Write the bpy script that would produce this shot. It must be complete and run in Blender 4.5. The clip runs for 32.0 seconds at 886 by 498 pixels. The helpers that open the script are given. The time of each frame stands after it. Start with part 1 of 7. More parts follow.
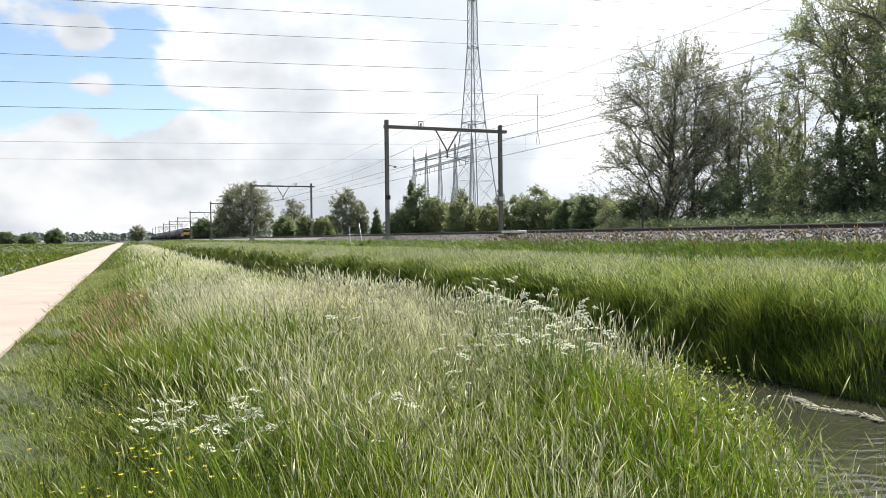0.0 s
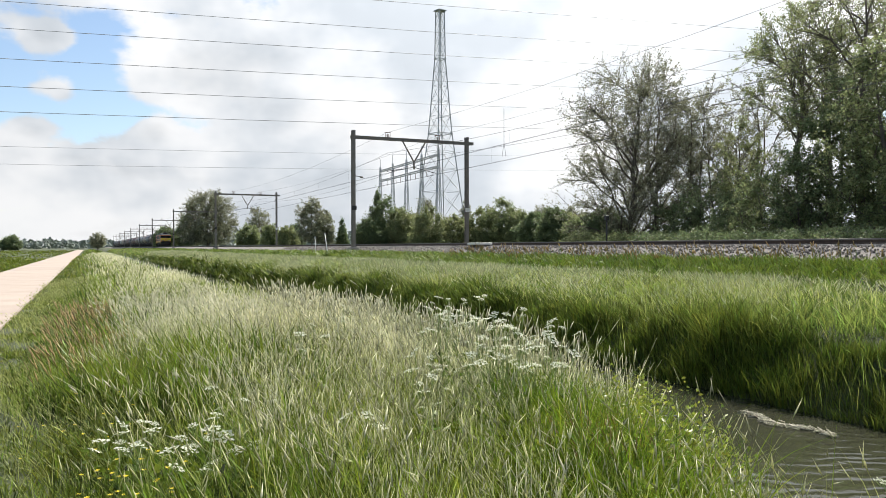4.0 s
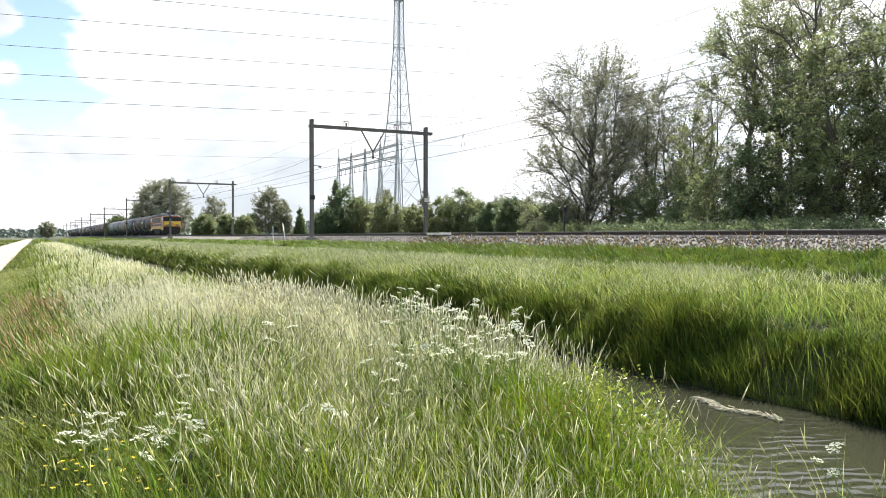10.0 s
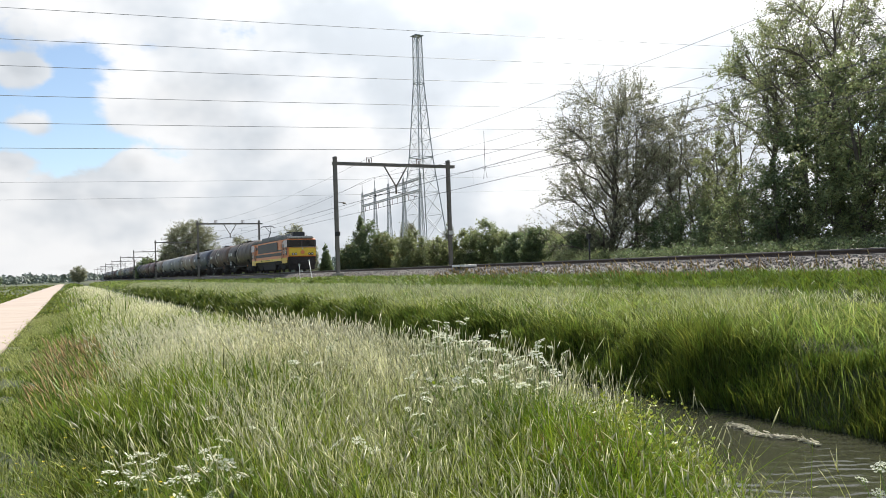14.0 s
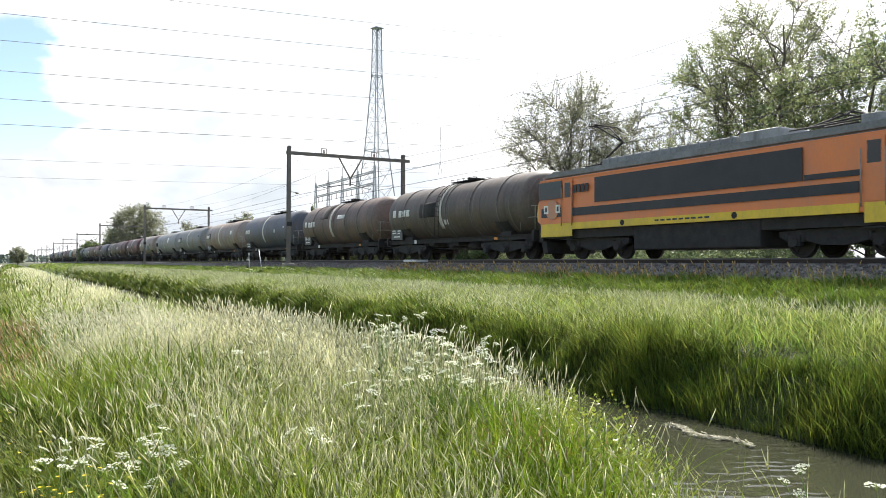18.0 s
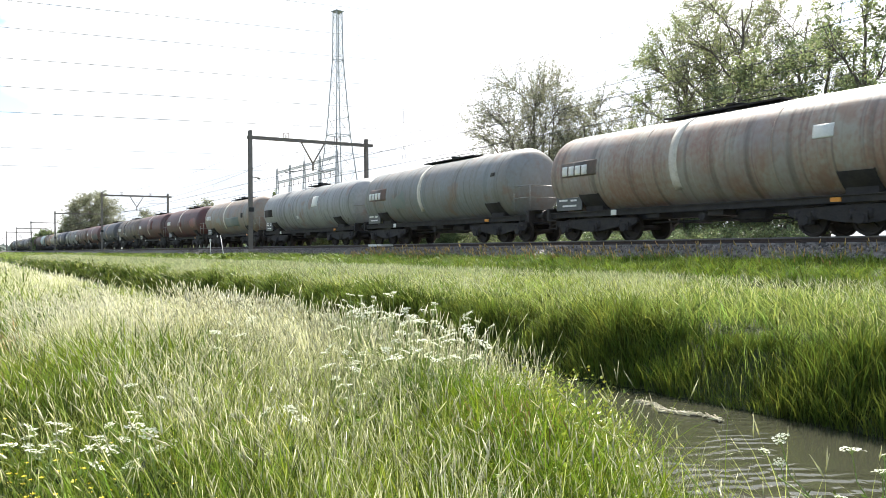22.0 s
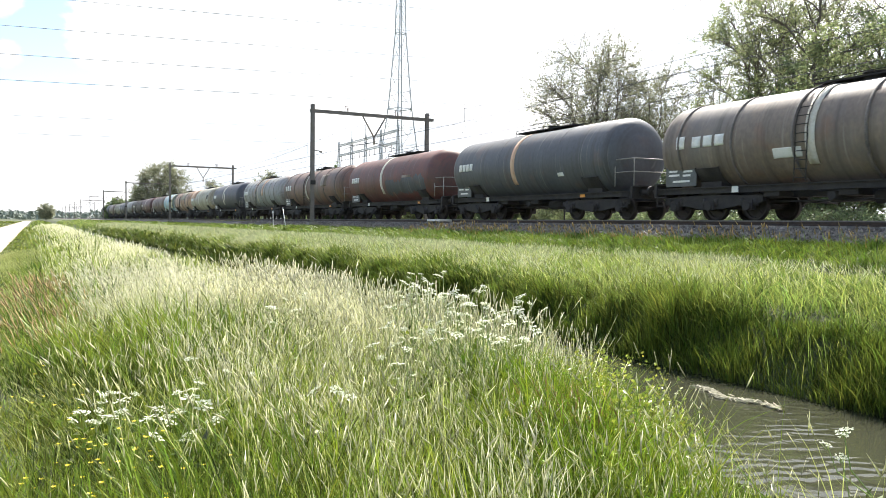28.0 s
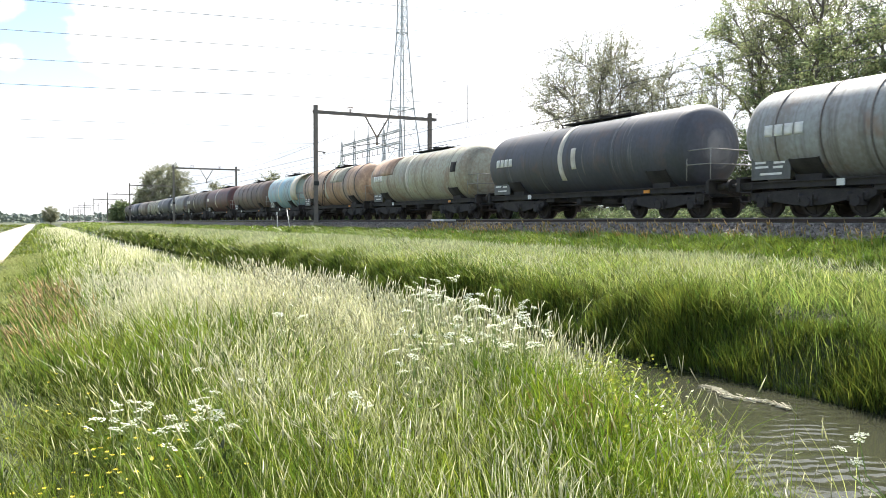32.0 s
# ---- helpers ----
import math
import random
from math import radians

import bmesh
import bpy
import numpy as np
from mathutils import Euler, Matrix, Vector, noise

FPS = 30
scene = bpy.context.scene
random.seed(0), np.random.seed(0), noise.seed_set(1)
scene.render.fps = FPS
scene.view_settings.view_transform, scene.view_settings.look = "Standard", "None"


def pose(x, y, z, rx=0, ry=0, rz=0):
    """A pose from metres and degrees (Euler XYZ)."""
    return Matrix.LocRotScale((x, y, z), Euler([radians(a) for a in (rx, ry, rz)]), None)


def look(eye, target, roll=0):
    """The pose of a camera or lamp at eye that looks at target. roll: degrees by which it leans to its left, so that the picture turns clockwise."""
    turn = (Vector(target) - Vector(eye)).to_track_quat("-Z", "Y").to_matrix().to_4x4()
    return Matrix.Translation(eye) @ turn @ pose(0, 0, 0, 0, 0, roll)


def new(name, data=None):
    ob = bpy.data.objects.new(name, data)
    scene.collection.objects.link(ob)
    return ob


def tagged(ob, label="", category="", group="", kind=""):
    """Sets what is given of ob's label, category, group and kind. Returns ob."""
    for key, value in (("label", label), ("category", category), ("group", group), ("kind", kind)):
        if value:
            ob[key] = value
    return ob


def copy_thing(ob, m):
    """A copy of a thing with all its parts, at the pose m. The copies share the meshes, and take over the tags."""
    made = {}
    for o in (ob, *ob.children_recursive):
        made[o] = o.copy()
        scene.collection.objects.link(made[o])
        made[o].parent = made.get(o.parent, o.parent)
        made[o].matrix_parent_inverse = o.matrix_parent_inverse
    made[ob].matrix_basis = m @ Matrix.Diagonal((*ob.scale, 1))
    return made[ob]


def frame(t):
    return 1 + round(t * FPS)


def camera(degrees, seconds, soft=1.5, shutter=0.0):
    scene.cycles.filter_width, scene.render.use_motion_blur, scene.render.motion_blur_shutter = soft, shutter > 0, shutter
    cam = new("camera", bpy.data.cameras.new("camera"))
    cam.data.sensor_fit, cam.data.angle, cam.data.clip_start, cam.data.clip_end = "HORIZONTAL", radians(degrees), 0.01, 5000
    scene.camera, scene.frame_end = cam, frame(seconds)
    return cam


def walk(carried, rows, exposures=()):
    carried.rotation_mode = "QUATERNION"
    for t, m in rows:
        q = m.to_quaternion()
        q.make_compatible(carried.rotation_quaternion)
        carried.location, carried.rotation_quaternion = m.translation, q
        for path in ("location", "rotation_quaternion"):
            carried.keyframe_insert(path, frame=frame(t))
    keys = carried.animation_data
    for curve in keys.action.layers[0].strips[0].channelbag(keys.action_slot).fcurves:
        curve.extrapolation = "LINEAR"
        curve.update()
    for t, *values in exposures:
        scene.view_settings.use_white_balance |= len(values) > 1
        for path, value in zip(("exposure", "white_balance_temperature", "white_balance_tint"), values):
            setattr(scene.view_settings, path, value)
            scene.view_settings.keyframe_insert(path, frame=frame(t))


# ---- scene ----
PATH = [
    (0, (0.575, 1.069, 1.537), (1.324, 2.923, 1.506), -0.6),
    (0.5, (0.575, 1.083, 1.548), (1.322, 2.939, 1.525), -0.3),
    (1, (0.609, 1.092, 1.566), (1.334, 2.956, 1.550), -0.6),
    (1.5, (0.602, 1.079, 1.570), (1.340, 2.937, 1.570), -0.7),
    (2, (0.587, 1.064, 1.586), (1.324, 2.923, 1.593), -0.8),
    (2.5, (0.601, 1.058, 1.591), (1.341, 2.916, 1.606), -1.2),
    (3, (0.615, 1.066, 1.586), (1.391, 2.910, 1.620), -0.9),
    (3.5, (0.583, 1.035, 1.591), (1.385, 2.868, 1.617), -0.4),
    (4, (0.532, 0.999, 1.617), (1.362, 2.819, 1.611), -0.1),
    (4.5, (0.568, 1.022, 1.585), (1.450, 2.817, 1.552), -0.1),
    (6.5, (0.438, 0.874, 1.639), (1.340, 2.658, 1.586), -0.1),
    (7, (0.488, 0.965, 1.624), (1.377, 2.756, 1.574), -0.1),
    (7.5, (0.452, 0.912, 1.634), (1.340, 2.704, 1.601), -0.1),
    (8, (0.479, 0.962, 1.628), (1.356, 2.760, 1.580), -0.1),
    (8.5, (0.461, 0.932, 1.632), (1.320, 2.738, 1.585), -0.0),
    (9, (0.425, 0.865, 1.637), (1.293, 2.666, 1.591), -0.1),
    (9.5, (0.421, 0.854, 1.641), (1.307, 2.646, 1.597), -0.1),
    (10, (0.456, 0.915, 1.630), (1.381, 2.688, 1.598), -0.0),
    (10.5, (0.411, 0.842, 1.639), (1.331, 2.618, 1.606), -0.4),
    (11, (0.387, 0.812, 1.646), (1.269, 2.606, 1.599), -0.3),
    (11.5, (0.344, 0.734, 1.655), (1.189, 2.545, 1.561), -1.3),
    (12, (0.371, 0.790, 1.650), (1.185, 2.617, 1.610), -0.7),
    (12.5, (0.371, 0.786, 1.656), (1.215, 2.599, 1.664), -1.4),
    (13, (0.396, 0.814, 1.650), (1.233, 2.631, 1.674), -1.5),
    (13.5, (0.427, 0.861, 1.640), (1.279, 2.671, 1.677), -2.0),
    (14, (0.417, 0.836, 1.644), (1.285, 2.637, 1.695), -1.9),
    (14.5, (0.415, 0.847, 1.645), (1.267, 2.655, 1.695), -1.0),
    (16.5, (0.419, 0.848, 1.641), (1.281, 2.653, 1.634), 0.2),
    (17, (0.415, 0.837, 1.638), (1.311, 2.625, 1.670), -1.4),
    (17.5, (0.407, 0.819, 1.634), (1.329, 2.593, 1.658), -1.0),
    (18, (0.397, 0.809, 1.637), (1.374, 2.554, 1.674), 0.2),
    (18.5, (0.386, 0.799, 1.632), (1.380, 2.534, 1.649), 0.2),
    (19, (0.395, 0.822, 1.635), (1.402, 2.551, 1.631), 0.7),
    (19.5, (0.406, 0.836, 1.633), (1.424, 2.558, 1.641), 0.6),
    (20, (0.393, 0.809, 1.638), (1.444, 2.511, 1.631), 0.7),
    (20.5, (0.351, 0.829, 1.620), (1.447, 2.501, 1.616), 1.2),
    (21, (0.376, 0.848, 1.617), (1.477, 2.517, 1.621), 0.0),
    (21.5, (0.348, 0.879, 1.589), (1.418, 2.569, 1.576), -0.3),
    (22, (0.344, 0.921, 1.575), (1.402, 2.618, 1.574), -0.4),
    (22.5, (0.345, 0.921, 1.551), (1.401, 2.620, 1.537), -0.5),
    (23, (0.335, 0.933, 1.561), (1.363, 2.648, 1.539), -0.5),
    (23.5, (0.310, 0.941, 1.582), (1.310, 2.673, 1.543), -0.5),
    (24, (0.262, 0.918, 1.573), (1.263, 2.650, 1.537), -0.3),
    (24.5, (0.241, 0.873, 1.609), (1.232, 2.609, 1.570), -0.2),
    (25, (0.218, 0.819, 1.635), (1.193, 2.564, 1.586), -0.5),
    (25.5, (0.173, 0.787, 1.625), (1.147, 2.534, 1.579), -0.3),
    (27.5, (0.359, 0.868, 1.630), (1.290, 2.637, 1.585), -0.2),
    (28, (0.377, 0.903, 1.625), (1.304, 2.674, 1.559), 0.7),
    (28.5, (0.399, 0.930, 1.620), (1.322, 2.704, 1.579), 0.2),
    (29, (0.398, 0.938, 1.619), (1.340, 2.702, 1.577), 0.4),
    (29.5, (0.362, 0.867, 1.634), (1.296, 2.635, 1.583), 0.1),
    (30, (0.357, 0.860, 1.638), (1.305, 2.620, 1.588), -0.0),
    (30.5, (0.252, 0.774, 1.710), (1.200, 2.534, 1.664), -0.2),
    (31, (0.194, 0.748, 1.730), (1.135, 2.512, 1.690), -0.1),
    (31.5, (0.247, 0.822, 1.707), (1.171, 2.594, 1.644), -0.2),
    (32, (0.318, 0.898, 1.680), (1.237, 2.673, 1.611), 0.1),
]
cam = camera(59.1, 32.0, soft=0.8, shutter=0.08)
EXPOSURES = [(0, 0.74), (2, 0.66), (3.2, 0.57), (4.4, 0.70), (6.5, 1.03), (11, 1.06), (12, 1.04), (13, 0.78), (14.5, 0.62), (17, 1.02), (18, 1.06), (19, 1.24), (22, 1.32), (25, 1.42), (32, 1.36)]
walk(cam, [(t, look(e, g, r)) for t, e, g, r in PATH], EXPOSURES)

# ---- world and sun ----
SUN_AZ, SUN_EL = 46.0, 47.0       # degrees from the track's direction towards the right, and above the horizon
SUN_DIR = Vector((math.sin(radians(SUN_AZ)) * math.cos(radians(SUN_EL)),
                  math.cos(radians(SUN_AZ)) * math.cos(radians(SUN_EL)), math.sin(radians(SUN_EL))))
sun = new("sun", bpy.data.lights.new("sun", "SUN"))
sun.data.energy, sun.data.angle, sun.data.color = 5.0, radians(0.6), (1.0, 0.95, 0.86)
sun.matrix_world = look(SUN_DIR * 100, (0, 0, 0))


def make_world():
    w = bpy.data.worlds.new("sky")
    scene.world = w
    w.use_nodes = True
    nt = w.node_tree
    nt.nodes.clear()
    N, L = nt.nodes.new, nt.links.new

    def val(op, a, b=None, clamp=False):
        n = N("ShaderNodeMath")
        n.operation, n.use_clamp = op, clamp
        for i, v in enumerate((a, b)):
            if v is None:
                continue
            if isinstance(v, (int, float)):
                n.inputs[i].default_value = v
            else:
                L(v, n.inputs[i])
        return n.outputs[0]

    sky = N("ShaderNodeTexSky")
    sky.sky_type, sky.sun_disc = "NISHITA", False
    sky.sun_elevation, sky.sun_rotation = radians(SUN_EL), radians(SUN_AZ)
    sky.air_density, sky.dust_density, sky.ozone_density = 1.0, 0.6, 1.5
    co = N("ShaderNodeTexCoord")
    sep = N("ShaderNodeSeparateXYZ")
    L(co.outputs["Generated"], sep.inputs[0])
    x, y, z = sep.outputs
    up = val("ADD", val("MAXIMUM", z, 0.0), 0.22)
    flat = N("ShaderNodeCombineXYZ")
    L(val("DIVIDE", x, up), flat.inputs[0])
    L(val("DIVIDE", y, up), flat.inputs[1])

    az = val("MULTIPLY", val("ARCTAN2", x, y), 57.2958)
    el = val("MULTIPLY", val("ARCSINE", z), 57.2958)
    dome = N("ShaderNodeCombineXYZ")
    L(val("MULTIPLY", az, 0.1), dome.inputs[0])
    L(val("MULTIPLY", el, 0.14), dome.inputs[1])

    def fbm(source, scale, detail, rough, shift, distort=0.0):
        m = N("ShaderNodeMapping")
        m.inputs["Location"].default_value = shift
        L(source.outputs[0], m.inputs[0])
        n = N("ShaderNodeTexNoise")
        n.inputs["Scale"].default_value, n.inputs["Detail"].default_value = scale, detail
        n.inputs["Roughness"].default_value, n.inputs["Distortion"].default_value = rough, distort
        L(m.outputs[0], n.inputs["Vector"])
        return n.outputs["Fac"]

    big, small = fbm(flat, 1.5, 8, 0.52, CLOUD_SHIFT, 0.15), fbm(dome, 1.0, 4, 0.5, (7.1, 3.2, 0))
    # the cover thickens towards the sun and the horizon
    dot = N("ShaderNodeVectorMath")
    dot.operation = "DOT_PRODUCT"
    L(co.outputs["Generated"], dot.inputs[0])
    dot.inputs[1].default_value = SUN_DIR
    near_sun = val("POWER", val("MAXIMUM", dot.outputs["Value"], 0.0), 5.0)
    # banks and gaps of the cloud cover: bearing, elevation, their half widths in degrees, and how much they add
    puffs = fbm(dome, 1.9, 6, 0.55, (2.3, 8.1, 0), 0.2)
    wisp = val("MULTIPLY", val("SUBTRACT", puffs, 0.5), 0.6)
    big = val("ADD", big, wisp)
    for a0, e0, sa, se, amount in CLOUD_BANKS:
        da = val("DIVIDE", val("SUBTRACT", az, a0), sa)
        de = val("DIVIDE", val("SUBTRACT", el, e0), se)
        fall = val("EXPONENT", val("MULTIPLY", val("ADD", val("MULTIPLY", da, da), val("MULTIPLY", de, de)), -1.0))
        big = val("ADD", big, val("MULTIPLY", fall, amount))
    cover = val("ADD", val("ADD", big, val("MULTIPLY", near_sun, 0.50)), val("MULTIPLY", val("MAXIMUM", val("SUBTRACT", 0.15, z), 0.0), 1.6))
    ramp = N("ShaderNodeMapRange")
    ramp.interpolation_type = "SMOOTHSTEP"
    ramp.inputs["From Min"].default_value, ramp.inputs["From Max"].default_value = 0.50, 0.63
    L(cover, ramp.inputs["Value"])
    shade = N("ShaderNodeMapRange")
    shade.interpolation_type = "SMOOTHSTEP"
    shade.inputs["From Min"].default_value, shade.inputs["From Max"].default_value = 0.35, 0.66
    shade.inputs["To Min"].default_value, shade.inputs["To Max"].default_value = 1.0, 0.67
    L(small, shade.inputs["Value"])
    # thin edges stay white, thick middles are greyer
    thick = N("ShaderNodeMapRange")
    thick.interpolation_type = "SMOOTHSTEP"
    thick.inputs["From Min"].default_value, thick.inputs["From Max"].default_value = 0.62, 0.86
    thick.inputs["To Min"].default_value, thick.inputs["To Max"].default_value = 0.10, 0.0
    L(big, thick.inputs["Value"])
    bright = val("MULTIPLY", val("ADD", val("ADD", shade.outputs[0], thick.outputs[0]), val("MULTIPLY", near_sun, 1.1)), 0.54)
    cloud = N("ShaderNodeBackground")
    tone = N("ShaderNodeMix")
    tone.data_type = "RGBA"
    tone.inputs[6].default_value, tone.inputs[7].default_value = (0.86, 0.925, 1.0, 1), (0.985, 0.99, 1.0, 1)
    lit = N("ShaderNodeMapRange")
    lit.inputs["From Min"].default_value, lit.inputs["From Max"].default_value = 0.7, 1.0
    L(shade.outputs[0], lit.inputs["Value"])
    L(lit.outputs[0], tone.inputs[0])
    L(tone.outputs[2], cloud.inputs["Color"])
    L(bright, cloud.inputs["Strength"])
    clear = N("ShaderNodeBackground")
    L(sky.outputs[0], clear.inputs["Color"])
    clear.inputs["Strength"].default_value = 0.092
    mix = N("ShaderNodeMixShader")
    L(ramp.outputs[0], mix.inputs[0])
    L(clear.outputs[0], mix.inputs[1])
    L(cloud.outputs[0], mix.inputs[2])
    out = N("ShaderNodeOutputWorld")
    L(mix.outputs[0], out.inputs[0])


CLOUD_SHIFT = (11.4, 5.2, 0.0)
CLOUD_BANKS = [(18.0, 16.0, 34.0, 22.0, 0.16), (-1.0, 10.9, 5.4, 3.0, -0.4), (3.2, 8.7, 5.8, 1.0, -0.26), (16.2, 13.5, 1.5, 1.0, -0.1), (-2.0, 10.3, 2.0, 1.2, 0.46), (-2.2, 13.3, 1.5, 1.2, 0.3), (4.1, 8.2, 1.7, 1.0, 0.34), (-3.6, 7.9, 1.9, 0.9, 0.3), (10.3, 12.9, 5.8, 2.4, 0.12)]
make_world()

# ---- materials ----


def surface(name, color, color2=None, rough=0.6, metal=0.0, scale=4.0, fine=40.0, bump=0.2, bump_size=0.01,
            island=0.0, obj_rand=0.0, through_light=0.0, stretch=(1, 1, 1), contrast=(0.35, 0.65), world_space=False):
    """A procedural surface: two colours mixed by coarse and fine noise, with fine relief."""
    m = bpy.data.materials.new(name)
    m.use_nodes = True
    nt = m.node_tree
    N, L = nt.nodes.new, nt.links.new
    bsdf = nt.nodes["Principled BSDF"]
    color2 = color2 or tuple(c * 0.7 for c in color)
    co = N("ShaderNodeTexCoord")
    mp = N("ShaderNodeMapping")
    mp.inputs["Scale"].default_value = stretch
    if world_space:
        geo = N("ShaderNodeNewGeometry")
        L(geo.outputs["Position"], mp.inputs[0])
    else:
        L(co.outputs["Object"], mp.inputs[0])
    n1, n2 = N("ShaderNodeTexNoise"), N("ShaderNodeTexNoise")
    n1.inputs["Scale"].default_value, n1.inputs["Detail"].default_value = scale, 5
    n2.inputs["Scale"].default_value, n2.inputs["Detail"].default_value = fine, 3
    L(mp.outputs[0], n1.inputs["Vector"])
    L(mp.outputs[0], n2.inputs["Vector"])
    add = N("ShaderNodeMath")
    add.operation = "MULTIPLY_ADD"
    L(n2.outputs["Fac"], add.inputs[0])
    add.inputs[1].default_value = 0.4
    mul = N("ShaderNodeMath")
    mul.operation = "MULTIPLY"
    mul.inputs[1].default_value = 0.6
    L(n1.outputs["Fac"], mul.inputs[0])
    L(mul.outputs[0], add.inputs[2])
    mr = N("ShaderNodeMapRange")
    mr.inputs["From Min"].default_value, mr.inputs["From Max"].default_value = contrast
    L(add.outputs[0], mr.inputs["Value"])
    mixc = N("ShaderNodeMix")
    mixc.data_type = "RGBA"
    mixc.inputs[6].default_value, mixc.inputs[7].default_value = (*color, 1), (*color2, 1)
    L(mr.outputs[0], mixc.inputs[0])
    out_color = mixc.outputs[2]
    if island or obj_rand:
        if island:
            src = N("ShaderNodeNewGeometry").outputs["Random Per Island"]
        else:
            src = N("ShaderNodeObjectInfo").outputs["Random"]
        amount = island or obj_rand
        r = N("ShaderNodeMapRange")
        r.inputs["To Min"].default_value, r.inputs["To Max"].default_value = 1 - amount, 1 + amount
        L(src, r.inputs["Value"])
        hsv = N("ShaderNodeHueSaturation")
        L(out_color, hsv.inputs["Color"])
        L(r.outputs[0], hsv.inputs["Value"])
        if island > 0.44:
            # a second, unlike draw of the same random number turns the hue a little
            fold = N("ShaderNodeMath")
            fold.operation = "MULTIPLY"
            fold.inputs[1].default_value = 37.0
            L(src, fold.inputs[0])
            fract = N("ShaderNodeMath")
            fract.operation = "FRACT"
            L(fold.outputs[0], fract.inputs[0])
            hue = N("ShaderNodeMapRange")
            hue.inputs["To Min"].default_value, hue.inputs["To Max"].default_value = 0.465, 0.52
            L(fract.outputs[0], hue.inputs["Value"])
            L(hue.outputs[0], hsv.inputs["Hue"])
        out_color = hsv.outputs[0]
    L(out_color, bsdf.inputs["Base Color"])
    if through_light:
        bsdf.inputs["Specular IOR Level"].default_value = 0.32
    bsdf.inputs["Roughness"].default_value, bsdf.inputs["Metallic"].default_value = rough, metal
    if bump:
        b = N("ShaderNodeBump")
        b.inputs["Strength"].default_value, b.inputs["Distance"].default_value = bump, bump_size
        L(add.outputs[0], b.inputs["Height"])
        L(b.outputs[0], bsdf.inputs["Normal"])
    if through_light:
        tr = N("ShaderNodeBsdfTranslucent")
        L(out_color, tr.inputs["Color"])
        mx = N("ShaderNodeMixShader")
        mx.inputs[0].default_value = through_light
        L(bsdf.outputs[0], mx.inputs[1])
        L(tr.outputs[0], mx.inputs[2])
        L(mx.outputs[0], nt.nodes["Material Output"].inputs[0])
    return m


M = {}
M["soil"] = surface("soil_grass", (0.03, 0.04, 0.012), (0.065, 0.08, 0.025), 0.95, scale=0.6, fine=14, bump=0.6, bump_size=0.05, world_space=True)
M["concrete_path"] = surface("concrete_path", (0.33, 0.265, 0.22), (0.42, 0.345, 0.29), 0.9, scale=0.7, fine=60, bump=0.25, bump_size=0.004, obj_rand=0.05)
M["ballast"] = surface("ballast", (0.12, 0.106, 0.094), (0.23, 0.21, 0.19), 0.95, scale=3, fine=18, bump=1.0, bump_size=0.05, world_space=True)
M["stone"] = surface("ballast_stone", (0.15, 0.134, 0.12), (0.27, 0.245, 0.22), 0.9, scale=3, fine=30, island=0.6)
M["rail"] = surface("rail_steel", (0.075, 0.052, 0.04), (0.05, 0.036, 0.03), 0.7, 0.3, scale=6)
M["railhead"] = surface("rail_head", (0.22, 0.21, 0.20), (0.15, 0.14, 0.13), 0.6, 0.7, scale=6)
M["sleeper"] = surface("sleeper_concrete", (0.32, 0.30, 0.27), (0.2, 0.18, 0.16), 0.9, scale=3, obj_rand=0.15)
M["portal"] = surface("weathered_steel", (0.17, 0.155, 0.14), (0.25, 0.225, 0.20), 0.75, 0.1, scale=2, fine=30)
M["galv"] = surface("galvanised_steel", (0.42, 0.43, 0.44), (0.52, 0.53, 0.54), 0.6, 0.3, scale=1)
M["wire"] = surface("wire", (0.05, 0.05, 0.055), (0.09, 0.09, 0.10), 0.6, 0.4, scale=3, bump=0)
M["hv_wire"] = surface("conductor", (0.26, 0.27, 0.29), (0.34, 0.35, 0.37), 0.6, 0.3, scale=0.5, bump=0)
M["insulator"] = surface("insulator", (0.10, 0.05, 0.035), (0.16, 0.09, 0.06), 0.3)
M["white"] = surface("white_enamel", (0.78, 0.78, 0.75), (0.62, 0.62, 0.58), 0.5, scale=3)
M["black"] = surface("black_paint", (0.018, 0.018, 0.02), (0.032, 0.031, 0.03), 0.45, scale=3)
M["grass"] = surface("grass_blade", (0.054, 0.106, 0.011), (0.215, 0.29, 0.034), 0.48, scale=0.6, fine=3, bump=0, island=0.85, through_light=0.32)
M["sedge"] = surface("sedge_blade", (0.092, 0.165, 0.012), (0.215, 0.30, 0.03), 0.48, scale=0.9, fine=4, bump=0, island=0.6, through_light=0.38)
M["verge"] = surface("verge_blade", (0.072, 0.125, 0.008), (0.185, 0.225, 0.026), 0.52, scale=1.1, fine=4, bump=0, island=0.7, through_light=0.32)
M["lineside"] = surface("lineside_blade", (0.085, 0.155, 0.018), (0.19, 0.255, 0.042), 0.55, scale=0.9, fine=4, bump=0, island=0.6, through_light=0.32)
M["reed"] = surface("reed_blade", (0.066, 0.115, 0.014), (0.15, 0.19, 0.032), 0.45, scale=0.5, fine=3, bump=0, island=0.65, through_light=0.33)
M["bank_blade"] = surface("bank_blade", (0.10, 0.165, 0.030), (0.21, 0.26, 0.066), 0.45, scale=0.4, fine=3, bump=0, island=0.6, through_light=0.60)
M["straw"] = surface("dry_stem", (0.46, 0.465, 0.18), (0.27, 0.335, 0.08), 0.5, scale=0.5, fine=3, bump=0, island=0.4, through_light=0.45)
M["seed"] = surface("seed_head", (0.74, 0.71, 0.50), (0.48, 0.49, 0.27), 0.55, scale=0.5, fine=3, bump=0, island=0.4, through_light=0.42)
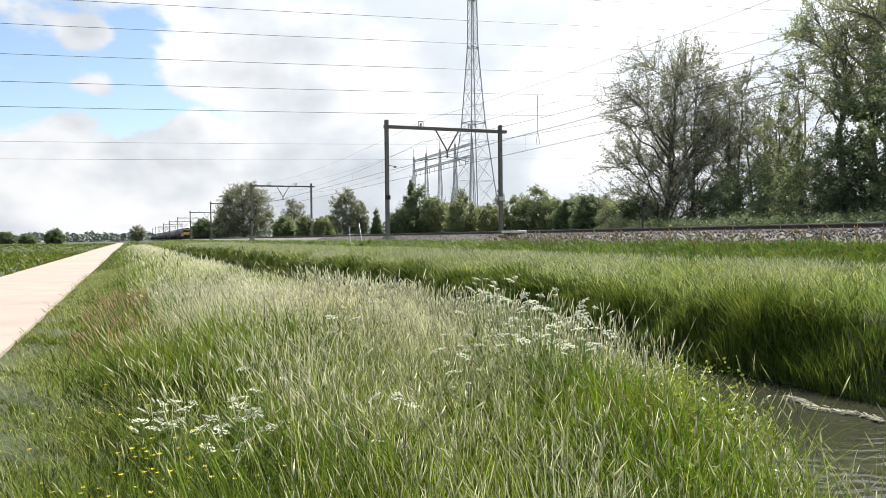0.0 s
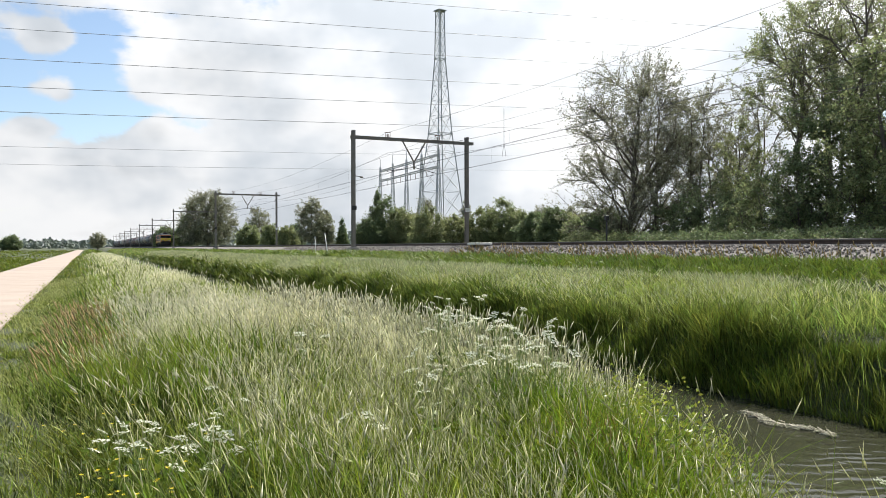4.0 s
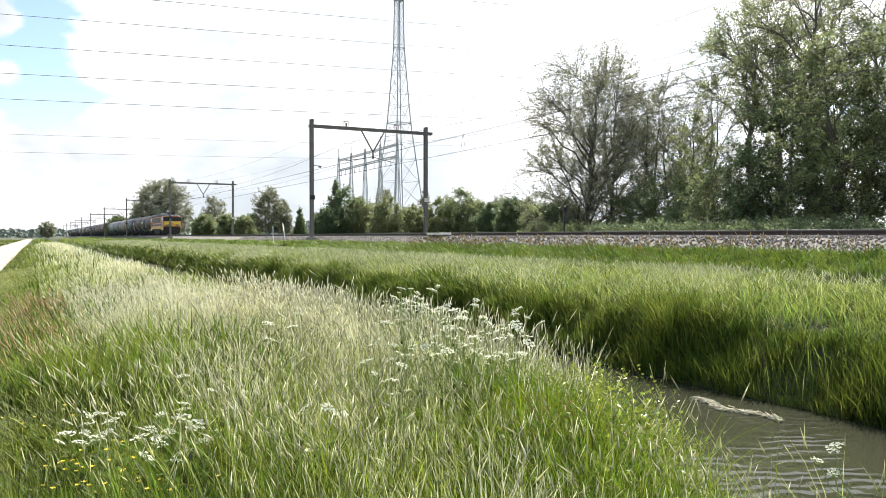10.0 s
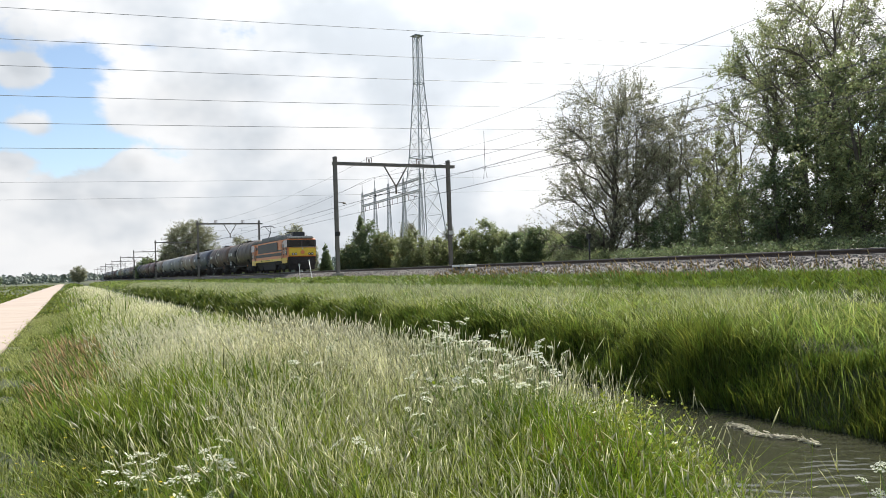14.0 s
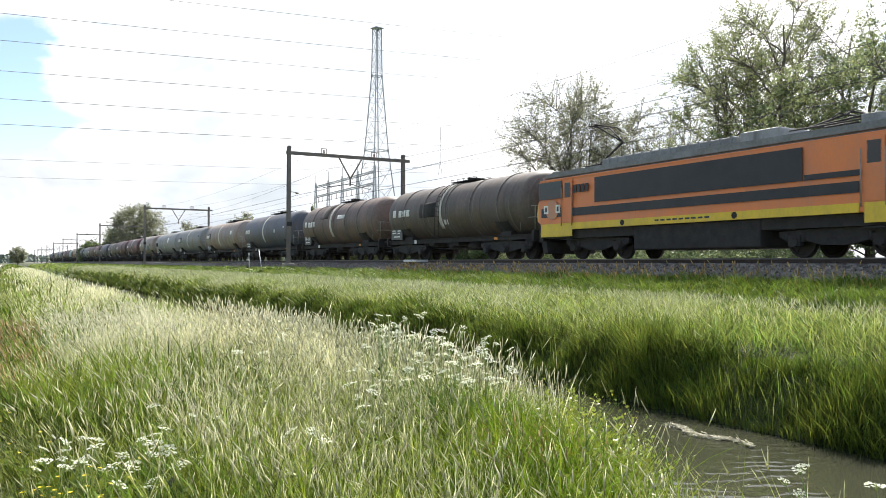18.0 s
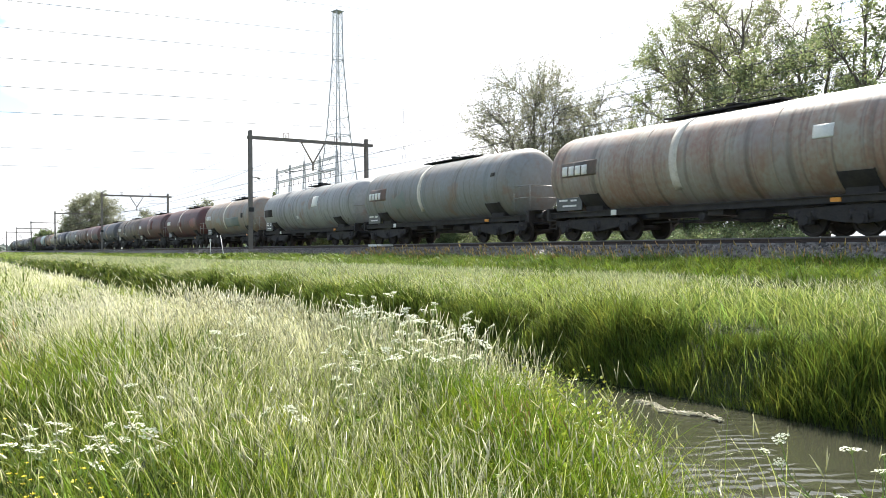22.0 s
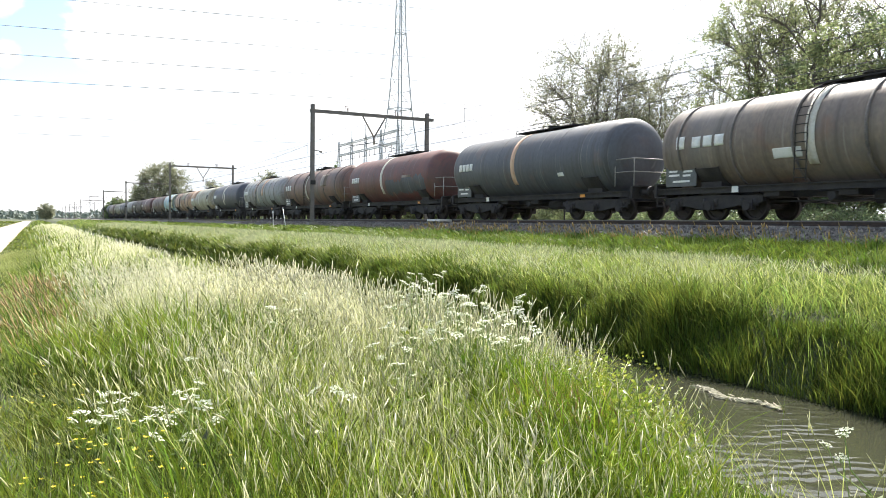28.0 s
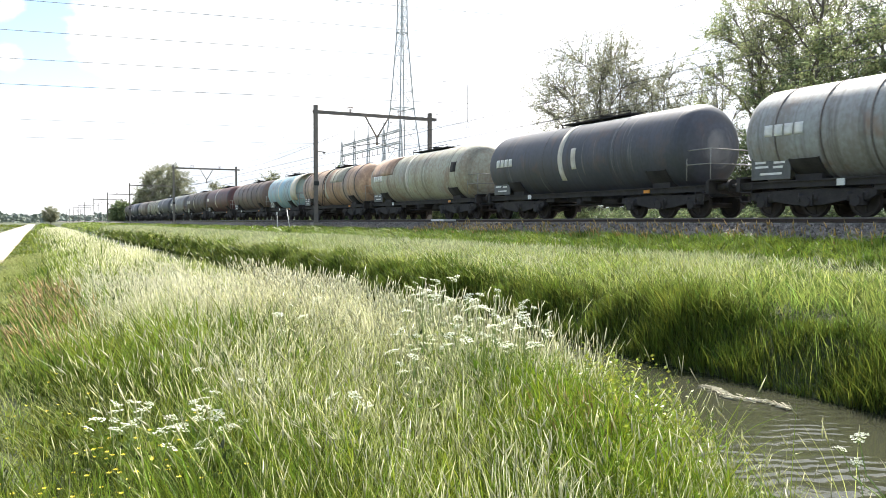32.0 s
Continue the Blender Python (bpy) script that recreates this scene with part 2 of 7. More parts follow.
M["bank_head"] = surface("bank_seed_head", (0.40, 0.42, 0.26), (0.24, 0.29, 0.13), 0.5, scale=0.4, fine=3, bump=0, island=0.5, through_light=0.3)
M["low_grass"] = surface("low_grass", (0.032, 0.062, 0.006), (0.08, 0.11, 0.016), 0.55, scale=0.5, fine=3, bump=0, island=0.6, through_light=0.2)
M["spike"] = surface("foxtail_spike", (0.80, 0.77, 0.60), (0.56, 0.56, 0.36), 0.5, scale=0.5, fine=3, bump=0, island=0.25, through_light=0.35)
M["herb"] = surface("herb_leaf", (0.16, 0.235, 0.03), (0.30, 0.34, 0.06), 0.42, scale=0.8, fine=5, bump=0, island=0.5, through_light=0.4)
M["petal"] = surface("white_petal", (0.80, 0.80, 0.70), (0.62, 0.66, 0.48), 0.7, scale=8, bump=0, through_light=0.4)
M["yellow"] = surface("yellow_petal", (0.80, 0.66, 0.03), (0.72, 0.55, 0.02), 0.5, scale=8, bump=0, through_light=0.3)
M["stem"] = surface("green_stem", (0.20, 0.29, 0.07), (0.26, 0.30, 0.11), 0.5, scale=8, bump=0)
M["bark"] = surface("bark", (0.085, 0.072, 0.058), (0.15, 0.13, 0.105), 0.9, scale=3, fine=25, bump=0.8, bump_size=0.03)
M["leaf"] = surface("leaf_green", (0.20, 0.25, 0.115), (0.25, 0.29, 0.13), 0.45, scale=0.3, fine=2, bump=0, island=0.5, through_light=0.58)
M["leaf_young"] = surface("leaf_young", (0.225, 0.265, 0.115), (0.285, 0.315, 0.155), 0.5, scale=0.3, fine=2, bump=0, island=0.5, through_light=0.5)
M["leaf_dark"] = surface("leaf_dark", (0.137, 0.189, 0.091), (0.202, 0.254, 0.117), 0.45, scale=0.3, fine=2, bump=0, island=0.5, through_light=0.42)
M["leaf_grey"] = surface("leaf_greyish", (0.30, 0.315, 0.20), (0.22, 0.23, 0.15), 0.45, scale=0.3, fine=2, bump=0, island=0.45, through_light=0.45)
# pale grey-green: the haze of distance is put into the woods' colour
M["hazy_wood"] = surface("hazy_wood", (0.17, 0.205, 0.175), (0.22, 0.25, 0.21), 0.8, scale=0.05, fine=0.4, bump=0, island=0.3)
M["debris"] = surface("dead_reed_straw", (0.52, 0.49, 0.38), (0.30, 0.28, 0.18), 0.8, scale=5, bump=0, island=0.4)


def water_material():
    m = bpy.data.materials.new("ditch_water")
    m.use_nodes = True
    nt = m.node_tree
    N, L = nt.nodes.new, nt.links.new
    b = nt.nodes["Principled BSDF"]
    b.inputs["Base Color"].default_value = (0.040, 0.041, 0.027, 1)
    b.inputs["Roughness"].default_value = 0.06
    b.inputs["IOR"].default_value = 1.33
    geo = N("ShaderNodeNewGeometry")
    mp = N("ShaderNodeMapping")
    mp.inputs["Rotation"].default_value = (0, 0, radians(20))
    L(geo.outputs["Position"], mp.inputs[0])
    wv = N("ShaderNodeTexWave")
    wv.bands_direction = "Y"
    wv.inputs["Scale"].default_value, wv.inputs["Distortion"].default_value = 1.3, 9.0
    wv.inputs["Detail"].default_value, wv.inputs["Detail Scale"].default_value = 3, 1.2
    L(mp.outputs[0], wv.inputs["Vector"])
    bp = N("ShaderNodeBump")
    bp.inputs["Strength"].default_value, bp.inputs["Distance"].default_value = 0.45, 0.03
    calm = N("ShaderNodeTexNoise")
    calm.inputs["Scale"].default_value = 0.6
    L(geo.outputs["Position"], calm.inputs["Vector"])
    rough_part = N("ShaderNodeMapRange")
    rough_part.inputs["From Min"].default_value, rough_part.inputs["From Max"].default_value = 0.46, 0.66
    L(calm.outputs["Fac"], rough_part.inputs["Value"])
    ripple = N("ShaderNodeMath")
    ripple.operation = "MULTIPLY"
    L(wv.outputs["Fac"], ripple.inputs[0])
    L(rough_part.outputs[0], ripple.inputs[1])
    L(ripple.outputs[0], bp.inputs["Height"])
    L(bp.outputs[0], b.inputs["Normal"])
    return m


M["water"] = water_material()

# ---- mesh tools ----


def cyl(bm, a, b, r, r2=None, n=8, caps=True):
    a, b = Vector(a), Vector(b)
    r2 = r if r2 is None else r2
    d = (b - a).normalized()
    u = d.orthogonal().normalized()
    v = d.cross(u)
    ring = [[bm.verts.new(p + (u * math.cos(k * math.tau / n) + v * math.sin(k * math.tau / n)) * q) for k in range(n)] for p, q in ((a, r), (b, r2))]
    for k in range(n):
        f = bm.faces.new((ring[0][k], ring[0][(k + 1) % n], ring[1][(k + 1) % n], ring[1][k]))
        f.smooth = n > 5
    if caps:
        bm.faces.new(ring[0][::-1])
        bm.faces.new(ring[1])


def box(bm, x0, x1, y0, y1, z0, z1, bevel=0.0):
    vs = [bm.verts.new((x, y, z)) for x in (x0, x1) for y in (y0, y1) for z in (z0, z1)]
    fs = [bm.faces.new([vs[i] for i in q]) for q in ((0, 1, 3, 2), (4, 6, 7, 5), (0, 4, 5, 1), (2, 3, 7, 6), (0, 2, 6, 4), (1, 5, 7, 3))]
    if bevel:
        es = list({e for f in fs for e in f.edges})
        bmesh.ops.bevel(bm, geom=es, offset=bevel, segments=2, affect="EDGES", profile=0.5)


def lathe(bm, prof, cx, cz, n=32, a0=0.0, a1=math.tau):
    """Spin (y, radius) pairs round the y axis through cx, cz."""
    full = abs(a1 - a0 - math.tau) < 1e-6
    k = n if full else n + 1
    rings = []
    for y, r in prof:
        rings.append([bm.verts.new((cx + r * math.sin(a0 + (a1 - a0) * i / n), y, cz + r * math.cos(a0 + (a1 - a0) * i / n))) for i in range(k)])
    for p, q in zip(rings, rings[1:]):
        for i in range(n):
            f = bm.faces.new((p[i], p[(i + 1) % k], q[(i + 1) % k], q[i]))
            f.smooth = True
    return rings


def prism(bm, poly, x0, x1):
    """Extrude a polygon of (y, z) from x0 to x1."""
    a = [bm.verts.new((x0, y, z)) for y, z in poly]
    b = [bm.verts.new((x1, y, z)) for y, z in poly]
    n = len(poly)
    bm.faces.new(a)
    bm.faces.new(b[::-1])
    for i in range(n):
        bm.faces.new((a[i], b[i], b[(i + 1) % n], a[(i + 1) % n]))


def mesh_of(bm, name, material):
    bmesh.ops.recalc_face_normals(bm, faces=bm.faces)
    me = bpy.data.meshes.new(name)
    bm.to_mesh(me)
    bm.free()
    me.materials.append(material)
    return me


def part(name, bm, material, parent=None, label="", at=None):
    """One mesh object from a bmesh, or from mesh data that is shared, under its thing."""
    me = bm if isinstance(bm, bpy.types.Mesh) else mesh_of(bm, name, material)
    ob = new(name, me)
    if parent is not None:
        ob.parent = parent
    if at is not None:
        ob.matrix_basis = at
    if label:
        ob["label"] = label
    return ob


def made(build, *args, **kw):
    bm = bmesh.new()
    build(bm, *args, **kw)
    return bm


def boxed(*args, **kw):
    return made(box, *args, **kw)


def rods(segments, n=6):
    bm = bmesh.new()
    for a, b, r in segments:
        cyl(bm, a, b, r, n=n)
    return bm


def from_arrays(name, verts, faces_flat, sizes, material, smooth=False):
    me = bpy.data.meshes.new(name)
    me.vertices.add(len(verts))
    me.vertices.foreach_set("co", np.asarray(verts, dtype=np.float32).ravel())
    me.loops.add(len(faces_flat))
    me.loops.foreach_set("vertex_index", np.asarray(faces_flat, dtype=np.int32))
    sizes = np.asarray(sizes, dtype=np.int32)
    me.polygons.add(len(sizes))
    me.polygons.foreach_set("loop_start", np.concatenate(([0], np.cumsum(sizes)[:-1])).astype(np.int32))
    me.update(calc_edges=True)
    me.validate()
    me.materials.append(material)
    return me


# ---- the land ----
RAIL_Z = 1.84
TRACK_X = (21.8, 25.8)
WATER_Z = -0.62
PROFILE_X = [-3000, -600, -60, -6, -4.6, -0.7, 0.4, 2.0, 3.6, 4.8, 5.6, 6.6, 8.6, 9.2, 9.6, 9.9, 10.6, 12, 13, 15.1, 15.6, 16.4, 18, 19.2, 20.5, 27.5, 28.6, 31, 36, 60, 200, 600, 3000]
PROFILE_Z = [0.1, 0.1, 0.0, -0.02, 0.0, 0.0, 0.0, 0.01, 0.0, -0.28, -0.7, -0.98, -0.99, -0.83, -0.32, 0.08, 0.3, 0.47, 0.54, 0.62, 0.57, 0.83, 1.09, 1.21, 1.29, 1.42, 1.36, 1.36, 1.5, 1.5, 1.2, 0.7, 0.4]


def land(x, y):
    return float(np.interp(x, PROFILE_X, PROFILE_Z))


def build_ground():
    xs = np.unique(np.concatenate((PROFILE_X, np.arange(-8, 40, 0.8))))
    ys = np.concatenate(([-3000, -1000, -400, -200, -100, -60], np.arange(-40, 100, 2.0), np.arange(100, 420, 12), [450, 520, 620, 800, 1100, 1700, 3000]))
    X, Y = np.meshgrid(xs, ys)
    Z = np.interp(X, PROFILE_X, PROFILE_Z)
    rough = np.array([[noise.noise((x * 0.35, y * 0.35, 0)) * 0.06 if -300 < y < 500 and not -5 < x < -0.5 else 0 for x in xs] for y in ys])
    Z = Z + rough
    nx, ny = len(xs), len(ys)
    idx = np.arange(nx * ny).reshape(ny, nx)
    q = np.stack((idx[:-1, :-1], idx[:-1, 1:], idx[1:, 1:], idx[1:, :-1]), -1).reshape(-1, 4)
    me = from_arrays("ground", np.stack((X, Y, Z), -1).reshape(-1, 3), q.ravel(), np.full(len(q), 4), M["soil"])
    me.polygons.foreach_set("use_smooth", [True] * len(q))
    tagged(new("ground", me), "green meadow ground with a ditch beside the railway", "ground", kind="structure")


build_ground()
water = part("water", boxed(5.2, 10.0, -60, 420, WATER_Z - 0.02, WATER_Z), M["water"])
tagged(water, "murky brown rippled water of the ditch", "water", kind="structure")


def build_path():
    road = tagged(new("road"), "pale pinkish concrete cycle path beside the grass", "path", kind="structure")
    me = mesh_of(boxed(-4.35, -1.0, 0.002, 4.998, -0.12, 0.06, bevel=0.005), "slab", M["concrete_path"])
    for k in range(-6, 100):
        part("slab", me, None, road, at=pose(0, k * 5.0, 0))


build_path()


def build_track():
    bed = bmesh.new()
    ys = [-300, -60] + list(range(-20, 100, 2)) + [120, 160, 220, 300, 420, 600, 900, 1300]
    prof = [(18.95, 1.18), (20.0, 1.57), (21.8, 1.62), (23.8, 1.56), (25.8, 1.62), (27.6, 1.58), (28.7, 1.22)]
    rings = []
    for y in ys:
        rings.append([bed.verts.new((x + noise.noise((x, y * 0.7, 5)) * 0.08, y, z + noise.noise((x, y * 0.7, 9)) * 0.035)) for x, z in prof])
    for a, b in zip(rings, rings[1:]):
        for i in range(len(prof) - 1):
            bed.faces.new((a[i], a[i + 1], b[i + 1], b[i])).smooth = True
    track = tagged(new("railway_track"), "double railway track of rusty rails on grey stone ballast", "railway track", kind="structure")
    part("ballast_bed", bed, M["ballast"], track)
    # loose stones of the shoulder facing the meadow
    rng = np.random.default_rng(4)
    n = 17000
    y = -6 + 90 * rng.random(n) ** 1.4
    u = rng.random(n)
    x = np.where(u < 0.72, rng.uniform(18.8, 20.1, n), rng.uniform(20.1, 21.0, n))
    z = np.interp(x, [18.8, 18.95, 20.0, 21.8], [1.17, 1.19, 1.57, 1.62]) + rng.uniform(-0.01, 0.035, n)
    s = rng.uniform(0.025, 0.06, n)
    octa = np.array([(1, 0, 0), (-1, 0, 0), (0, 1, 0), (0, -1, 0), (0, 0, 1), (0, 0, -1)], float)
    V = octa[None] * s[:, None, None] * rng.uniform(0.6, 1.3, (n, 6, 1)) + np.stack((x, y, z), -1)[:, None]
    F = np.array([(0, 2, 4), (2, 1, 4), (1, 3, 4), (3, 0, 4), (2, 0, 5), (1, 2, 5), (3, 1, 5), (0, 3, 5)])
    faces = (F[None] + (np.arange(n) * 6)[:, None, None]).reshape(-1)
    tagged(part("ballast_stones", from_arrays("ballast_stones", V.reshape(-1, 3), faces, np.full(n * 8, 3), M["stone"]), None, track), kind="stuff")
    web = [(-0.07, 0), (0.07, 0), (0.07, 0.015), (0.012, 0.035), (0.012, 0.115), (-0.012, 0.115), (-0.012, 0.035), (-0.07, 0.015)]
    for tx in TRACK_X:
        for side in (-0.7525, 0.7525):
            bm = bmesh.new()
            a = [bm.verts.new((tx + side + p, -300, RAIL_Z - 0.16 + q)) for p, q in web]
            b = [bm.verts.new((tx + side + p, 1300, RAIL_Z - 0.16 + q)) for p, q in web]
            for i in range(8):
                bm.faces.new((a[i], a[(i + 1) % 8], b[(i + 1) % 8], b[i]))
            rail = part("rail", bm, M["rail"], track)
            part("rail_head", boxed(tx + side - 0.035, tx + side + 0.035, -300, 1300, RAIL_Z - 0.045, RAIL_Z, bevel=0.006), M["railhead"], rail, "shiny worn rail head")
    me = mesh_of(boxed(-1.25, 1.25, -0.13, 0.13, RAIL_Z - 0.34, RAIL_Z - 0.165, bevel=0.02), "sleeper", M["sleeper"])
    for tx in TRACK_X:
        for k in range(130):
            part("sleeper", me, None, track, at=pose(tx, 2 + k * 0.6, 0))


build_track()

# ---- portals and overhead line ----
PORTAL_Y = [57.9, 127.7, 193.0, 258, 323, 388, 453, 518, 583, 648]
POST_X = (19.0, 28.6)
TOP_Z = 10.48


def post_bm(z0, z1):
    bm = bmesh.new()
    box(bm, -0.13, 0.13, -0.15, -0.125, z0, z1)
    box(bm, -0.13, 0.13, 0.125, 0.15, z0, z1)
    box(bm, -0.012, 0.012, -0.125, 0.125, z0, z1)
    for i in range(12):
        z = z0 + 0.4 + i * (z1 - z0 - 0.8) / 11
        box(bm, -0.128, 0.128, -0.122, 0.122, z - 0.03, z + 0.03)
    return bm


def build_portal():
    portal = tagged(new("overhead_line_portal"), "dark weathered steel portal carrying the overhead line", "portal", "overhead line portals")
    w = POST_X[1] - POST_X[0]
    for px in (0.0, w):
        post = part("post", post_bm(1.35, TOP_Z), M["portal"], portal, at=pose(px, 0, 0))
        part("base_block", boxed(-0.38, 0.38, -0.38, 0.38, 1.1, 1.6, bevel=0.04), M["sleeper"], post, "concrete foot")
        part("number_plate", boxed(-0.2, 0.2, -0.2, -0.17, 4.42, 4.74, bevel=0.01), M["black"] if px == 0 else M["white"], post, "small plate")
    zb = TOP_Z - 0.62
    beam = bmesh.new()
    for yy in (-0.13, 0.13):
        box(beam, -0.2, w + 0.55, yy - 0.012, yy + 0.012, zb + 0.02, zb + 0.2)
        for zz in (zb, zb + 0.2):
            box(beam, -0.2, w + 0.55, yy - 0.05, yy + 0.05, zz, zz + 0.02)
    for i in range(17):
        box(beam, i * w / 16 - 0.04, i * w / 16 + 0.04, -0.118, 0.118, zb + 0.03, zb + 0.045)
    part("beam", beam, M["portal"], portal)
    tip = (0.52 * w, 0, zb - 2.15)
    hang = part("hanger", rods([((0.42 * w, 0, zb), (tip[0], 0, tip[2] + 0.55), 0.06), ((0.62 * w, 0, zb), (tip[0], 0, tip[2] + 0.55), 0.06),
                                ((tip[0], 0, tip[2] + 0.6), tip, 0.075)]), M["portal"], portal)
    for sx, tx in ((-1, TRACK_X[0] - POST_X[0]), (1, TRACK_X[1] - POST_X[0])):
        part("registration_arm", rods([((tip[0], 0, tip[2] + 0.15), (tx + 0.1 * sx, 0, RAIL_Z + 5.62), 0.028)]), M["wire"], hang)
    for fx in (0.29, 0.73):
        bm = bmesh.new()
        for a in (-0.2, 0.2):
            cyl(bm, (fx * w + a, 0, zb + 0.2), (fx * w + a, 0, zb + 0.62), 0.025)
        cyl(bm, (fx * w - 0.24, 0, zb + 0.62), (fx * w + 0.24, 0, zb + 0.62), 0.025)
        for k in range(4):
            cyl(bm, (fx * w, 0, zb + 0.22 + k * 0.08), (fx * w, 0, zb + 0.26 + k * 0.08), 0.09)
        part("insulator", bm, M["insulator"], portal)
    # short side arm with its insulator on the meadow post
    part("side_arm", rods([((0.1, 0, 7.02), (0.75, 0, 6.97), 0.03), ((0.55, 0, 6.94), (0.75, 0, 6.92), 0.08)]), M["portal"], portal)
    return portal


portal = build_portal()
portal.matrix_basis = pose(POST_X[0], PORTAL_Y[0], 0)
for py in PORTAL_Y[1:]:
    copy_thing(portal, pose(POST_X[0], py, 0))


def polyline(points, r, n=5):
    """One continuous round wire through the points."""
    bm = bmesh.new()
    P = [Vector(p) for p in points]
    rings = []
    for i, p in enumerate(P):
        d = (P[min(i + 1, len(P) - 1)] - P[max(i - 1, 0)]).normalized()
        u = d.cross(Vector((0, 0, 1))).normalized()
        v = d.cross(u)
        rings.append([bm.verts.new(p + (u * math.cos(k * math.tau / n) + v * math.sin(k * math.tau / n)) * r) for k in range(n)])
    for a, b in zip(rings, rings[1:]):
        for k in range(n):
            bm.faces.new((a[k], a[(k + 1) % n], b[(k + 1) % n], b[k])).smooth = True
    return bm


def build_overhead():
    stops = [-210, -143, -76, -9] + PORTAL_Y
    for tx in TRACK_X:
        pts, drops = [], []
        for a, b in zip(stops, stops[1:]):
            steps = 14 if b < 200 else 6
            for i in range(steps):
                u = i / steps
                pts.append((tx, a + (b - a) * u, RAIL_Z + 7.05 - 4 * 1.05 * u * (1 - u)))
            if -80 < a < 260:
                for i in range(1, 7):
                    u = i / 7
                    drops.append(((tx, a + (b - a) * u, RAIL_Z + 7.05 - 4 * 1.05 * u * (1 - u)), (tx, a + (b - a) * u, RAIL_Z + 5.5), 0.004))
        line = tagged(new("overhead_line"), "thin dark overhead wires strung along the track", "overhead line", "overhead lines")
        part("carrier_wire", polyline(pts, 0.010), M["wire"], line)
        part("contact_wire", polyline([(tx - 0.06, s, RAIL_Z + 5.5) for s in stops], 0.008), M["wire"], line)
        part("contact_wire", polyline([(tx + 0.06, s, RAIL_Z + 5.5) for s in stops], 0.008), M["wire"], line)
        for d in drops:
            part("dropper", rods([d], 4), M["wire"], line)
    for fx in (0.29, 0.73):
        x = POST_X[0] + fx * (POST_X[1] - POST_X[0])
        pts = []
        for a, b in zip(stops, stops[1:]):
            for i in range(6):
                u = i / 6
                pts.append((x, a + (b - a) * u, TOP_Z - 4 * 0.7 * u * (1 - u)))
        tagged(part("feeder_wire", polyline(pts, 0.008), M["wire"]), "thin dark feeder wire above the portals", "wire", "feeder wires")
    # jumper from the feeder down to the carrier wire
    jx, jy = 25.8, 46.6
    part("jumper", rods([((jx, jy, 10.8), (jx, jy, 8.55), 0.016), ((jx, jy, 8.55), (jx, jy - 0.25, 7.6), 0.012), ((jx, jy, 8.55), (jx, jy + 0.25, 7.6), 0.012)], 5), M["wire"], line)


build_overhead()


# ---- high-voltage line, lattice tower and substation ----
TOWER_AT = (64.4, 142.3, 1.5, 0, 0, 12)
GANTRY_AT = (47.4, 130.2, 1.7, 0, 0, -92)
HV_POINT, HV_AZ = (46, 101, 0), 96.3
HV_WIRES = [(0, 34.6), (0, 30.8), (0, 27.6), (0, 24.0), (0, 20.7), (0, 17.7), (-95, 24.5), (-95, 20.5)]


def lattice(corners, r_leg, r_brace, rings_at):
    """corners(h) gives the four corners at height h; rings_at are the levels."""
    legs, braces = [], []
    for a, b in zip(rings_at, rings_at[1:]):
        A, B = corners(a), corners(b)
        for i in range(4):
            j = (i + 1) % 4
            legs.append((A[i], B[i], r_leg))
            braces.append((A[i], B[j], r_brace))
            braces.append((A[j], B[i], r_brace))
            braces.append((B[i], B[j], r_brace))
    return legs, braces


def build_tower():
    def corners(z):
        s = float(np.interp(z, [0, 8.5, 23, 37.5, 47], [4.0, 3.1, 1.62, 0.74, 0.62]))
        return [(s, s, z), (-s, s, z), (-s, -s, z), (s, -s, z)]
    levels = [0, 6, 11, 15.5, 19, 22.5, 26, 29, 32, 34.8, 37.3, 39, 40.4, 42.2, 44, 45.6, 46.8]
    braces = lattice(corners, 0.11, 0.042, levels)[1]
    tower = tagged(new("lattice_tower"), "tall grey steel lattice tower behind the bushes", "tower")
    for k in range(4):
        part("leg", polyline([corners(z)[k] for z in levels], 0.11, 4), M["galv"], tower)
    part("bracing", rods(braces, 4), M["galv"], tower)
    part("platform", boxed(-0.95, 0.95, -0.95, 0.95, 46.8, 46.95), M["galv"], tower)
    for z in (22.5, 37.3):
        s = corners(z)[0][0] + 0.1
        part("ring_frame", rods([((s, s, z), (-s, s, z), 0.1), ((-s, s, z), (-s, -s, z), 0.1), ((-s, -s, z), (s, -s, z), 0.1), ((s, -s, z), (s, s, z), 0.1)], 4), M["galv"], tower)
    return tower


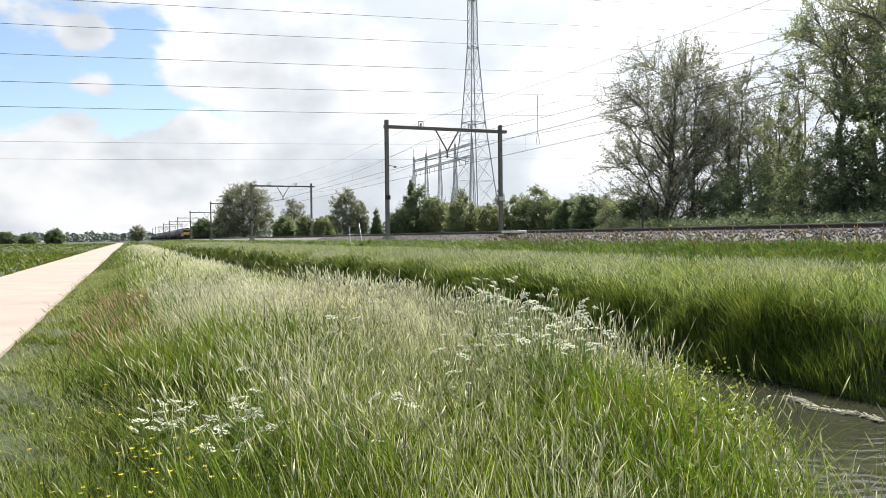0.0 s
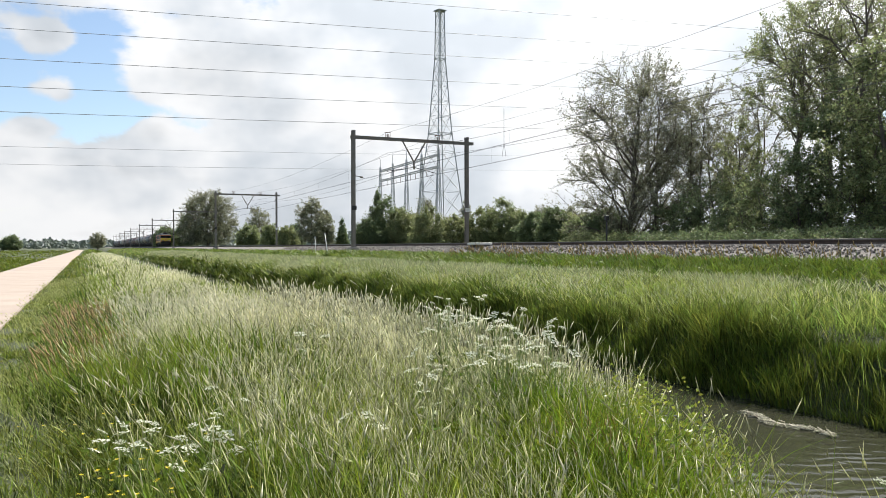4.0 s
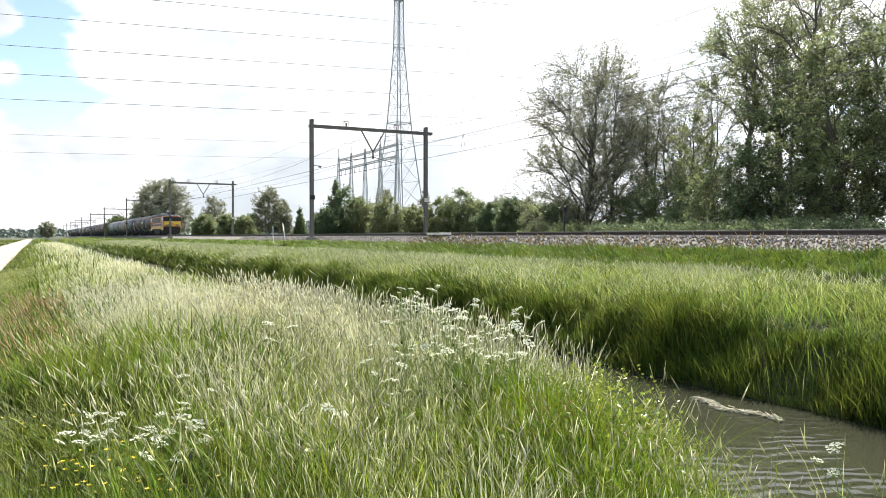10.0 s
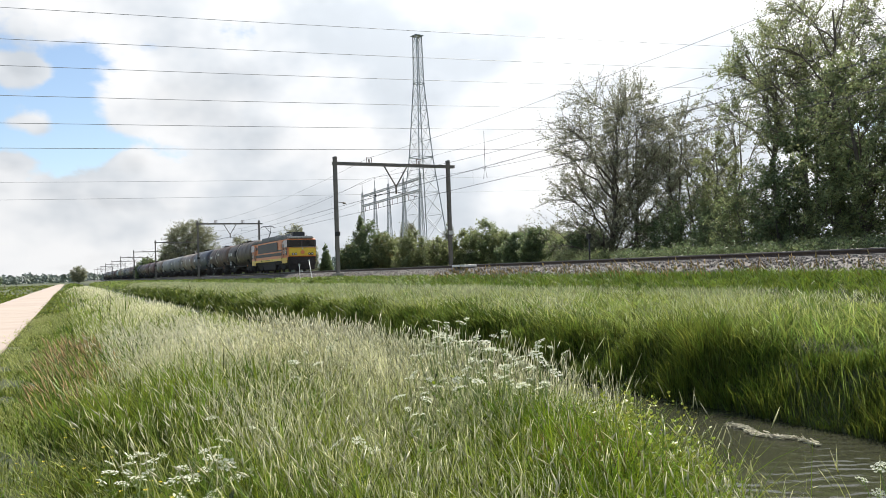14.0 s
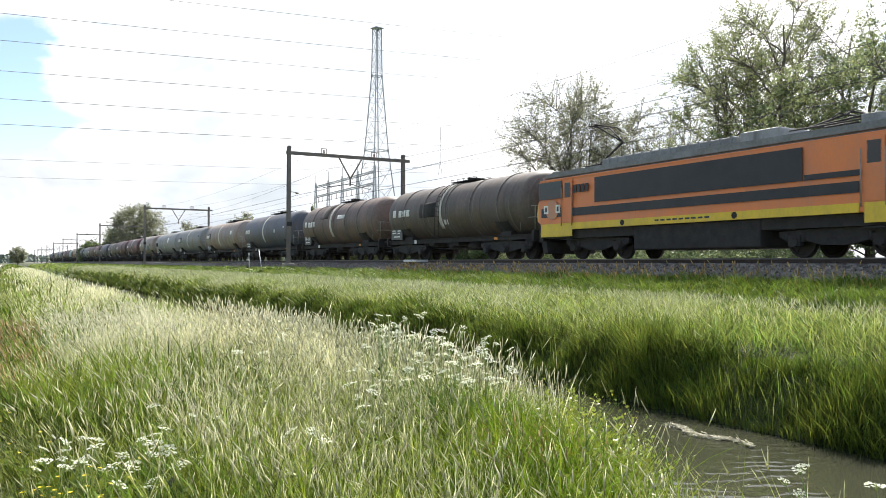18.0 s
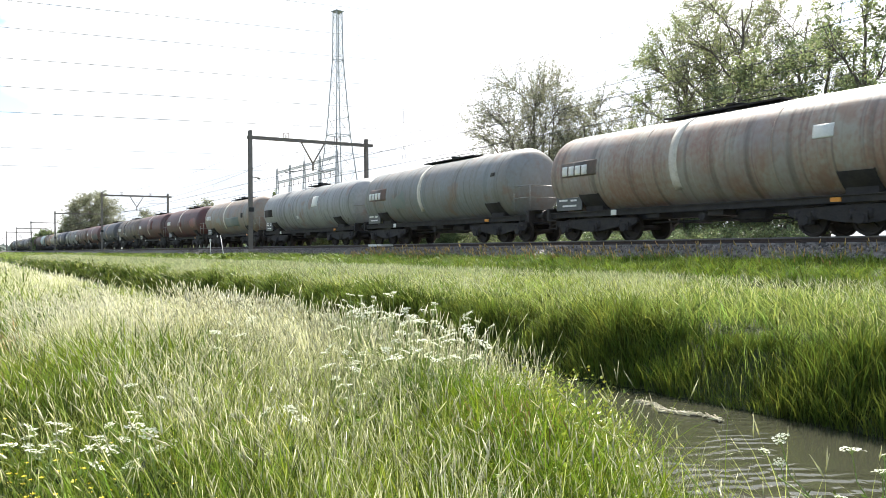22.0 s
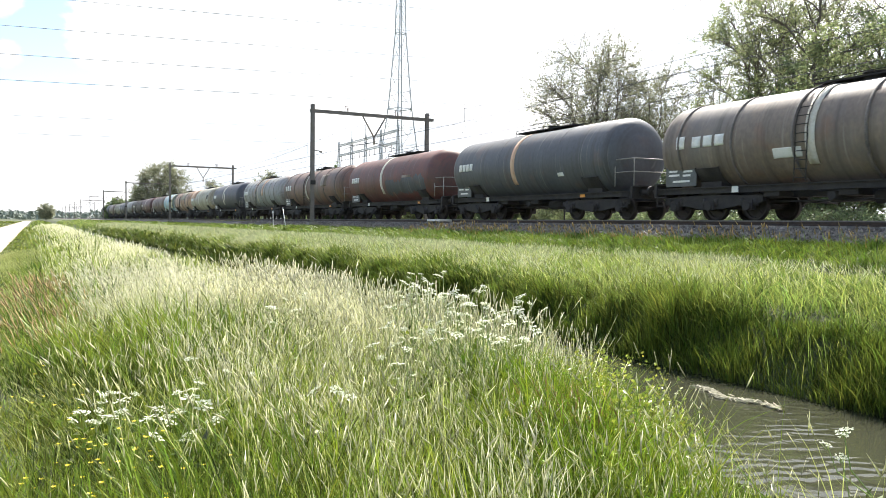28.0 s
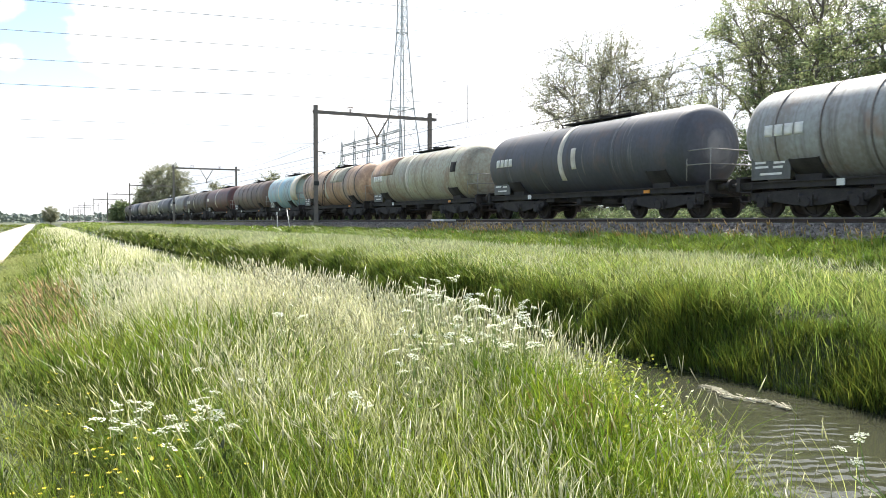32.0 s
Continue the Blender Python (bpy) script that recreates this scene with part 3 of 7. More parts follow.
def build_gantry():
    g = tagged(new("substation_gantry"), "grey lattice substation gantry with pointed masts", "gantry")
    span = 6.75
    for k in range(5):
        def corners(z, x=k * span):
            s = 0.42 * (1 - z / 14) + 0.08
            return [(x + s, s, z), (x - s, s, z), (x - s, -s, z), (x + s, -s, z)]
        legs, braces = lattice(corners, 0.05, 0.02, [0, 2, 4, 6, 8, 10, 11.5, 12.8, 13.8])
        part("mast", rods(legs + braces + [((k * span, 0, 13.8), (k * span, 0, 15.2), 0.05)], 4), M["galv"], g)
    for zc in (11.4, 13.1):
        seg = []
        for yy in (-0.16, 0.16):
            for dz in (-0.13, 0.13):
                seg.append(((0, yy, zc + dz), (4 * span, yy, zc + dz), 0.05))
        for i in range(64):
            x0, x1 = i * span / 16, (i + 1) * span / 16
            seg.append(((x0, -0.16, zc - 0.13), (x1, -0.16, zc + 0.13), 0.02))
            seg.append(((x0, 0.16, zc + 0.13), (x1, 0.16, zc - 0.13), 0.02))
        part("crossbeam", rods(seg, 4), M["galv"], g)
    for k in range(11):
        part("insulator", rods([((1.5 + k * 2.3, 0, 11.2), (1.5 + k * 2.3, 0, 10.3), 0.035)], 6), M["insulator"], g)
    return g


tower = build_tower()
tower.matrix_basis = pose(*TOWER_AT)
gantry = build_gantry()
gantry.matrix_basis = pose(*GANTRY_AT)


def build_hv_lines():
    """Conductors of the high-voltage line that crosses overhead, each a long shallow curve."""
    c, d = Vector(HV_POINT), Vector((math.sin(radians(HV_AZ)), math.cos(radians(HV_AZ)), 0))
    for off, h in HV_WIRES:
        pts = []
        for i in range(33):
            s = -420 + i * 840 / 32
            side = Vector((d.y, -d.x, 0)) * off
            p = c + d * s + side
            pts.append((p.x, p.y, h + 0.0192 * p.x + 6.0e-5 * s * s))
        tagged(part("high_voltage_wire", polyline(pts, 0.032, 4), M["hv_wire"]), "grey high-voltage conductor crossing the sky", "wire", "high-voltage wires")


build_hv_lines()

# ---- trees and bushes ----


def leaf_cloud(centres, sizes, rng, material, name):
    """Small folded leaf sprays round the centres: each two triangles bent along its rib."""
    n = len(centres)
    d = rng.normal(size=(n, 3))
    d /= np.linalg.norm(d, axis=1)[:, None]
    e = np.cross(d, rng.normal(size=(n, 3)))
    e /= np.linalg.norm(e, axis=1)[:, None]
    f = np.cross(d, e)
    s = np.asarray(sizes)[:, None]
    V = np.stack((centres - d * s, centres + e * s * 0.55 + f * s * 0.2, centres + d * s, centres - e * s * 0.55 + f * s * 0.2), 1)
    F = (np.array([(0, 1, 2), (0, 2, 3)])[None] + (np.arange(n) * 4)[:, None, None]).reshape(-1)
    return from_arrays(name, V.reshape(-1, 3), F, np.full(n * 2, 3), material)


def tubes(paths, radii, n):
    """Round tapered tubes along many paths at once: corners and quads."""
    m, k = paths.shape[:2]
    d = paths[:, -1] - paths[:, 0]
    d /= np.linalg.norm(d, axis=1)[:, None] + 1e-9
    u = np.cross(d, np.where(np.abs(d[:, 2:]) < 0.9, (0, 0, 1.0), (1.0, 0, 0)))
    u /= np.linalg.norm(u, axis=1)[:, None] + 1e-9
    v = np.cross(d, u)
    a = np.arange(n) * math.tau / n
    ring = u[:, None] * np.cos(a)[None, :, None] + v[:, None] * np.sin(a)[None, :, None]
    V = paths[:, :, None] + ring[:, None] * radii[:, :, None, None]
    i = np.arange(m * k * n).reshape(m, k, n)
    j = np.roll(i, -1, axis=2)
    return V.reshape(-1, 3), np.stack((i[:, :-1], j[:, :-1], j[:, 1:], i[:, 1:]), -1).reshape(-1, 4)


def arcs(a, b, lift, k, rng, wild):
    """Bent paths of k points from a to b that rise by lift in their middle."""
    t = np.linspace(0, 1, k)[None, :, None]
    mid = (a + b) / 2
    mid[:, 2] += lift
    P = a[:, None] * (1 - t) ** 2 + 2 * mid[:, None] * t * (1 - t) + b[:, None] * t * t
    reach = np.linalg.norm(b - a, axis=1)[:, None, None]
    return P + rng.normal(0, wild, P.shape) * reach * (t > 0)


CROWNS = {
    "round": [0.84, 1.0, 1.0, 0.86, 0.46], "fan": [0.72, 1.0, 0.98, 0.80, 0.30], "oak": [0.35, 0.85, 1.0, 0.88, 0.35], "slim": [0.6, 0.9, 1.0, 0.75, 0.2],
    "dense": [0.9, 1.0, 0.92, 0.70, 0.2], "dome": [0.9, 1.0, 0.95, 0.74, 0.3], "cone": [1.0, 0.85, 0.6, 0.35, 0.06],
}


def tree_thing(name, label, category, seed, height, wide, low, crown, limbs, subs, twigs, per, leaf_size, leaf_mat, stems=1, group="", bare=0.25, clumps=0.35):
    """A tree from its crown inwards: twig ends spread through the crown's outline are gathered into
    branches, these into limbs, and the limbs leave one or more stems; leaves sit along the twigs."""
    rng = np.random.default_rng(seed)
    n = limbs * subs
    shape = CROWNS[crown]
    u = rng.random(n * 6)
    R = np.interp(u, [0, 0.25, 0.5, 0.78, 1], shape)
    u = u[rng.random(n * 6) < R ** 1.5][:n]
    n = len(u)
    az = rng.uniform(0, math.tau, n)
    lumps = 1 + 0.09 * np.sin(az * 3 + u * 8 + seed) + 0.09 * np.sin(az * 7 - u * 13 + seed * 2)
    r = wide * np.interp(u, [0, 0.25, 0.5, 0.78, 1], shape) * lumps * rng.random(n) ** 0.42
    ends = np.stack((r * np.cos(az), r * np.sin(az), low + u * (height - low) * (1 + 0.05 * np.sin(az * 4 + seed))), -1)
    centres = ends[rng.permutation(n)[:limbs]].copy()
    for _ in range(5):
        of = np.argmin(((ends[:, None] - centres[None]) ** 2).sum(-1), 1)
        for k in range(len(centres)):
            if (of == k).any():
                centres[k] = ends[of == k].mean(0)
    # stems
    thick = 0.017 * height / stems ** 0.5
    k8 = np.linspace(0, 1, 9)
    foot = np.stack([(0.05 * wide * (stems > 1) * math.cos(2.4 * s + seed), 0.05 * wide * (stems > 1) * math.sin(2.4 * s + seed), -0.4) for s in range(stems)])
    head = np.stack([((0.34 if stems > 1 else 0.12) * wide * math.cos(2.4 * s + seed), (0.34 if stems > 1 else 0.12) * wide * math.sin(2.4 * s + seed), height * (0.84 - 0.05 * s)) for s in range(stems)])
    S = arcs(foot, head, 0.02 * height, 9, rng, 0.008)
    V0, F0 = tubes(S, np.tile(thick * np.interp(k8, [0, 0.12, 1], [1.35, 1.0, 0.12]), (stems, 1)), 8)
    # limbs leave the stem low and climb outwards
    axis_dist = np.stack([np.linalg.norm(centres[:, :2] - head[s, :2], axis=1) for s in range(stems)], 1)
    own = np.argmin(axis_dist + rng.normal(0, 0.2 * wide, axis_dist.shape), 1)
    z0 = np.clip(centres[:, 2] - rng.uniform(0.55, 1.1, len(centres)) * np.linalg.norm(centres[:, :2], axis=1) - 0.06 * height, max(0.15, 0.55 * low), 0.76 * height)
    start = np.stack([[np.interp(z, S[s, :, 2], S[s, :, c]) for c in (0, 1)] + [z] for z, s in zip(z0, own)])
    B = arcs(start, centres, 0.10 * np.linalg.norm(centres - start, axis=1), 7, rng, 0.02)
    reach = np.linalg.norm(centres - start, axis=1)
    rb = thick * 0.42 * np.clip(reach / (0.45 * height), 0.3, 1.0)
    V1, F1 = tubes(B, rb[:, None] * np.linspace(1, 0.3, 7)[None], 5)
    # branches leave their limb behind the point nearest to their end
    t = np.argmin(((B[of] - ends[:, None]) ** 2).sum(-1), 1)
    t = np.clip(t - rng.integers(1, 3, n), 1, 6)
    a = B[of, t]
    C = arcs(a, ends, 0.09 * np.linalg.norm(ends - a, axis=1), 5, rng, 0.035)
    fine = 0.008 + 0.0005 * height
    V2, F2 = tubes(C[:, ::2], np.linspace(1.7, 0.7, 3)[None] * fine * np.ones((n, 1)), 3)
    # twigs
    k = np.repeat(np.arange(n), twigs)
    f = rng.uniform(0.25, 1.0, len(k)) * 3.999
    i = f.astype(int)
    a = C[k, i] + (C[k, i + 1] - C[k, i]) * (f - i)[:, None]
    d = ends[k] - C[k, 0]
    d /= np.linalg.norm(d, axis=1)[:, None] + 1e-9
    d = d + rng.normal(0, 0.62, d.shape) + np.array((0, 0, 0.18))
    d /= np.linalg.norm(d, axis=1)[:, None]
    length = rng.uniform(0.35, 1.0, len(k)) * 0.15 * (wide + 1.4)
    T = arcs(a, a + d * length[:, None], 0.05 * length, 3, rng, 0.03)
    bare_twigs = T[::3, ::2]
    V3, F3 = tubes(bare_twigs, np.array((0.7, 0.5))[None] * fine * np.ones((len(bare_twigs), 1)), 3)
    at, VV, FF = 0, [], []
    for V, F in ((V0, F0), (V1, F1), (V2, F2), (V3, F3)):
        VV.append(V)
        FF.append(F + at)
        at += len(V)
    F = np.concatenate(FF)
    tree = tagged(new(name), label, category, group)
    me = from_arrays("trunk", np.concatenate(VV), F.ravel(), np.full(len(F), 4), M["bark"])
    me.polygons.foreach_set("use_smooth", [True] * len(F))
    part("trunk", me, None, tree)
    # leaves gather on some branches and leave others bare
    full = np.clip(rng.random(n) * 1.2 + 0.45 - bare, 0.0, 1)
    full *= np.clip(1 + clumps * np.sin(ends[:, 0] * 2.2 + seed) + clumps * np.sin(ends[:, 2] * 2.6 + ends[:, 1] * 1.7), 0.1, 1.6)
    w = np.repeat(np.arange(len(k)), per)
    w = w[rng.random(len(w)) < full[k[w]]]
    s = rng.uniform(0.1, 1.1, len(w))
    c = a[w] + d[w] * (length[w] * s)[:, None] + rng.normal(0, leaf_size * 1.1, (len(w), 3))
    c[:, 2] = np.maximum(c[:, 2], 0.12)
    part("crown", leaf_cloud(c, rng.uniform(0.6, 1.4, len(w)) * leaf_size, rng, M[leaf_mat], "crown"), None, tree)
    return tree


def put_tree(tree, x, y, turn=0, z=None):
    tree.matrix_basis = pose(x, y, land(x, y) - 0.05 if z is None else z, 0, 0, turn)


def polar(px, dist):
    """A place in the direction of a bearing in degrees right of the track, so far away."""
    return 0.4 + dist * math.sin(radians(px)), 0.9 + dist * math.cos(radians(px))


LEAF_WORDS = {"leaf_grey": "sparse greyish spring leaves", "leaf": "fresh green leaves", "leaf_dark": "dense dark green leaves", "leaf_young": "young yellowish green leaves"}


def build_grove():
    """The grove across the line."""
    rows = [
        # bearing, distance, height, crown radius, crown starts at, crown, limbs, branches, twigs, leaves, leaf size, leaf, stems, bare
        (38.0, 64, 14.9, 5.9, 0.6, "round", 36, 18, 9, 11, 0.06, "leaf_grey", 1, 0.08),
        (39.9, 66, 15.2, 4.4, 2.2, "fan", 24, 15, 9, 10, 0.06, "leaf_grey", 2, 0.12),
        (42.3, 63, 12.6, 3.3, 2.0, "slim", 18, 12, 8, 11, 0.06, "leaf_grey", 2, 0.2),
        (44.0, 62, 12.4, 3.2, 2.0, "slim", 18, 12, 8, 10, 0.06, "leaf_grey", 3, 0.2),
        (45.5, 57, 9.0, 2.5, 0.7, "dense", 16, 11, 8, 14, 0.068, "leaf_young", 1, 0.1),
        (46.4, 66, 14.0, 3.3, 2.6, "fan", 18, 12, 7, 8, 0.06, "leaf_grey", 2, 0.4),
        (49.0, 58, 16.6, 4.2, 7.6, "oak", 15, 14, 9, 14, 0.06, "leaf", 1, 0.2),
        (51.0, 61, 18.4, 4.8, 8.2, "oak", 15, 13, 9, 12, 0.06, "leaf", 1, 0.3),
        (52.6, 54, 18.2, 5.6, 5.5, "oak", 19, 14, 9, 13, 0.06, "leaf_young", 1, 0.15),
        (51.4, 50, 9.4, 3.7, 0.5, "dense", 20, 13, 8, 16, 0.078, "leaf_dark", 1, 0.0),
        (54.2, 46, 11.0, 4.0, 0.5, "dense", 22, 13, 8, 16, 0.078, "leaf", 1, 0.0),
        (55.8, 56, 17.6, 4.8, 4.0, "oak", 16, 12, 8, 12, 0.066, "leaf_young", 2, 0.2),
        (58.0, 49, 14.0, 4.4, 1.0, "dense", 18, 12, 7, 14, 0.085, "leaf_dark", 1, 0.0),
        (60.8, 46, 15.0, 4.6, 1.5, "dense", 18, 12, 7, 12, 0.09, "leaf", 1, 0.1),
        (64.0, 46, 14.0, 4.6, 1.5, "dense", 16, 12, 7, 12, 0.1, "leaf_dark", 1, 0.0),
        (67.5, 46, 13.0, 4.4, 1.0, "dense", 16, 10, 7, 12, 0.1, "leaf_dark", 1, 0.0),
        (47.2, 50, 5.0, 2.4, 0.2, "dome", 16, 9, 7, 11, 0.065, "leaf", 3, 0.1),
        (49.2, 48, 5.6, 2.5, 0.2, "dome", 16, 9, 7, 12, 0.07, "leaf_dark", 3, 0.0),
        (43.4, 56, 4.8, 2.5, 0.2, "dome", 16, 9, 7, 12, 0.07, "leaf_dark", 3, 0.0),
        (45.4, 53, 3.6, 2.0, 0.2, "dome", 14, 8, 7, 12, 0.065, "leaf_dark", 3, 0.0),
        (41.2, 60, 4.0, 2.5, 0.2, "dome", 14, 9, 7, 12, 0.07, "leaf_dark", 3, 0.0),
    ]
    for i, (b, dist, h, cr, low, crown, limbs, subs, twigs, per, size, leaf, stems, bare) in enumerate(rows):
        kind = "tree" if h > 7.5 else "shrub"
        t = tree_thing(kind, f"{'tall' if h > 12 else 'low'} deciduous {kind} with {LEAF_WORDS[leaf]} beyond the track", kind, 100 + i, h, cr, low, crown, limbs, subs, twigs, per, size, leaf, stems, "grove beyond the track", bare)
        put_tree(t, *polar(b, dist), i * 67)


def build_bushes():
    rows = [
        # bearing, distance, height, radius, crown, leaves, leaf
        (20.4, 95, 5.9, 2.7, "dome", 14, "leaf_dark"), (19.8, 96, 7.3, 1.3, "cone", 10, "leaf_dark"), (19.3, 93, 3.8, 2.1, "dome", 13, "leaf_dark"), (21.7, 93, 4.7, 2.4, "dome", 13, "leaf_young"), (23.5, 88, 4.4, 2.2, "dome", 12, "leaf_young"),
        (25.3, 90, 3.8, 2.0, "dome", 8, "leaf_young"), (27.6, 90, 4.6, 2.2, "dome", 11, "leaf_young"), (28.8, 88, 5.4, 2.6, "dome", 11, "leaf"), (30.1, 86, 4.0, 1.8, "dome", 10, "leaf_young"),
        (31.3, 78, 3.5, 1.9, "dome", 12, "leaf_dark"), (32.7, 75, 3.7, 2.0, "dome", 13, "leaf_dark"), (33.6, 76, 3.3, 1.7, "dome", 10, "leaf_young"), (34.8, 70, 3.0, 2.0, "dome", 12, "leaf"), (36.4, 66, 3.2, 2.2, "dome", 12, "leaf_dark"),
        (31.8, 125, 7.0, 2.6, "dense", 7, "leaf_grey"), (34.0, 122, 6.6, 2.4, "dense", 7, "leaf_grey"), (23.2, 128, 8.6, 2.4, "dense", 7, "leaf_grey"), (26.2, 122, 8.4, 2.0, "cone", 8, "leaf_grey"),
        (35.0, 54, 1.2, 1.7, "dome", 8, "leaf_young"), (37.4, 52, 1.15, 1.8, "dome", 8, "leaf"), (40.0, 49, 1.0, 1.8, "dome", 8, "leaf_dark"), (43.0, 47, 1.1, 1.9, "dome", 8, "leaf_dark"), (46.0, 45, 0.95, 1.8, "dome", 8, "leaf_dark"), (49.0, 42, 1.0, 1.8, "dome", 8, "leaf_dark"), (52.0, 40, 1.05, 1.8, "dome", 8, "leaf_dark"), (55.0, 38, 1.05, 1.8, "dome", 8, "leaf_dark"),
    ]
    for i, (b, dist, h, cr, crown, per, leaf) in enumerate(rows):
        words = {"leaf_grey": "sparse greyish", "leaf": "fresh green", "leaf_dark": "dense dark green", "leaf_young": "yellowish green"}[leaf]
        small = dist < 60
        t = tree_thing("bush", f"{words} bush in the scrub behind the railway", "bush", 300 + i, h, cr, 0.15, crown, 18, 15 if not small else 9, 6 if not small else 4, per, 0.06 if small else 0.085, leaf, 3, "scrub behind the railway", -0.4, 0.15)
        put_tree(t, *polar(b, dist), i * 53)


def build_far_trees():
    rows = [
        # bearing, distance, height, radius, crown starts at, crown, leaves, size, leaf
        (7.8, 240, 16.4, 8.4, 1.0, "round", 12, 0.18, "leaf_grey"), (11.2, 236, 12.0, 3.6, 3.5, "fan", 4, 0.2, "leaf_grey"), (6.6, 250, 10.0, 5.0, 1.0, "dome", 8, 0.26, "leaf_dark"), (5.0, 265, 6.5, 4.0, 0.5, "dome", 8, 0.28, "leaf_dark"),
        (15.0, 150, 9.6, 3.0, 1.2, "fan", 9, 0.15, "leaf_grey"), (15.9, 152, 7.2, 2.2, 0.8, "dense", 8, 0.15, "leaf_grey"), (17.2, 155, 5.6, 1.3, 0.4, "cone", 9, 0.14, "leaf_dark"),
        (12.2, 180, 5.0, 2.8, 0.3, "dome", 8, 0.17, "leaf"), (13.3, 170, 4.4, 2.4, 0.3, "dome", 8, 0.16, "leaf_young"), (10.6, 200, 5.6, 3.2, 0.3, "dome", 8, 0.2, "leaf"), (13.9, 190, 5.5, 2.4, 0.3, "dome", 8, 0.18, "leaf_dark"),
        (0.7, 470, 10.5, 4.6, 2.5, "fan", 5, 0.3, "leaf_grey"), (-4.4, 500, 8.0, 5.4, 0.5, "dome", 8, 0.48, "leaf_dark"), (-7.2, 520, 6.5, 5.0, 0.5, "dome", 7, 0.5, "leaf_dark"), (-6.0, 540, 5, 5.0, 0.5, "dome", 7, 0.5, "leaf_dark"),
    ]
    for i, (b, dist, h, cr, low, crown, per, size, leaf) in enumerate(rows):
        t = tree_thing("tree", "distant rounded tree beside the railway" if b > 3 else "distant tree at the end of the meadow", "tree", 500 + i, h, cr, low, crown, 34 if cr > 8 else 18, 26 if cr > 8 else 14, 5, per, size * 0.9, leaf, 1, "", -0.4, 0.1)
        put_tree(t, *polar(b, dist), i * 41)
    # woods on the horizon
    rng = np.random.default_rng(8)
    n = 30000
    az = np.concatenate((rng.uniform(-50, 5, n // 2), rng.uniform(4, 50, n - n // 2)))
    dist = np.where(az < 5, rng.uniform(900, 1200, n), rng.uniform(420, 700, n))
    top = 9 + 1.2 * np.sin(az * 2.1) + 0.9 * np.sin(az * 5.3 + 1) + 0.7 * np.sin(az * 17) + 0.5 * np.sin(az * 41)
    top = np.where(az < 5, top, top * 0.95 + 2.2 * np.sin(az * 3.3))
    z = 0.3 + rng.random(n) ** 0.8 * np.maximum(top, 3)
    c = np.stack((dist * np.sin(np.radians(az)), dist * np.cos(np.radians(az)), z), -1)
    tagged(part("far_woods", leaf_cloud(c, np.where(az < 5, 2.2, 1.3) * rng.uniform(0.6, 1.3, n), rng, M["hazy_wood"], "far_woods"), None), "distant woods along the horizon, their colour paled for haze", "woods", kind="stuff")


build_grove()
build_bushes()
build_far_trees()

# ---- grass ----


def land_many(x, y):
    return np.interp(x, PROFILE_X, PROFILE_Z)


def blades(name, x, y, h, w, rng, material, label, lean=(-0.22, -0.03), wild=0.28, z=None, curl=0.5, bias=None, fine=False, sag=0.15):
    """Grass blades: a tapering strip of one or two quads and a tip, bent over by the wind."""
    n = len(x)
    z = land_many(x, y) - 0.04 if z is None else z
    base = np.stack((x, y, z), -1)
    az = rng.uniform(0, math.pi, n)
    side = np.stack((np.cos(az), np.sin(az), np.zeros(n)), -1) * (w * 0.5)[:, None]
    tilt = np.stack((rng.normal(lean[0], wild, n), rng.normal(lean[1], wild, n)), -1)
    if bias is not None:
        tilt = tilt + bias
    steps = (0.4, 0.75, 1.0) if fine else (0.58, 1.0)
    reach = h * rng.uniform(0.85, 1.05, n)

    def at(u):
        return base + np.concatenate((tilt * (h * (0.7 + curl) * u ** 1.7)[:, None], (reach * (u - sag * u * u))[:, None]), 1)
    rows = [base - side, base + side]
    for k, u in enumerate(steps[:-1]):
        p, q = at(np.full(n, u)), (0.9, 0.62)[k]
        rows += [p + side * q, p - side * q] if k % 2 == 0 else [p - side * q, p + side * q]
    tip = at(np.ones(n))
    rows.append(tip)
    V = np.stack(rows, 1).reshape(-1, 3)
    quads = [0, 1, 2, 3, 3, 2, 5, 4, 4, 5, 6] if fine else [0, 1, 2, 3, 3, 2, 4]
    F = (np.array(quads)[None] + (np.arange(n) * len(rows))[:, None]).ravel()
    sizes = np.tile([4, 4, 3] if fine else [4, 3], n)
    tagged(part(name, from_arrays(name, V, F, sizes, material), None), label, "grass", kind="stuff")
    return tip, tilt


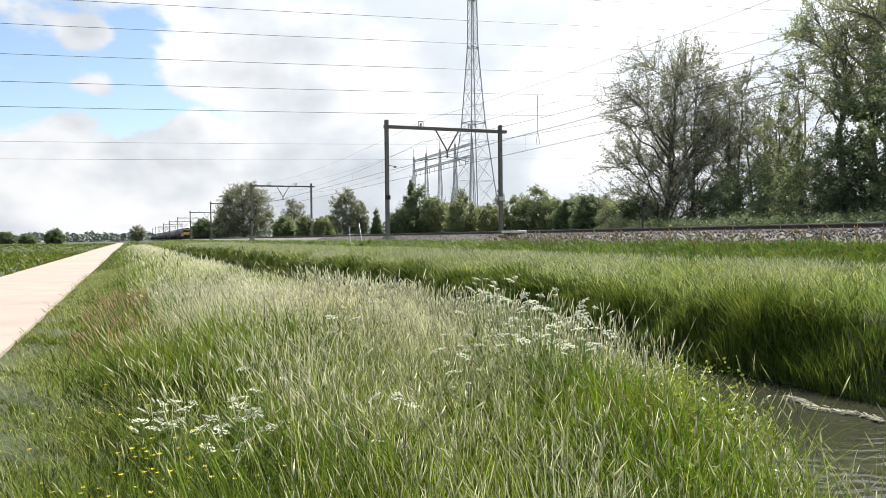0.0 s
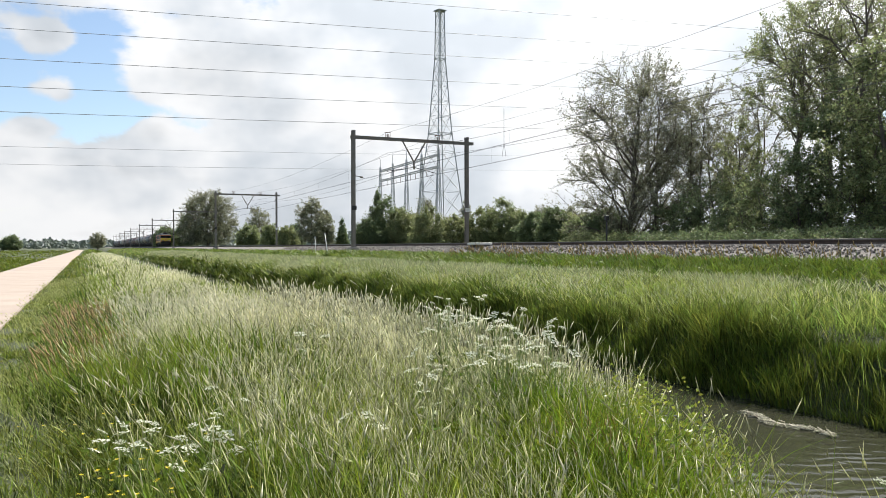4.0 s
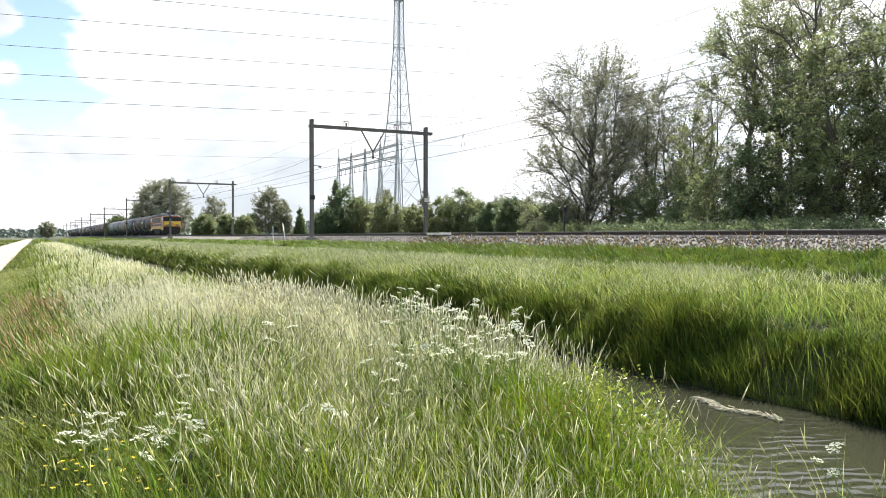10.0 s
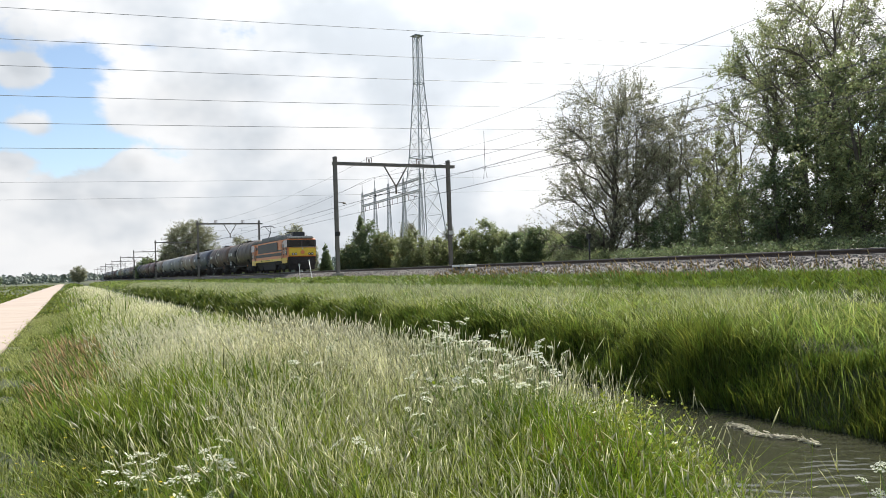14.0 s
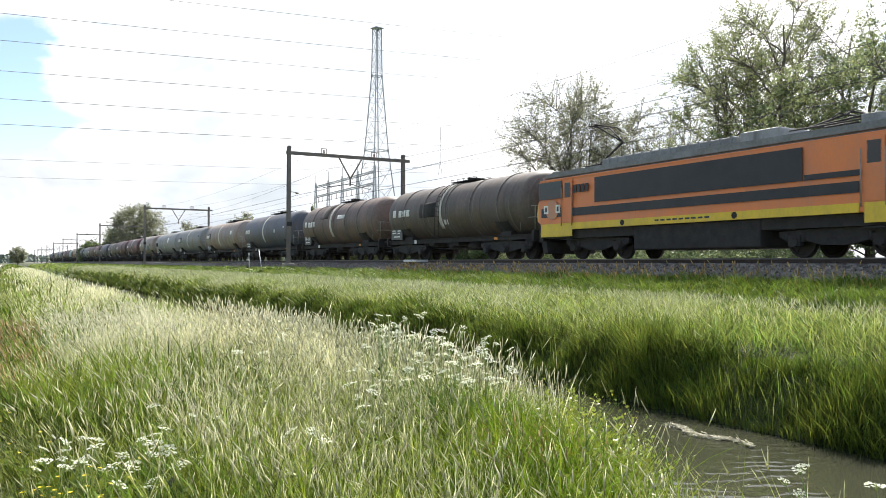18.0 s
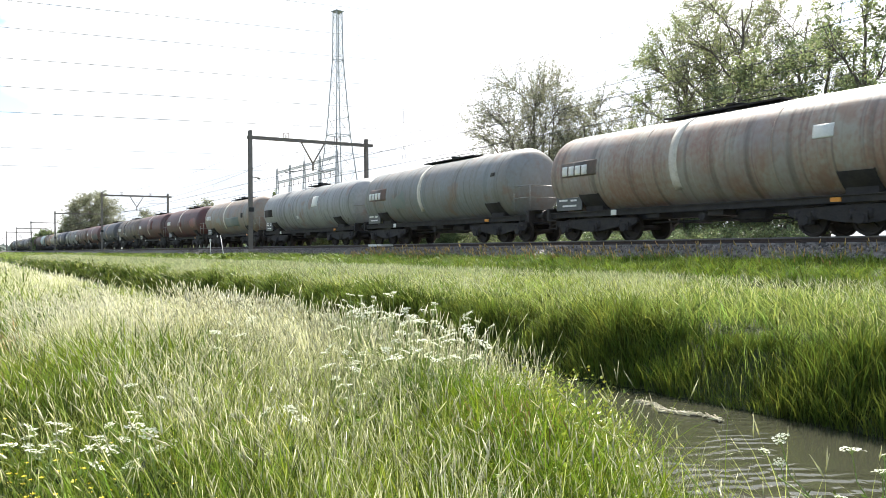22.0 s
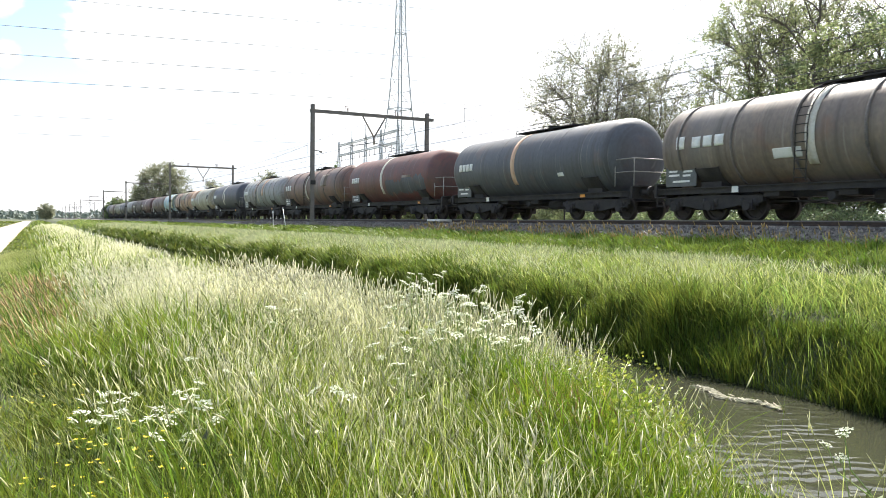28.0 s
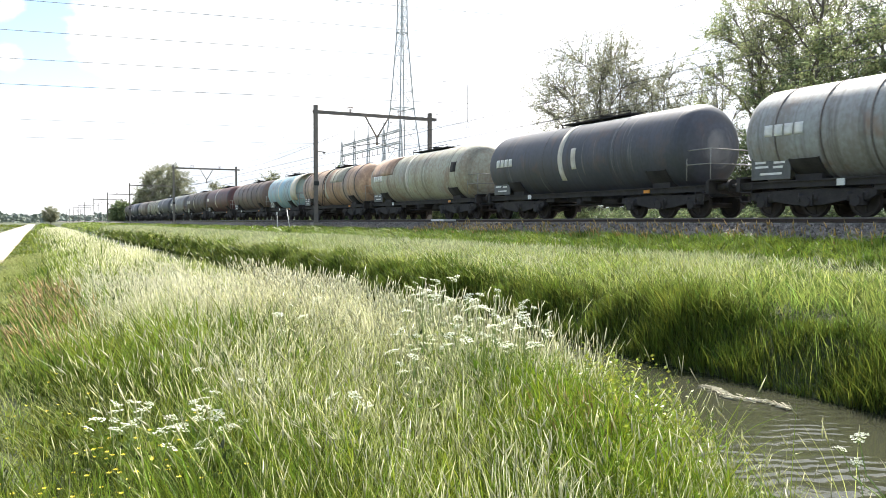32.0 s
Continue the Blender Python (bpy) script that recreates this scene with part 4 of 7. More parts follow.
def seed_heads(name, tip, tilt, rng, length, width, material, label, light=False):
    """Slender seed heads: a spindle of three sides on each stem's end, or a folded one far off."""
    n = len(tip)
    d = np.concatenate((tilt * 1.3, rng.uniform(0.5, 1.0, (n, 1))), 1)
    d /= np.linalg.norm(d, axis=1)[:, None]
    e = np.cross(d, np.array((0.3, 1, 0.2)) + rng.normal(0, 0.5, (n, 3)) * light)
    e /= np.linalg.norm(e, axis=1)[:, None]
    f = np.cross(d, e)
    L_, W_ = length[:, None], width[:, None]
    low, top, mid = tip - d * L_ * 0.25, tip + d * L_, tip + d * L_ * 0.2
    if light:
        W_ = W_ * 0.48
        V = np.stack((low, mid + e * W_, top, mid - e * W_ + f * W_ * 0.6), 1)
        F = (np.array([(0, 1, 2), (0, 2, 3)])[None] + (np.arange(n) * 4)[:, None, None]).ravel()
    else:
        V = np.stack((low, mid + e * W_, mid - e * W_ * 0.5 + f * W_ * 0.8, mid - e * W_ * 0.5 - f * W_ * 0.8, top), 1)
        F = (np.array([(0, 1, 2), (0, 2, 3), (0, 3, 1), (4, 2, 1), (4, 3, 2), (4, 1, 3)])[None] + (np.arange(n) * 5)[:, None, None]).ravel()
    tagged(part(name, from_arrays(name, V.reshape(-1, 3), F, np.full(len(F) // 3, 3), material), None), label, "grass", kind="stuff")


def spread(rng, n, x0, x1, y0, y1, power=1.6):
    """More of them near the standpoint than far away."""
    return rng.uniform(x0, x1, n), y0 + (y1 - y0) * rng.random(n) ** power


def clump(x, y, scale=0.7):
    """A value from 0 to 1 that varies over the meadow."""
    return np.clip(0.5 + 0.28 * (np.sin(x * 2.3 * scale + 1.7 * np.sin(y * 0.9 * scale)) + np.sin(y * 1.9 * scale + 2.1 * np.sin(x * 1.3 * scale)) + 0.7 * np.sin(x * 5.1 + y * 3.3)), 0, 1)


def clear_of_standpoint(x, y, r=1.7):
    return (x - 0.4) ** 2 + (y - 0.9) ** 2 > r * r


def tufts(rng, count, per, x0, x1, y0, y1, power, size=0.045, splay=0.35):
    """Blades that stand in tufts: their places, the tuft of each and the way it leans out of its tuft."""
    tx, ty = spread(rng, count, x0, x1, y0, y1, power)
    k = np.repeat(np.arange(count), per)
    grow_ = size * (1 + ty[k] / 30)
    ox, oy = rng.normal(0, 1, len(k)), rng.normal(0, 1, len(k))
    return tx[k] + ox * grow_, ty[k] + oy * grow_, k, np.stack((ox, oy), -1) * splay * 0.5


def sight(x, y):
    """How coarse the blades may be so far off."""
    return np.hypot(x - 0.4, y - 0.9)


def meadow():
    rng = np.random.default_rng(21)

    def bank(x, y):
        low = np.interp(y - 1.05 * x, [-0.9, 0.4], [0.34, 1.0])
        return np.interp(x, [-0.5, 0.3, 1.5, 3.4, 4.0, 4.6, 5.3], [0.22, 0.55, 1.0, 1.0, 0.9, 0.46, 0.24]) * np.interp(y, [1.5, 4.0, 8.0], [0.6, 0.85, 1.1]) * np.where(x > 2.6, low, 1.0)
    # tall meadow between the verge and the ditch
    for name, count, per, y0, y1, p, fine in (("meadow_grass", 8200, 14, 1.6, 10, 1.15, True), ("meadow_grass_mid", 8000, 12, 9, 26, 1.3, False), ("meadow_grass_far", 6500, 11, 25, 380, 2.3, False)):
        x, y, k, out = tufts(rng, count, per, -0.3, 5.3, y0, y1, p)
        c = clump(x, y)
        tall = rng.uniform(0.5, 1.4, count)[k]
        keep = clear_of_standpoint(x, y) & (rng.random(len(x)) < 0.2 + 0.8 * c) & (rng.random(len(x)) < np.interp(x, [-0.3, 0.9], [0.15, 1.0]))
        h = (0.30 + 0.40 * c) * bank(x, y) * tall * rng.uniform(0.6, 1.2, len(x))
        w = np.maximum(0.0011 * sight(x, y), 0.0050) * rng.lognormal(0, 0.5, len(x))
        blades(name, x[keep], y[keep], h[keep], w[keep], rng, M["grass"], "tall green meadow grass bent by the wind", lean=(-0.04, 0.0), wild=0.17, bias=out[keep], fine=fine, sag=0.13)
    # thin undergrowth that fills between the tufts
    n = 55000
    x, y = spread(rng, n, 0.3, 5.3, 1.8, 24, 1.4)
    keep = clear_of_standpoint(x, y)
    x, y = x[keep], y[keep]
    blades("meadow_undergrowth", x, y, rng.uniform(0.12, 0.42, len(x)) * bank(x, y), np.maximum(0.0012 * sight(x, y), 0.003) * rng.uniform(0.6, 1.5, len(x)), rng, M["low_grass"], "low fine grass under the tufts", lean=(-0.05, 0.0), wild=0.35)
    # broad dark leaves low in the sward
    n = 22000
    x, y = spread(rng, n, 0.4, 5.2, 2, 20, 1.4)
    c = clump(x + 9, y + 2, 0.9)
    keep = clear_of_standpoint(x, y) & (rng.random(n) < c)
    x, y = x[keep], y[keep]
    z = land_many(x, y) + rng.uniform(0.02, 0.4, len(x)) * bank(x, y)
    tagged(part("meadow_herbs", leaf_cloud(np.stack((x, y, z), -1), rng.uniform(0.012, 0.032, len(x)), rng, M["reed"], "meadow_herbs"), None), "low broad-leaved herbs among the grass", "herbs", kind="stuff")
    # stems in flower, thick on some patches and thin on others
    for name, count, per, x0, y0, y1, p in (("flowering_grass", 7000, 9, 0.5, 2.6, 12, 0.95), ("flowering_grass_mid", 4600, 9, 0.4, 10, 32, 1.2), ("flowering_grass_far", 3000, 8, 0.3, 30, 130, 1.6)):
        x, y, k, out = tufts(rng, count, per, x0, 4.4, y0, y1, p, 0.09, 0.3)
        c = clump(x + 4, y * 0.8, 0.5)
        near = np.interp(y, [2.5, 4.5, 7.5, 12, 30], [0.05, 0.15, 0.38, 0.6, 0.64]) * np.interp(x, [0.2, 1.3, 2.0, 3.5, 4.4], [0.12, 0.5, 1, 1, 0.45])
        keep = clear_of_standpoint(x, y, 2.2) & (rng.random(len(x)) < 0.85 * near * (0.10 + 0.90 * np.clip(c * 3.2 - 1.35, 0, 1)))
        tall = rng.uniform(0.7, 1.1, count)[k]
        h = rng.uniform(0.55, 0.95, len(x)) * tall * np.interp(x, [0.3, 1.2, 3.4, 4.4], [0.6, 1, 1, 0.75]) * np.minimum(1, bank(x, y) + 0.2)
        x, y, h, out = x[keep], y[keep], h[keep], out[keep]
        d = sight(x, y)
        tip, tilt = blades(name, x, y, h, np.maximum(0.0009 * d, 0.0028) * rng.uniform(0.7, 1.5, len(x)), rng, M["straw"], "thin pale flowering grass stems", lean=(-0.05, 0.0), wild=0.12, curl=0.35, bias=out, fine=y0 < 5)
        seed_heads(name.replace("flowering_grass", "grass_seed_heads"), tip, tilt, rng, rng.uniform(0.06, 0.13, len(x)) * (1 + d * 0.012), np.maximum(0.0006 * d, 0.0042) * rng.uniform(0.5, 1.4, len(x)), M["seed"], "pale feathery grass seed heads", light=y0 > 5)
    # clumps of last year's bleached stems
    x, y, k, out = tufts(rng, 280, 26, 0.9, 4.2, 3.3, 18, 0.9, 0.07, 0.3)
    tall = rng.uniform(0.6, 1.15, 280)[k]
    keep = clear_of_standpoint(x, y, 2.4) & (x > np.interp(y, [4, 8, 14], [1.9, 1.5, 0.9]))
    x, y, out, tall = (v[keep] for v in (x, y, out, tall))
    d = sight(x, y)
    tip, tilt = blades("bleached_stems", x, y, rng.uniform(0.55, 0.95, len(x)) * tall * np.minimum(1.1, bank(x, y)), np.maximum(0.0011 * d, 0.0036) * rng.uniform(0.6, 1.4, len(x)), rng, M["spike"], "bleached upright stems of last year's grass", lean=(-0.05, 0.0), wild=0.14, curl=0.3, bias=out, fine=True, sag=0.08)
    some = rng.random(len(x)) < 0.45
    seed_heads("bleached_heads", tip[some], tilt[some] + rng.normal(-0.15, 0.25, (some.sum(), 2)), rng, rng.uniform(0.06, 0.11, some.sum()), np.maximum(0.0008 * d[some], 0.0034), M["spike"], "bleached drooping seed heads")
    # foxtail grass: arching stems with thick pale spikes
    n = 900
    x, y = spread(rng, n, 0.9, 4.3, 2.9, 9.5, 1.1)
    keep = clear_of_standpoint(x, y, 2.3) & (rng.random(n) < 0.25 + 0.75 * clump(x + 1, y + 3, 0.9))
    x, y = x[keep], y[keep]
    n = len(x)
    tip, tilt = blades("foxtail_stems", x, y, rng.uniform(0.55, 0.95, n) * np.minimum(1.05, bank(x, y) + 0.1), np.full(n, 0.0038), rng, M["straw"], "arching stems of foxtail grass", lean=(-0.1, 0.0), wild=0.2, curl=0.6, fine=True, sag=0.2)
    seed_heads("foxtail_spikes", tip, tilt * 1.5, rng, rng.uniform(0.06, 0.11, n), rng.uniform(0.0055, 0.0085, n), M["spike"], "thick pale spikes of foxtail grass")
    # rough verge beside the path, and the field across it
    for name, count, per, x0, x1, y0, y1, p in (("verge_grass", 9000, 10, -1.08, 1.3, 1.8, 26, 1.5), ("verge_grass_far", 4500, 9, -1.08, 1.0, 24, 150, 1.7), ("field_grass", 4000, 8, -14, -4.3, 8, 120, 1.7), ("field_grass_far", 4500, 6, -75, -4.4, 50, 420, 1.5)):
        x, y, k, out = tufts(rng, count, per, x0, x1, y0, y1, p, 0.03, 0.7)
        n = len(x)
        rise = np.where(x > -2, np.interp(x, [-1.1, -0.6, 0.2, 1.0], [0.45, 0.65, 1.0, 1.9]), 1.1)
        h = rng.uniform(0.06, 0.17, n) * rise * (1 + np.clip(y / 90, 0, 0.8)) * (0.45 + 0.8 * clump(x, y, 1.3)) * rng.uniform(0.5, 1.5, count)[k]
        keep = (x > -1.06) | (x < -4.3)
        blades(name, x[keep], y[keep], h[keep], (np.maximum(0.0012 * sight(x, y), 0.0035) * rng.uniform(0.5, 1.6, n))[keep], rng, M["verge"], "short green grass along the path", lean=(-0.04, 0.0), wild=0.24, bias=out[keep])
    x, y, k, out = tufts(rng, 2200, 6, -0.8, 1.1, 2.6, 40, 1.3, 0.05, 0.4)
    keep = rng.random(len(x)) < clump(x + 2, y + 5, 0.8)
    x, y, out = x[keep], y[keep], out[keep]
    d = sight(x, y)
    tip, tilt = blades("verge_stems", x, y, rng.uniform(0.16, 0.36, len(x)) * np.interp(x, [-0.8, 0.8], [0.7, 1.5]), np.maximum(0.0006 * d, 0.002), rng, M["straw"], "thin pale stems in the verge", wild=0.2, bias=out)
    seed_heads("verge_seed_heads", tip, tilt, rng, rng.uniform(0.03, 0.06, len(x)), np.maximum(0.0005 * d, 0.002), M["straw"], "small straw-coloured seed heads in the verge")
    # reeds and tall grass of the far bank
    for name, count, per, x0, x1, y0, y1, p, hh in (("bank_reeds", 5500, 10, 9.3, 10.2, 1, 40, 1.3, 0.72), ("bank_reeds_far", 2600, 9, 9.3, 10.2, 38, 150, 1.6, 0.7), ("bank_grass", 12500, 9, 9.85, 15.5, 0, 50, 1.3, 0.66), ("bank_grass_far", 5200, 8, 9.85, 15.5, 48, 400, 2.2, 0.6)):
        reeds = "reeds" in name
        x, y, k, out = tufts(rng, count, per, x0, x1, y0, y1, p, 0.06, 0.3)
        x = np.maximum(x, 9.28)
        c = clump(x, y, 0.8)
        h = hh * (0.35 + 0.65 * c) * (0.6 + 0.55 * clump(x + 7, y, 1.7)) * np.interp(x, [9.3, 11.2, 12.5, 15.6], [1.1, 1.05, 0.85, 0.55]) * rng.uniform(0.65, 1.2, len(x)) * rng.uniform(0.7, 1.25, count)[k]
        z = np.maximum(land_many(x, y) - 0.04, WATER_Z - 0.05)
        blades(name, x, y, h, 0.0010 * sight(x, y) * rng.uniform(0.5, 1.6, len(x)), rng, M["reed"] if reeds else M["bank_blade"], "tall dense green grass on the far bank of the ditch", lean=(-0.10, -0.04) if reeds else (-0.14, -0.05), wild=0.18 if reeds else 0.36, bias=out, z=z, curl=0.5 if reeds else 0.6, sag=0.12 if reeds else 0.24)
    # pale growth that tops the bank
    for name, count, per, y0, y1, p in (("bank_flowering_grass", 8000, 7, 1, 45, 1.2), ("bank_flowering_grass_far", 5000, 7, 40, 150, 1.5)):
        x, y, k, out = tufts(rng, count, per, 10.2, 15.6, y0, y1, p, 0.1, 0.3)
        keep = rng.random(len(x)) < np.interp(y, [4, 20], [0.02, 0.10]) + 0.45 * np.interp(y, [4, 20], [0.25, 1]) * np.clip(clump(x, y, 0.55) * 2.4 - 0.75, 0, 1)
        x, y, out = x[keep], y[keep], out[keep]
        d = sight(x, y)
        tip, tilt = blades(name, x, y, rng.uniform(0.4, 0.8, len(x)) * np.interp(x, [10.2, 12.5, 15.6], [1.0, 0.85, 0.55]), 0.0007 * d * rng.uniform(0.6, 1.4, len(x)), rng, M["straw"], "thin pale grass stems on the far bank", lean=(-0.16, -0.05), wild=0.26, curl=0.6, bias=out, sag=0.25)
        seed_heads(name.replace("flowering_grass", "grass_heads"), tip, tilt, rng, rng.uniform(0.07, 0.15, len(x)) * (1 + d * 0.006), np.interp(y, [4, 14], [0.0006, 0.0009]) * d * rng.uniform(0.6, 1.4, len(x)), M["bank_head"], "pale seed heads on the far bank", light=True)
    for name, count, per, y0, y1 in (("lineside_grass", 8000, 9, 2, 60), ("lineside_grass_far", 4200, 8, 55, 400)):
        x, y, k, out = tufts(rng, count, per, 15.7, 19.1, y0, y1, 1.4 if y0 < 10 else 2.2, 0.05, 0.5)
        n = len(x)
        h = rng.uniform(0.14, 0.36, n) * np.interp(x, [15.6, 16.0, 16.6, 18.0, 18.7, 19.2], [0.6, 1.5, 1.3, 1.15, 0.9, 0.5]) * (0.6 + 0.7 * clump(x, y, 1.1)) * rng.uniform(0.6, 1.3, count)[k]
        blades(name, x, y, h, 0.0010 * sight(x, y) * rng.uniform(0.5, 1.6, n), rng, M["lineside"], "bright green lineside grass below the ballast", wild=0.35, bias=out, curl=0.7, sag=0.25)
    for name, n in (("scrub_grass", 18000),):
        x, y = spread(rng, n, 28.7, 36, 14, 160, 1.4)
        blades(name, x, y, rng.uniform(0.2, 0.6, n), 0.04 * rng.uniform(0.6, 1.5, n), rng, M["low_grass"], "rough green growth beyond the track", wild=0.4)


meadow()


def grass_behind():
    """The same meadow goes on past and behind where one stands."""
    rng = np.random.default_rng(22)
    for name, n, x0, x1, h0, h1, mat in (("meadow_grass_behind", 9000, 1.2, 5.3, 0.25, 0.7, "grass"), ("verge_grass_behind", 8000, -1.0, 1.2, 0.05, 0.16, "verge"), ("bank_grass_behind", 7000, 9.6, 15.5, 0.4, 0.8, "bank_blade"), ("lineside_grass_behind", 4000, 15.7, 19.0, 0.15, 0.4, "verge"), ("field_grass_behind", 4000, -14, -4.4, 0.05, 0.2, "verge")):
        x, y = rng.uniform(x0, x1, n), rng.uniform(-16, 3, n)
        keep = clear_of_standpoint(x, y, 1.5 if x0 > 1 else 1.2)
        x, y = x[keep], y[keep]
        blades(name, x, y, rng.uniform(h0, h1, len(x)), rng.uniform(0.012, 0.03, len(x)), rng, M[mat], "green grass behind the viewpoint", wild=0.3)


grass_behind()


# ---- flowers, reeds and litter ----


def umbel_mesh(seed, r):
    """A flat flower head: rays that end in small tufts of white petals."""
    rng = np.random.default_rng(seed)
    bm = bmesh.new()
    for k in range(13):
        a, q = k * 2.4, r * math.sqrt((k + 0.5) / 13)
        c = Vector((q * math.cos(a), q * math.sin(a), 0.05 * r * rng.normal() - 0.25 * q * q / r))
        for j in range(5):
            b = a + j * math.tau / 5 + rng.uniform(0, 0.6)
            s = r * rng.uniform(0.20, 0.30)
            d = Vector((math.cos(b), math.sin(b), rng.uniform(-0.3, 0.5)))
            e = Vector((-math.sin(b), math.cos(b), rng.uniform(-0.3, 0.3)))
            vs = [bm.verts.new(c), bm.verts.new(c + d * s * 0.6 + e * s * 0.45), bm.verts.new(c + d * s), bm.verts.new(c + d * s * 0.6 - e * s * 0.45)]
            bm.faces.new(vs)
    return mesh_of(bm, "flower_head", M["petal"])


UMBELS = [umbel_mesh(60 + k, r) for k, r in enumerate((0.028, 0.040, 0.054))]
PLANTS = []


def parsley(x, y, height, heads, seed):
    rng = np.random.default_rng(seed)
    p = tagged(new("cow_parsley"), "cow parsley with flat white flower heads in the grass", "wild flower", "cow parsley plants")
    base = Vector((0, 0, 0))
    segs, ends = [], []
    stem_top = Vector((-0.05, 0.0, height * 0.55))
    segs.append((base, stem_top, 0.006))
    for k in range(heads):
        a = rng.uniform(0, math.tau)
        out = rng.uniform(0.06, 0.26)
        start = base.lerp(stem_top, rng.uniform(0.55, 1.0))
        end = Vector((out * math.cos(a) - 0.06, out * math.sin(a), height * rng.uniform(0.74, 1.0)))
        mid = start.lerp(end, 0.5) + Vector((0.3 * (end.x - start.x), 0.3 * (end.y - start.y), 0))
        segs += [(start, mid, 0.0035), (mid, end, 0.0025)]
        for j in range(7):
            t = j * math.tau / 7
            segs.append((end - Vector((0, 0, 0.03)), end + Vector((0.024 * math.cos(t), 0.024 * math.sin(t), -0.004)), 0.0012))
        ends.append(end)
    part("stem", rods(segs, 4), M["stem"], p)
    for e in ends:
        part("flower_head", UMBELS[int(rng.integers(0, 3))], None, p, at=pose(*e, rng.normal(0, 14), rng.normal(-8, 14), rng.uniform(0, 360)))
    lv = []
    for k in range(26):
        lv.append((rng.normal(0, 0.1), rng.normal(0, 0.1), height * rng.uniform(0.15, 0.6)))
    part("leaves", leaf_cloud(np.array(lv), rng.uniform(0.02, 0.05, 26), rng, M["grass"], "leaves"), None, p)
    p.matrix_basis = pose(x, y, land(x, y))
    PLANTS.append((p, x, y, seed))


def build_flowers():
    rng = np.random.default_rng(77)
    k = 0
    for cx, cy, sx, sy, n, h0, h1, heads in ((0.97, 6.1, 0.20, 0.34, 8, 0.42, 0.70, 4), (3.85, 7.6, 0.15, 0.3, 6, 1.05, 1.25, 6), (3.62, 6.7, 0.18, 0.3, 8, 1.0, 1.28, 6), (3.45, 5.9, 0.18, 0.25, 5, 0.88, 1.08, 6), (2.9, 6.3, 0.35, 0.4, 5, 0.75, 0.98, 4), (3.78, 2.9, 0.14, 0.14, 3, 0.66, 0.86, 3),
                                            (3.3, 8.8, 0.4, 0.8, 3, 0.9, 1.15, 4), (1.7, 5.2, 0.4, 0.4, 3, 0.7, 0.85, 3)):
        rng = np.random.default_rng(int(cx * 100 + cy))
        for _ in range(n):
            parsley(rng.normal(cx, sx), rng.normal(cy, sy), rng.uniform(h0, h1), heads, 900 + k)
            k += 1
    # buttercups
    rng = np.random.default_rng(78)
    n = 190
    cx = np.where(rng.random(n) < 0.6, rng.normal(0.85, 0.25, n), rng.normal(0.5, 0.6, n))
    cy = np.where(rng.random(n) < 0.6, rng.normal(5.3, 0.6, n), rng.uniform(3.5, 9, n))
    keep = (cx > -0.8)
    cx, cy = cx[keep], cy[keep]
    n = len(cx)
    h = rng.uniform(0.16, 0.5, n) * np.clip((cx + 0.8) / 1.5, 0.3, 1)
    tip, tilt = blades("buttercup_stems", cx, cy, h, np.full(n, 0.004), rng, M["stem"], "thin stems of yellow buttercups", wild=0.15)
    V, F = [], []
    for i in range(n):
        for j in range(5):
            a = j * math.tau / 5 + i
            s = 0.014
            d, e = np.array((math.cos(a), math.sin(a), 0.5)), np.array((-math.sin(a), math.cos(a), 0))
            b = len(V)
            V += [tip[i], tip[i] + d * s * 0.7 + e * s * 0.55, tip[i] + d * s * 1.1, tip[i] + d * s * 0.7 - e * s * 0.55]
            F += [b, b + 1, b + 2, b + 3]
    tagged(part("buttercups", from_arrays("buttercups", np.array(V), F, np.full(len(F) // 4, 4), M["yellow"]), None), "small yellow buttercups in the verge", "wild flower", kind="stuff")


build_flowers()


def build_weeds():
    """Reddish sorrel at the edge of the tall grass, and rusty dock on the near bank."""
    rng = np.random.default_rng(79)
    M["sorrel"] = surface("sorrel_red", (0.44, 0.30, 0.14), (0.36, 0.29, 0.12), 0.6, scale=2, bump=0, island=0.4, through_light=0.3)
    for name, label, n, x0, x1, y0, y1, h0, h1 in (("sorrel", "reddish flowering sorrel in the edge of the meadow", 420, 0.15, 1.2, 9.5, 19, 0.36, 0.6), ("dock", "rusty brown dock seed heads on the near bank", 90, 3.25, 3.75, 4.4, 5.2, 0.45, 0.68), ("lineside_sorrel", "brownish flowering sorrel along the ballast", 520, 16.6, 18.3, 9, 36, 0.4, 0.75)):
        x, y = rng.uniform(x0, x1, n), rng.uniform(y0, y1, n)
        d = sight(x, y)
        tip, tilt = blades(name + "_stems", x, y, rng.uniform(h0, h1, n), np.maximum(0.0008 * d, 0.003), rng, M["stem"], label, wild=0.12)
        seed_heads(name + "_heads", tip, tilt, rng, rng.uniform(0.1, 0.2, n), np.maximum(0.0009 * d, 0.006) * rng.uniform(0.6, 1.3, n), M["sorrel"], label)


build_weeds()


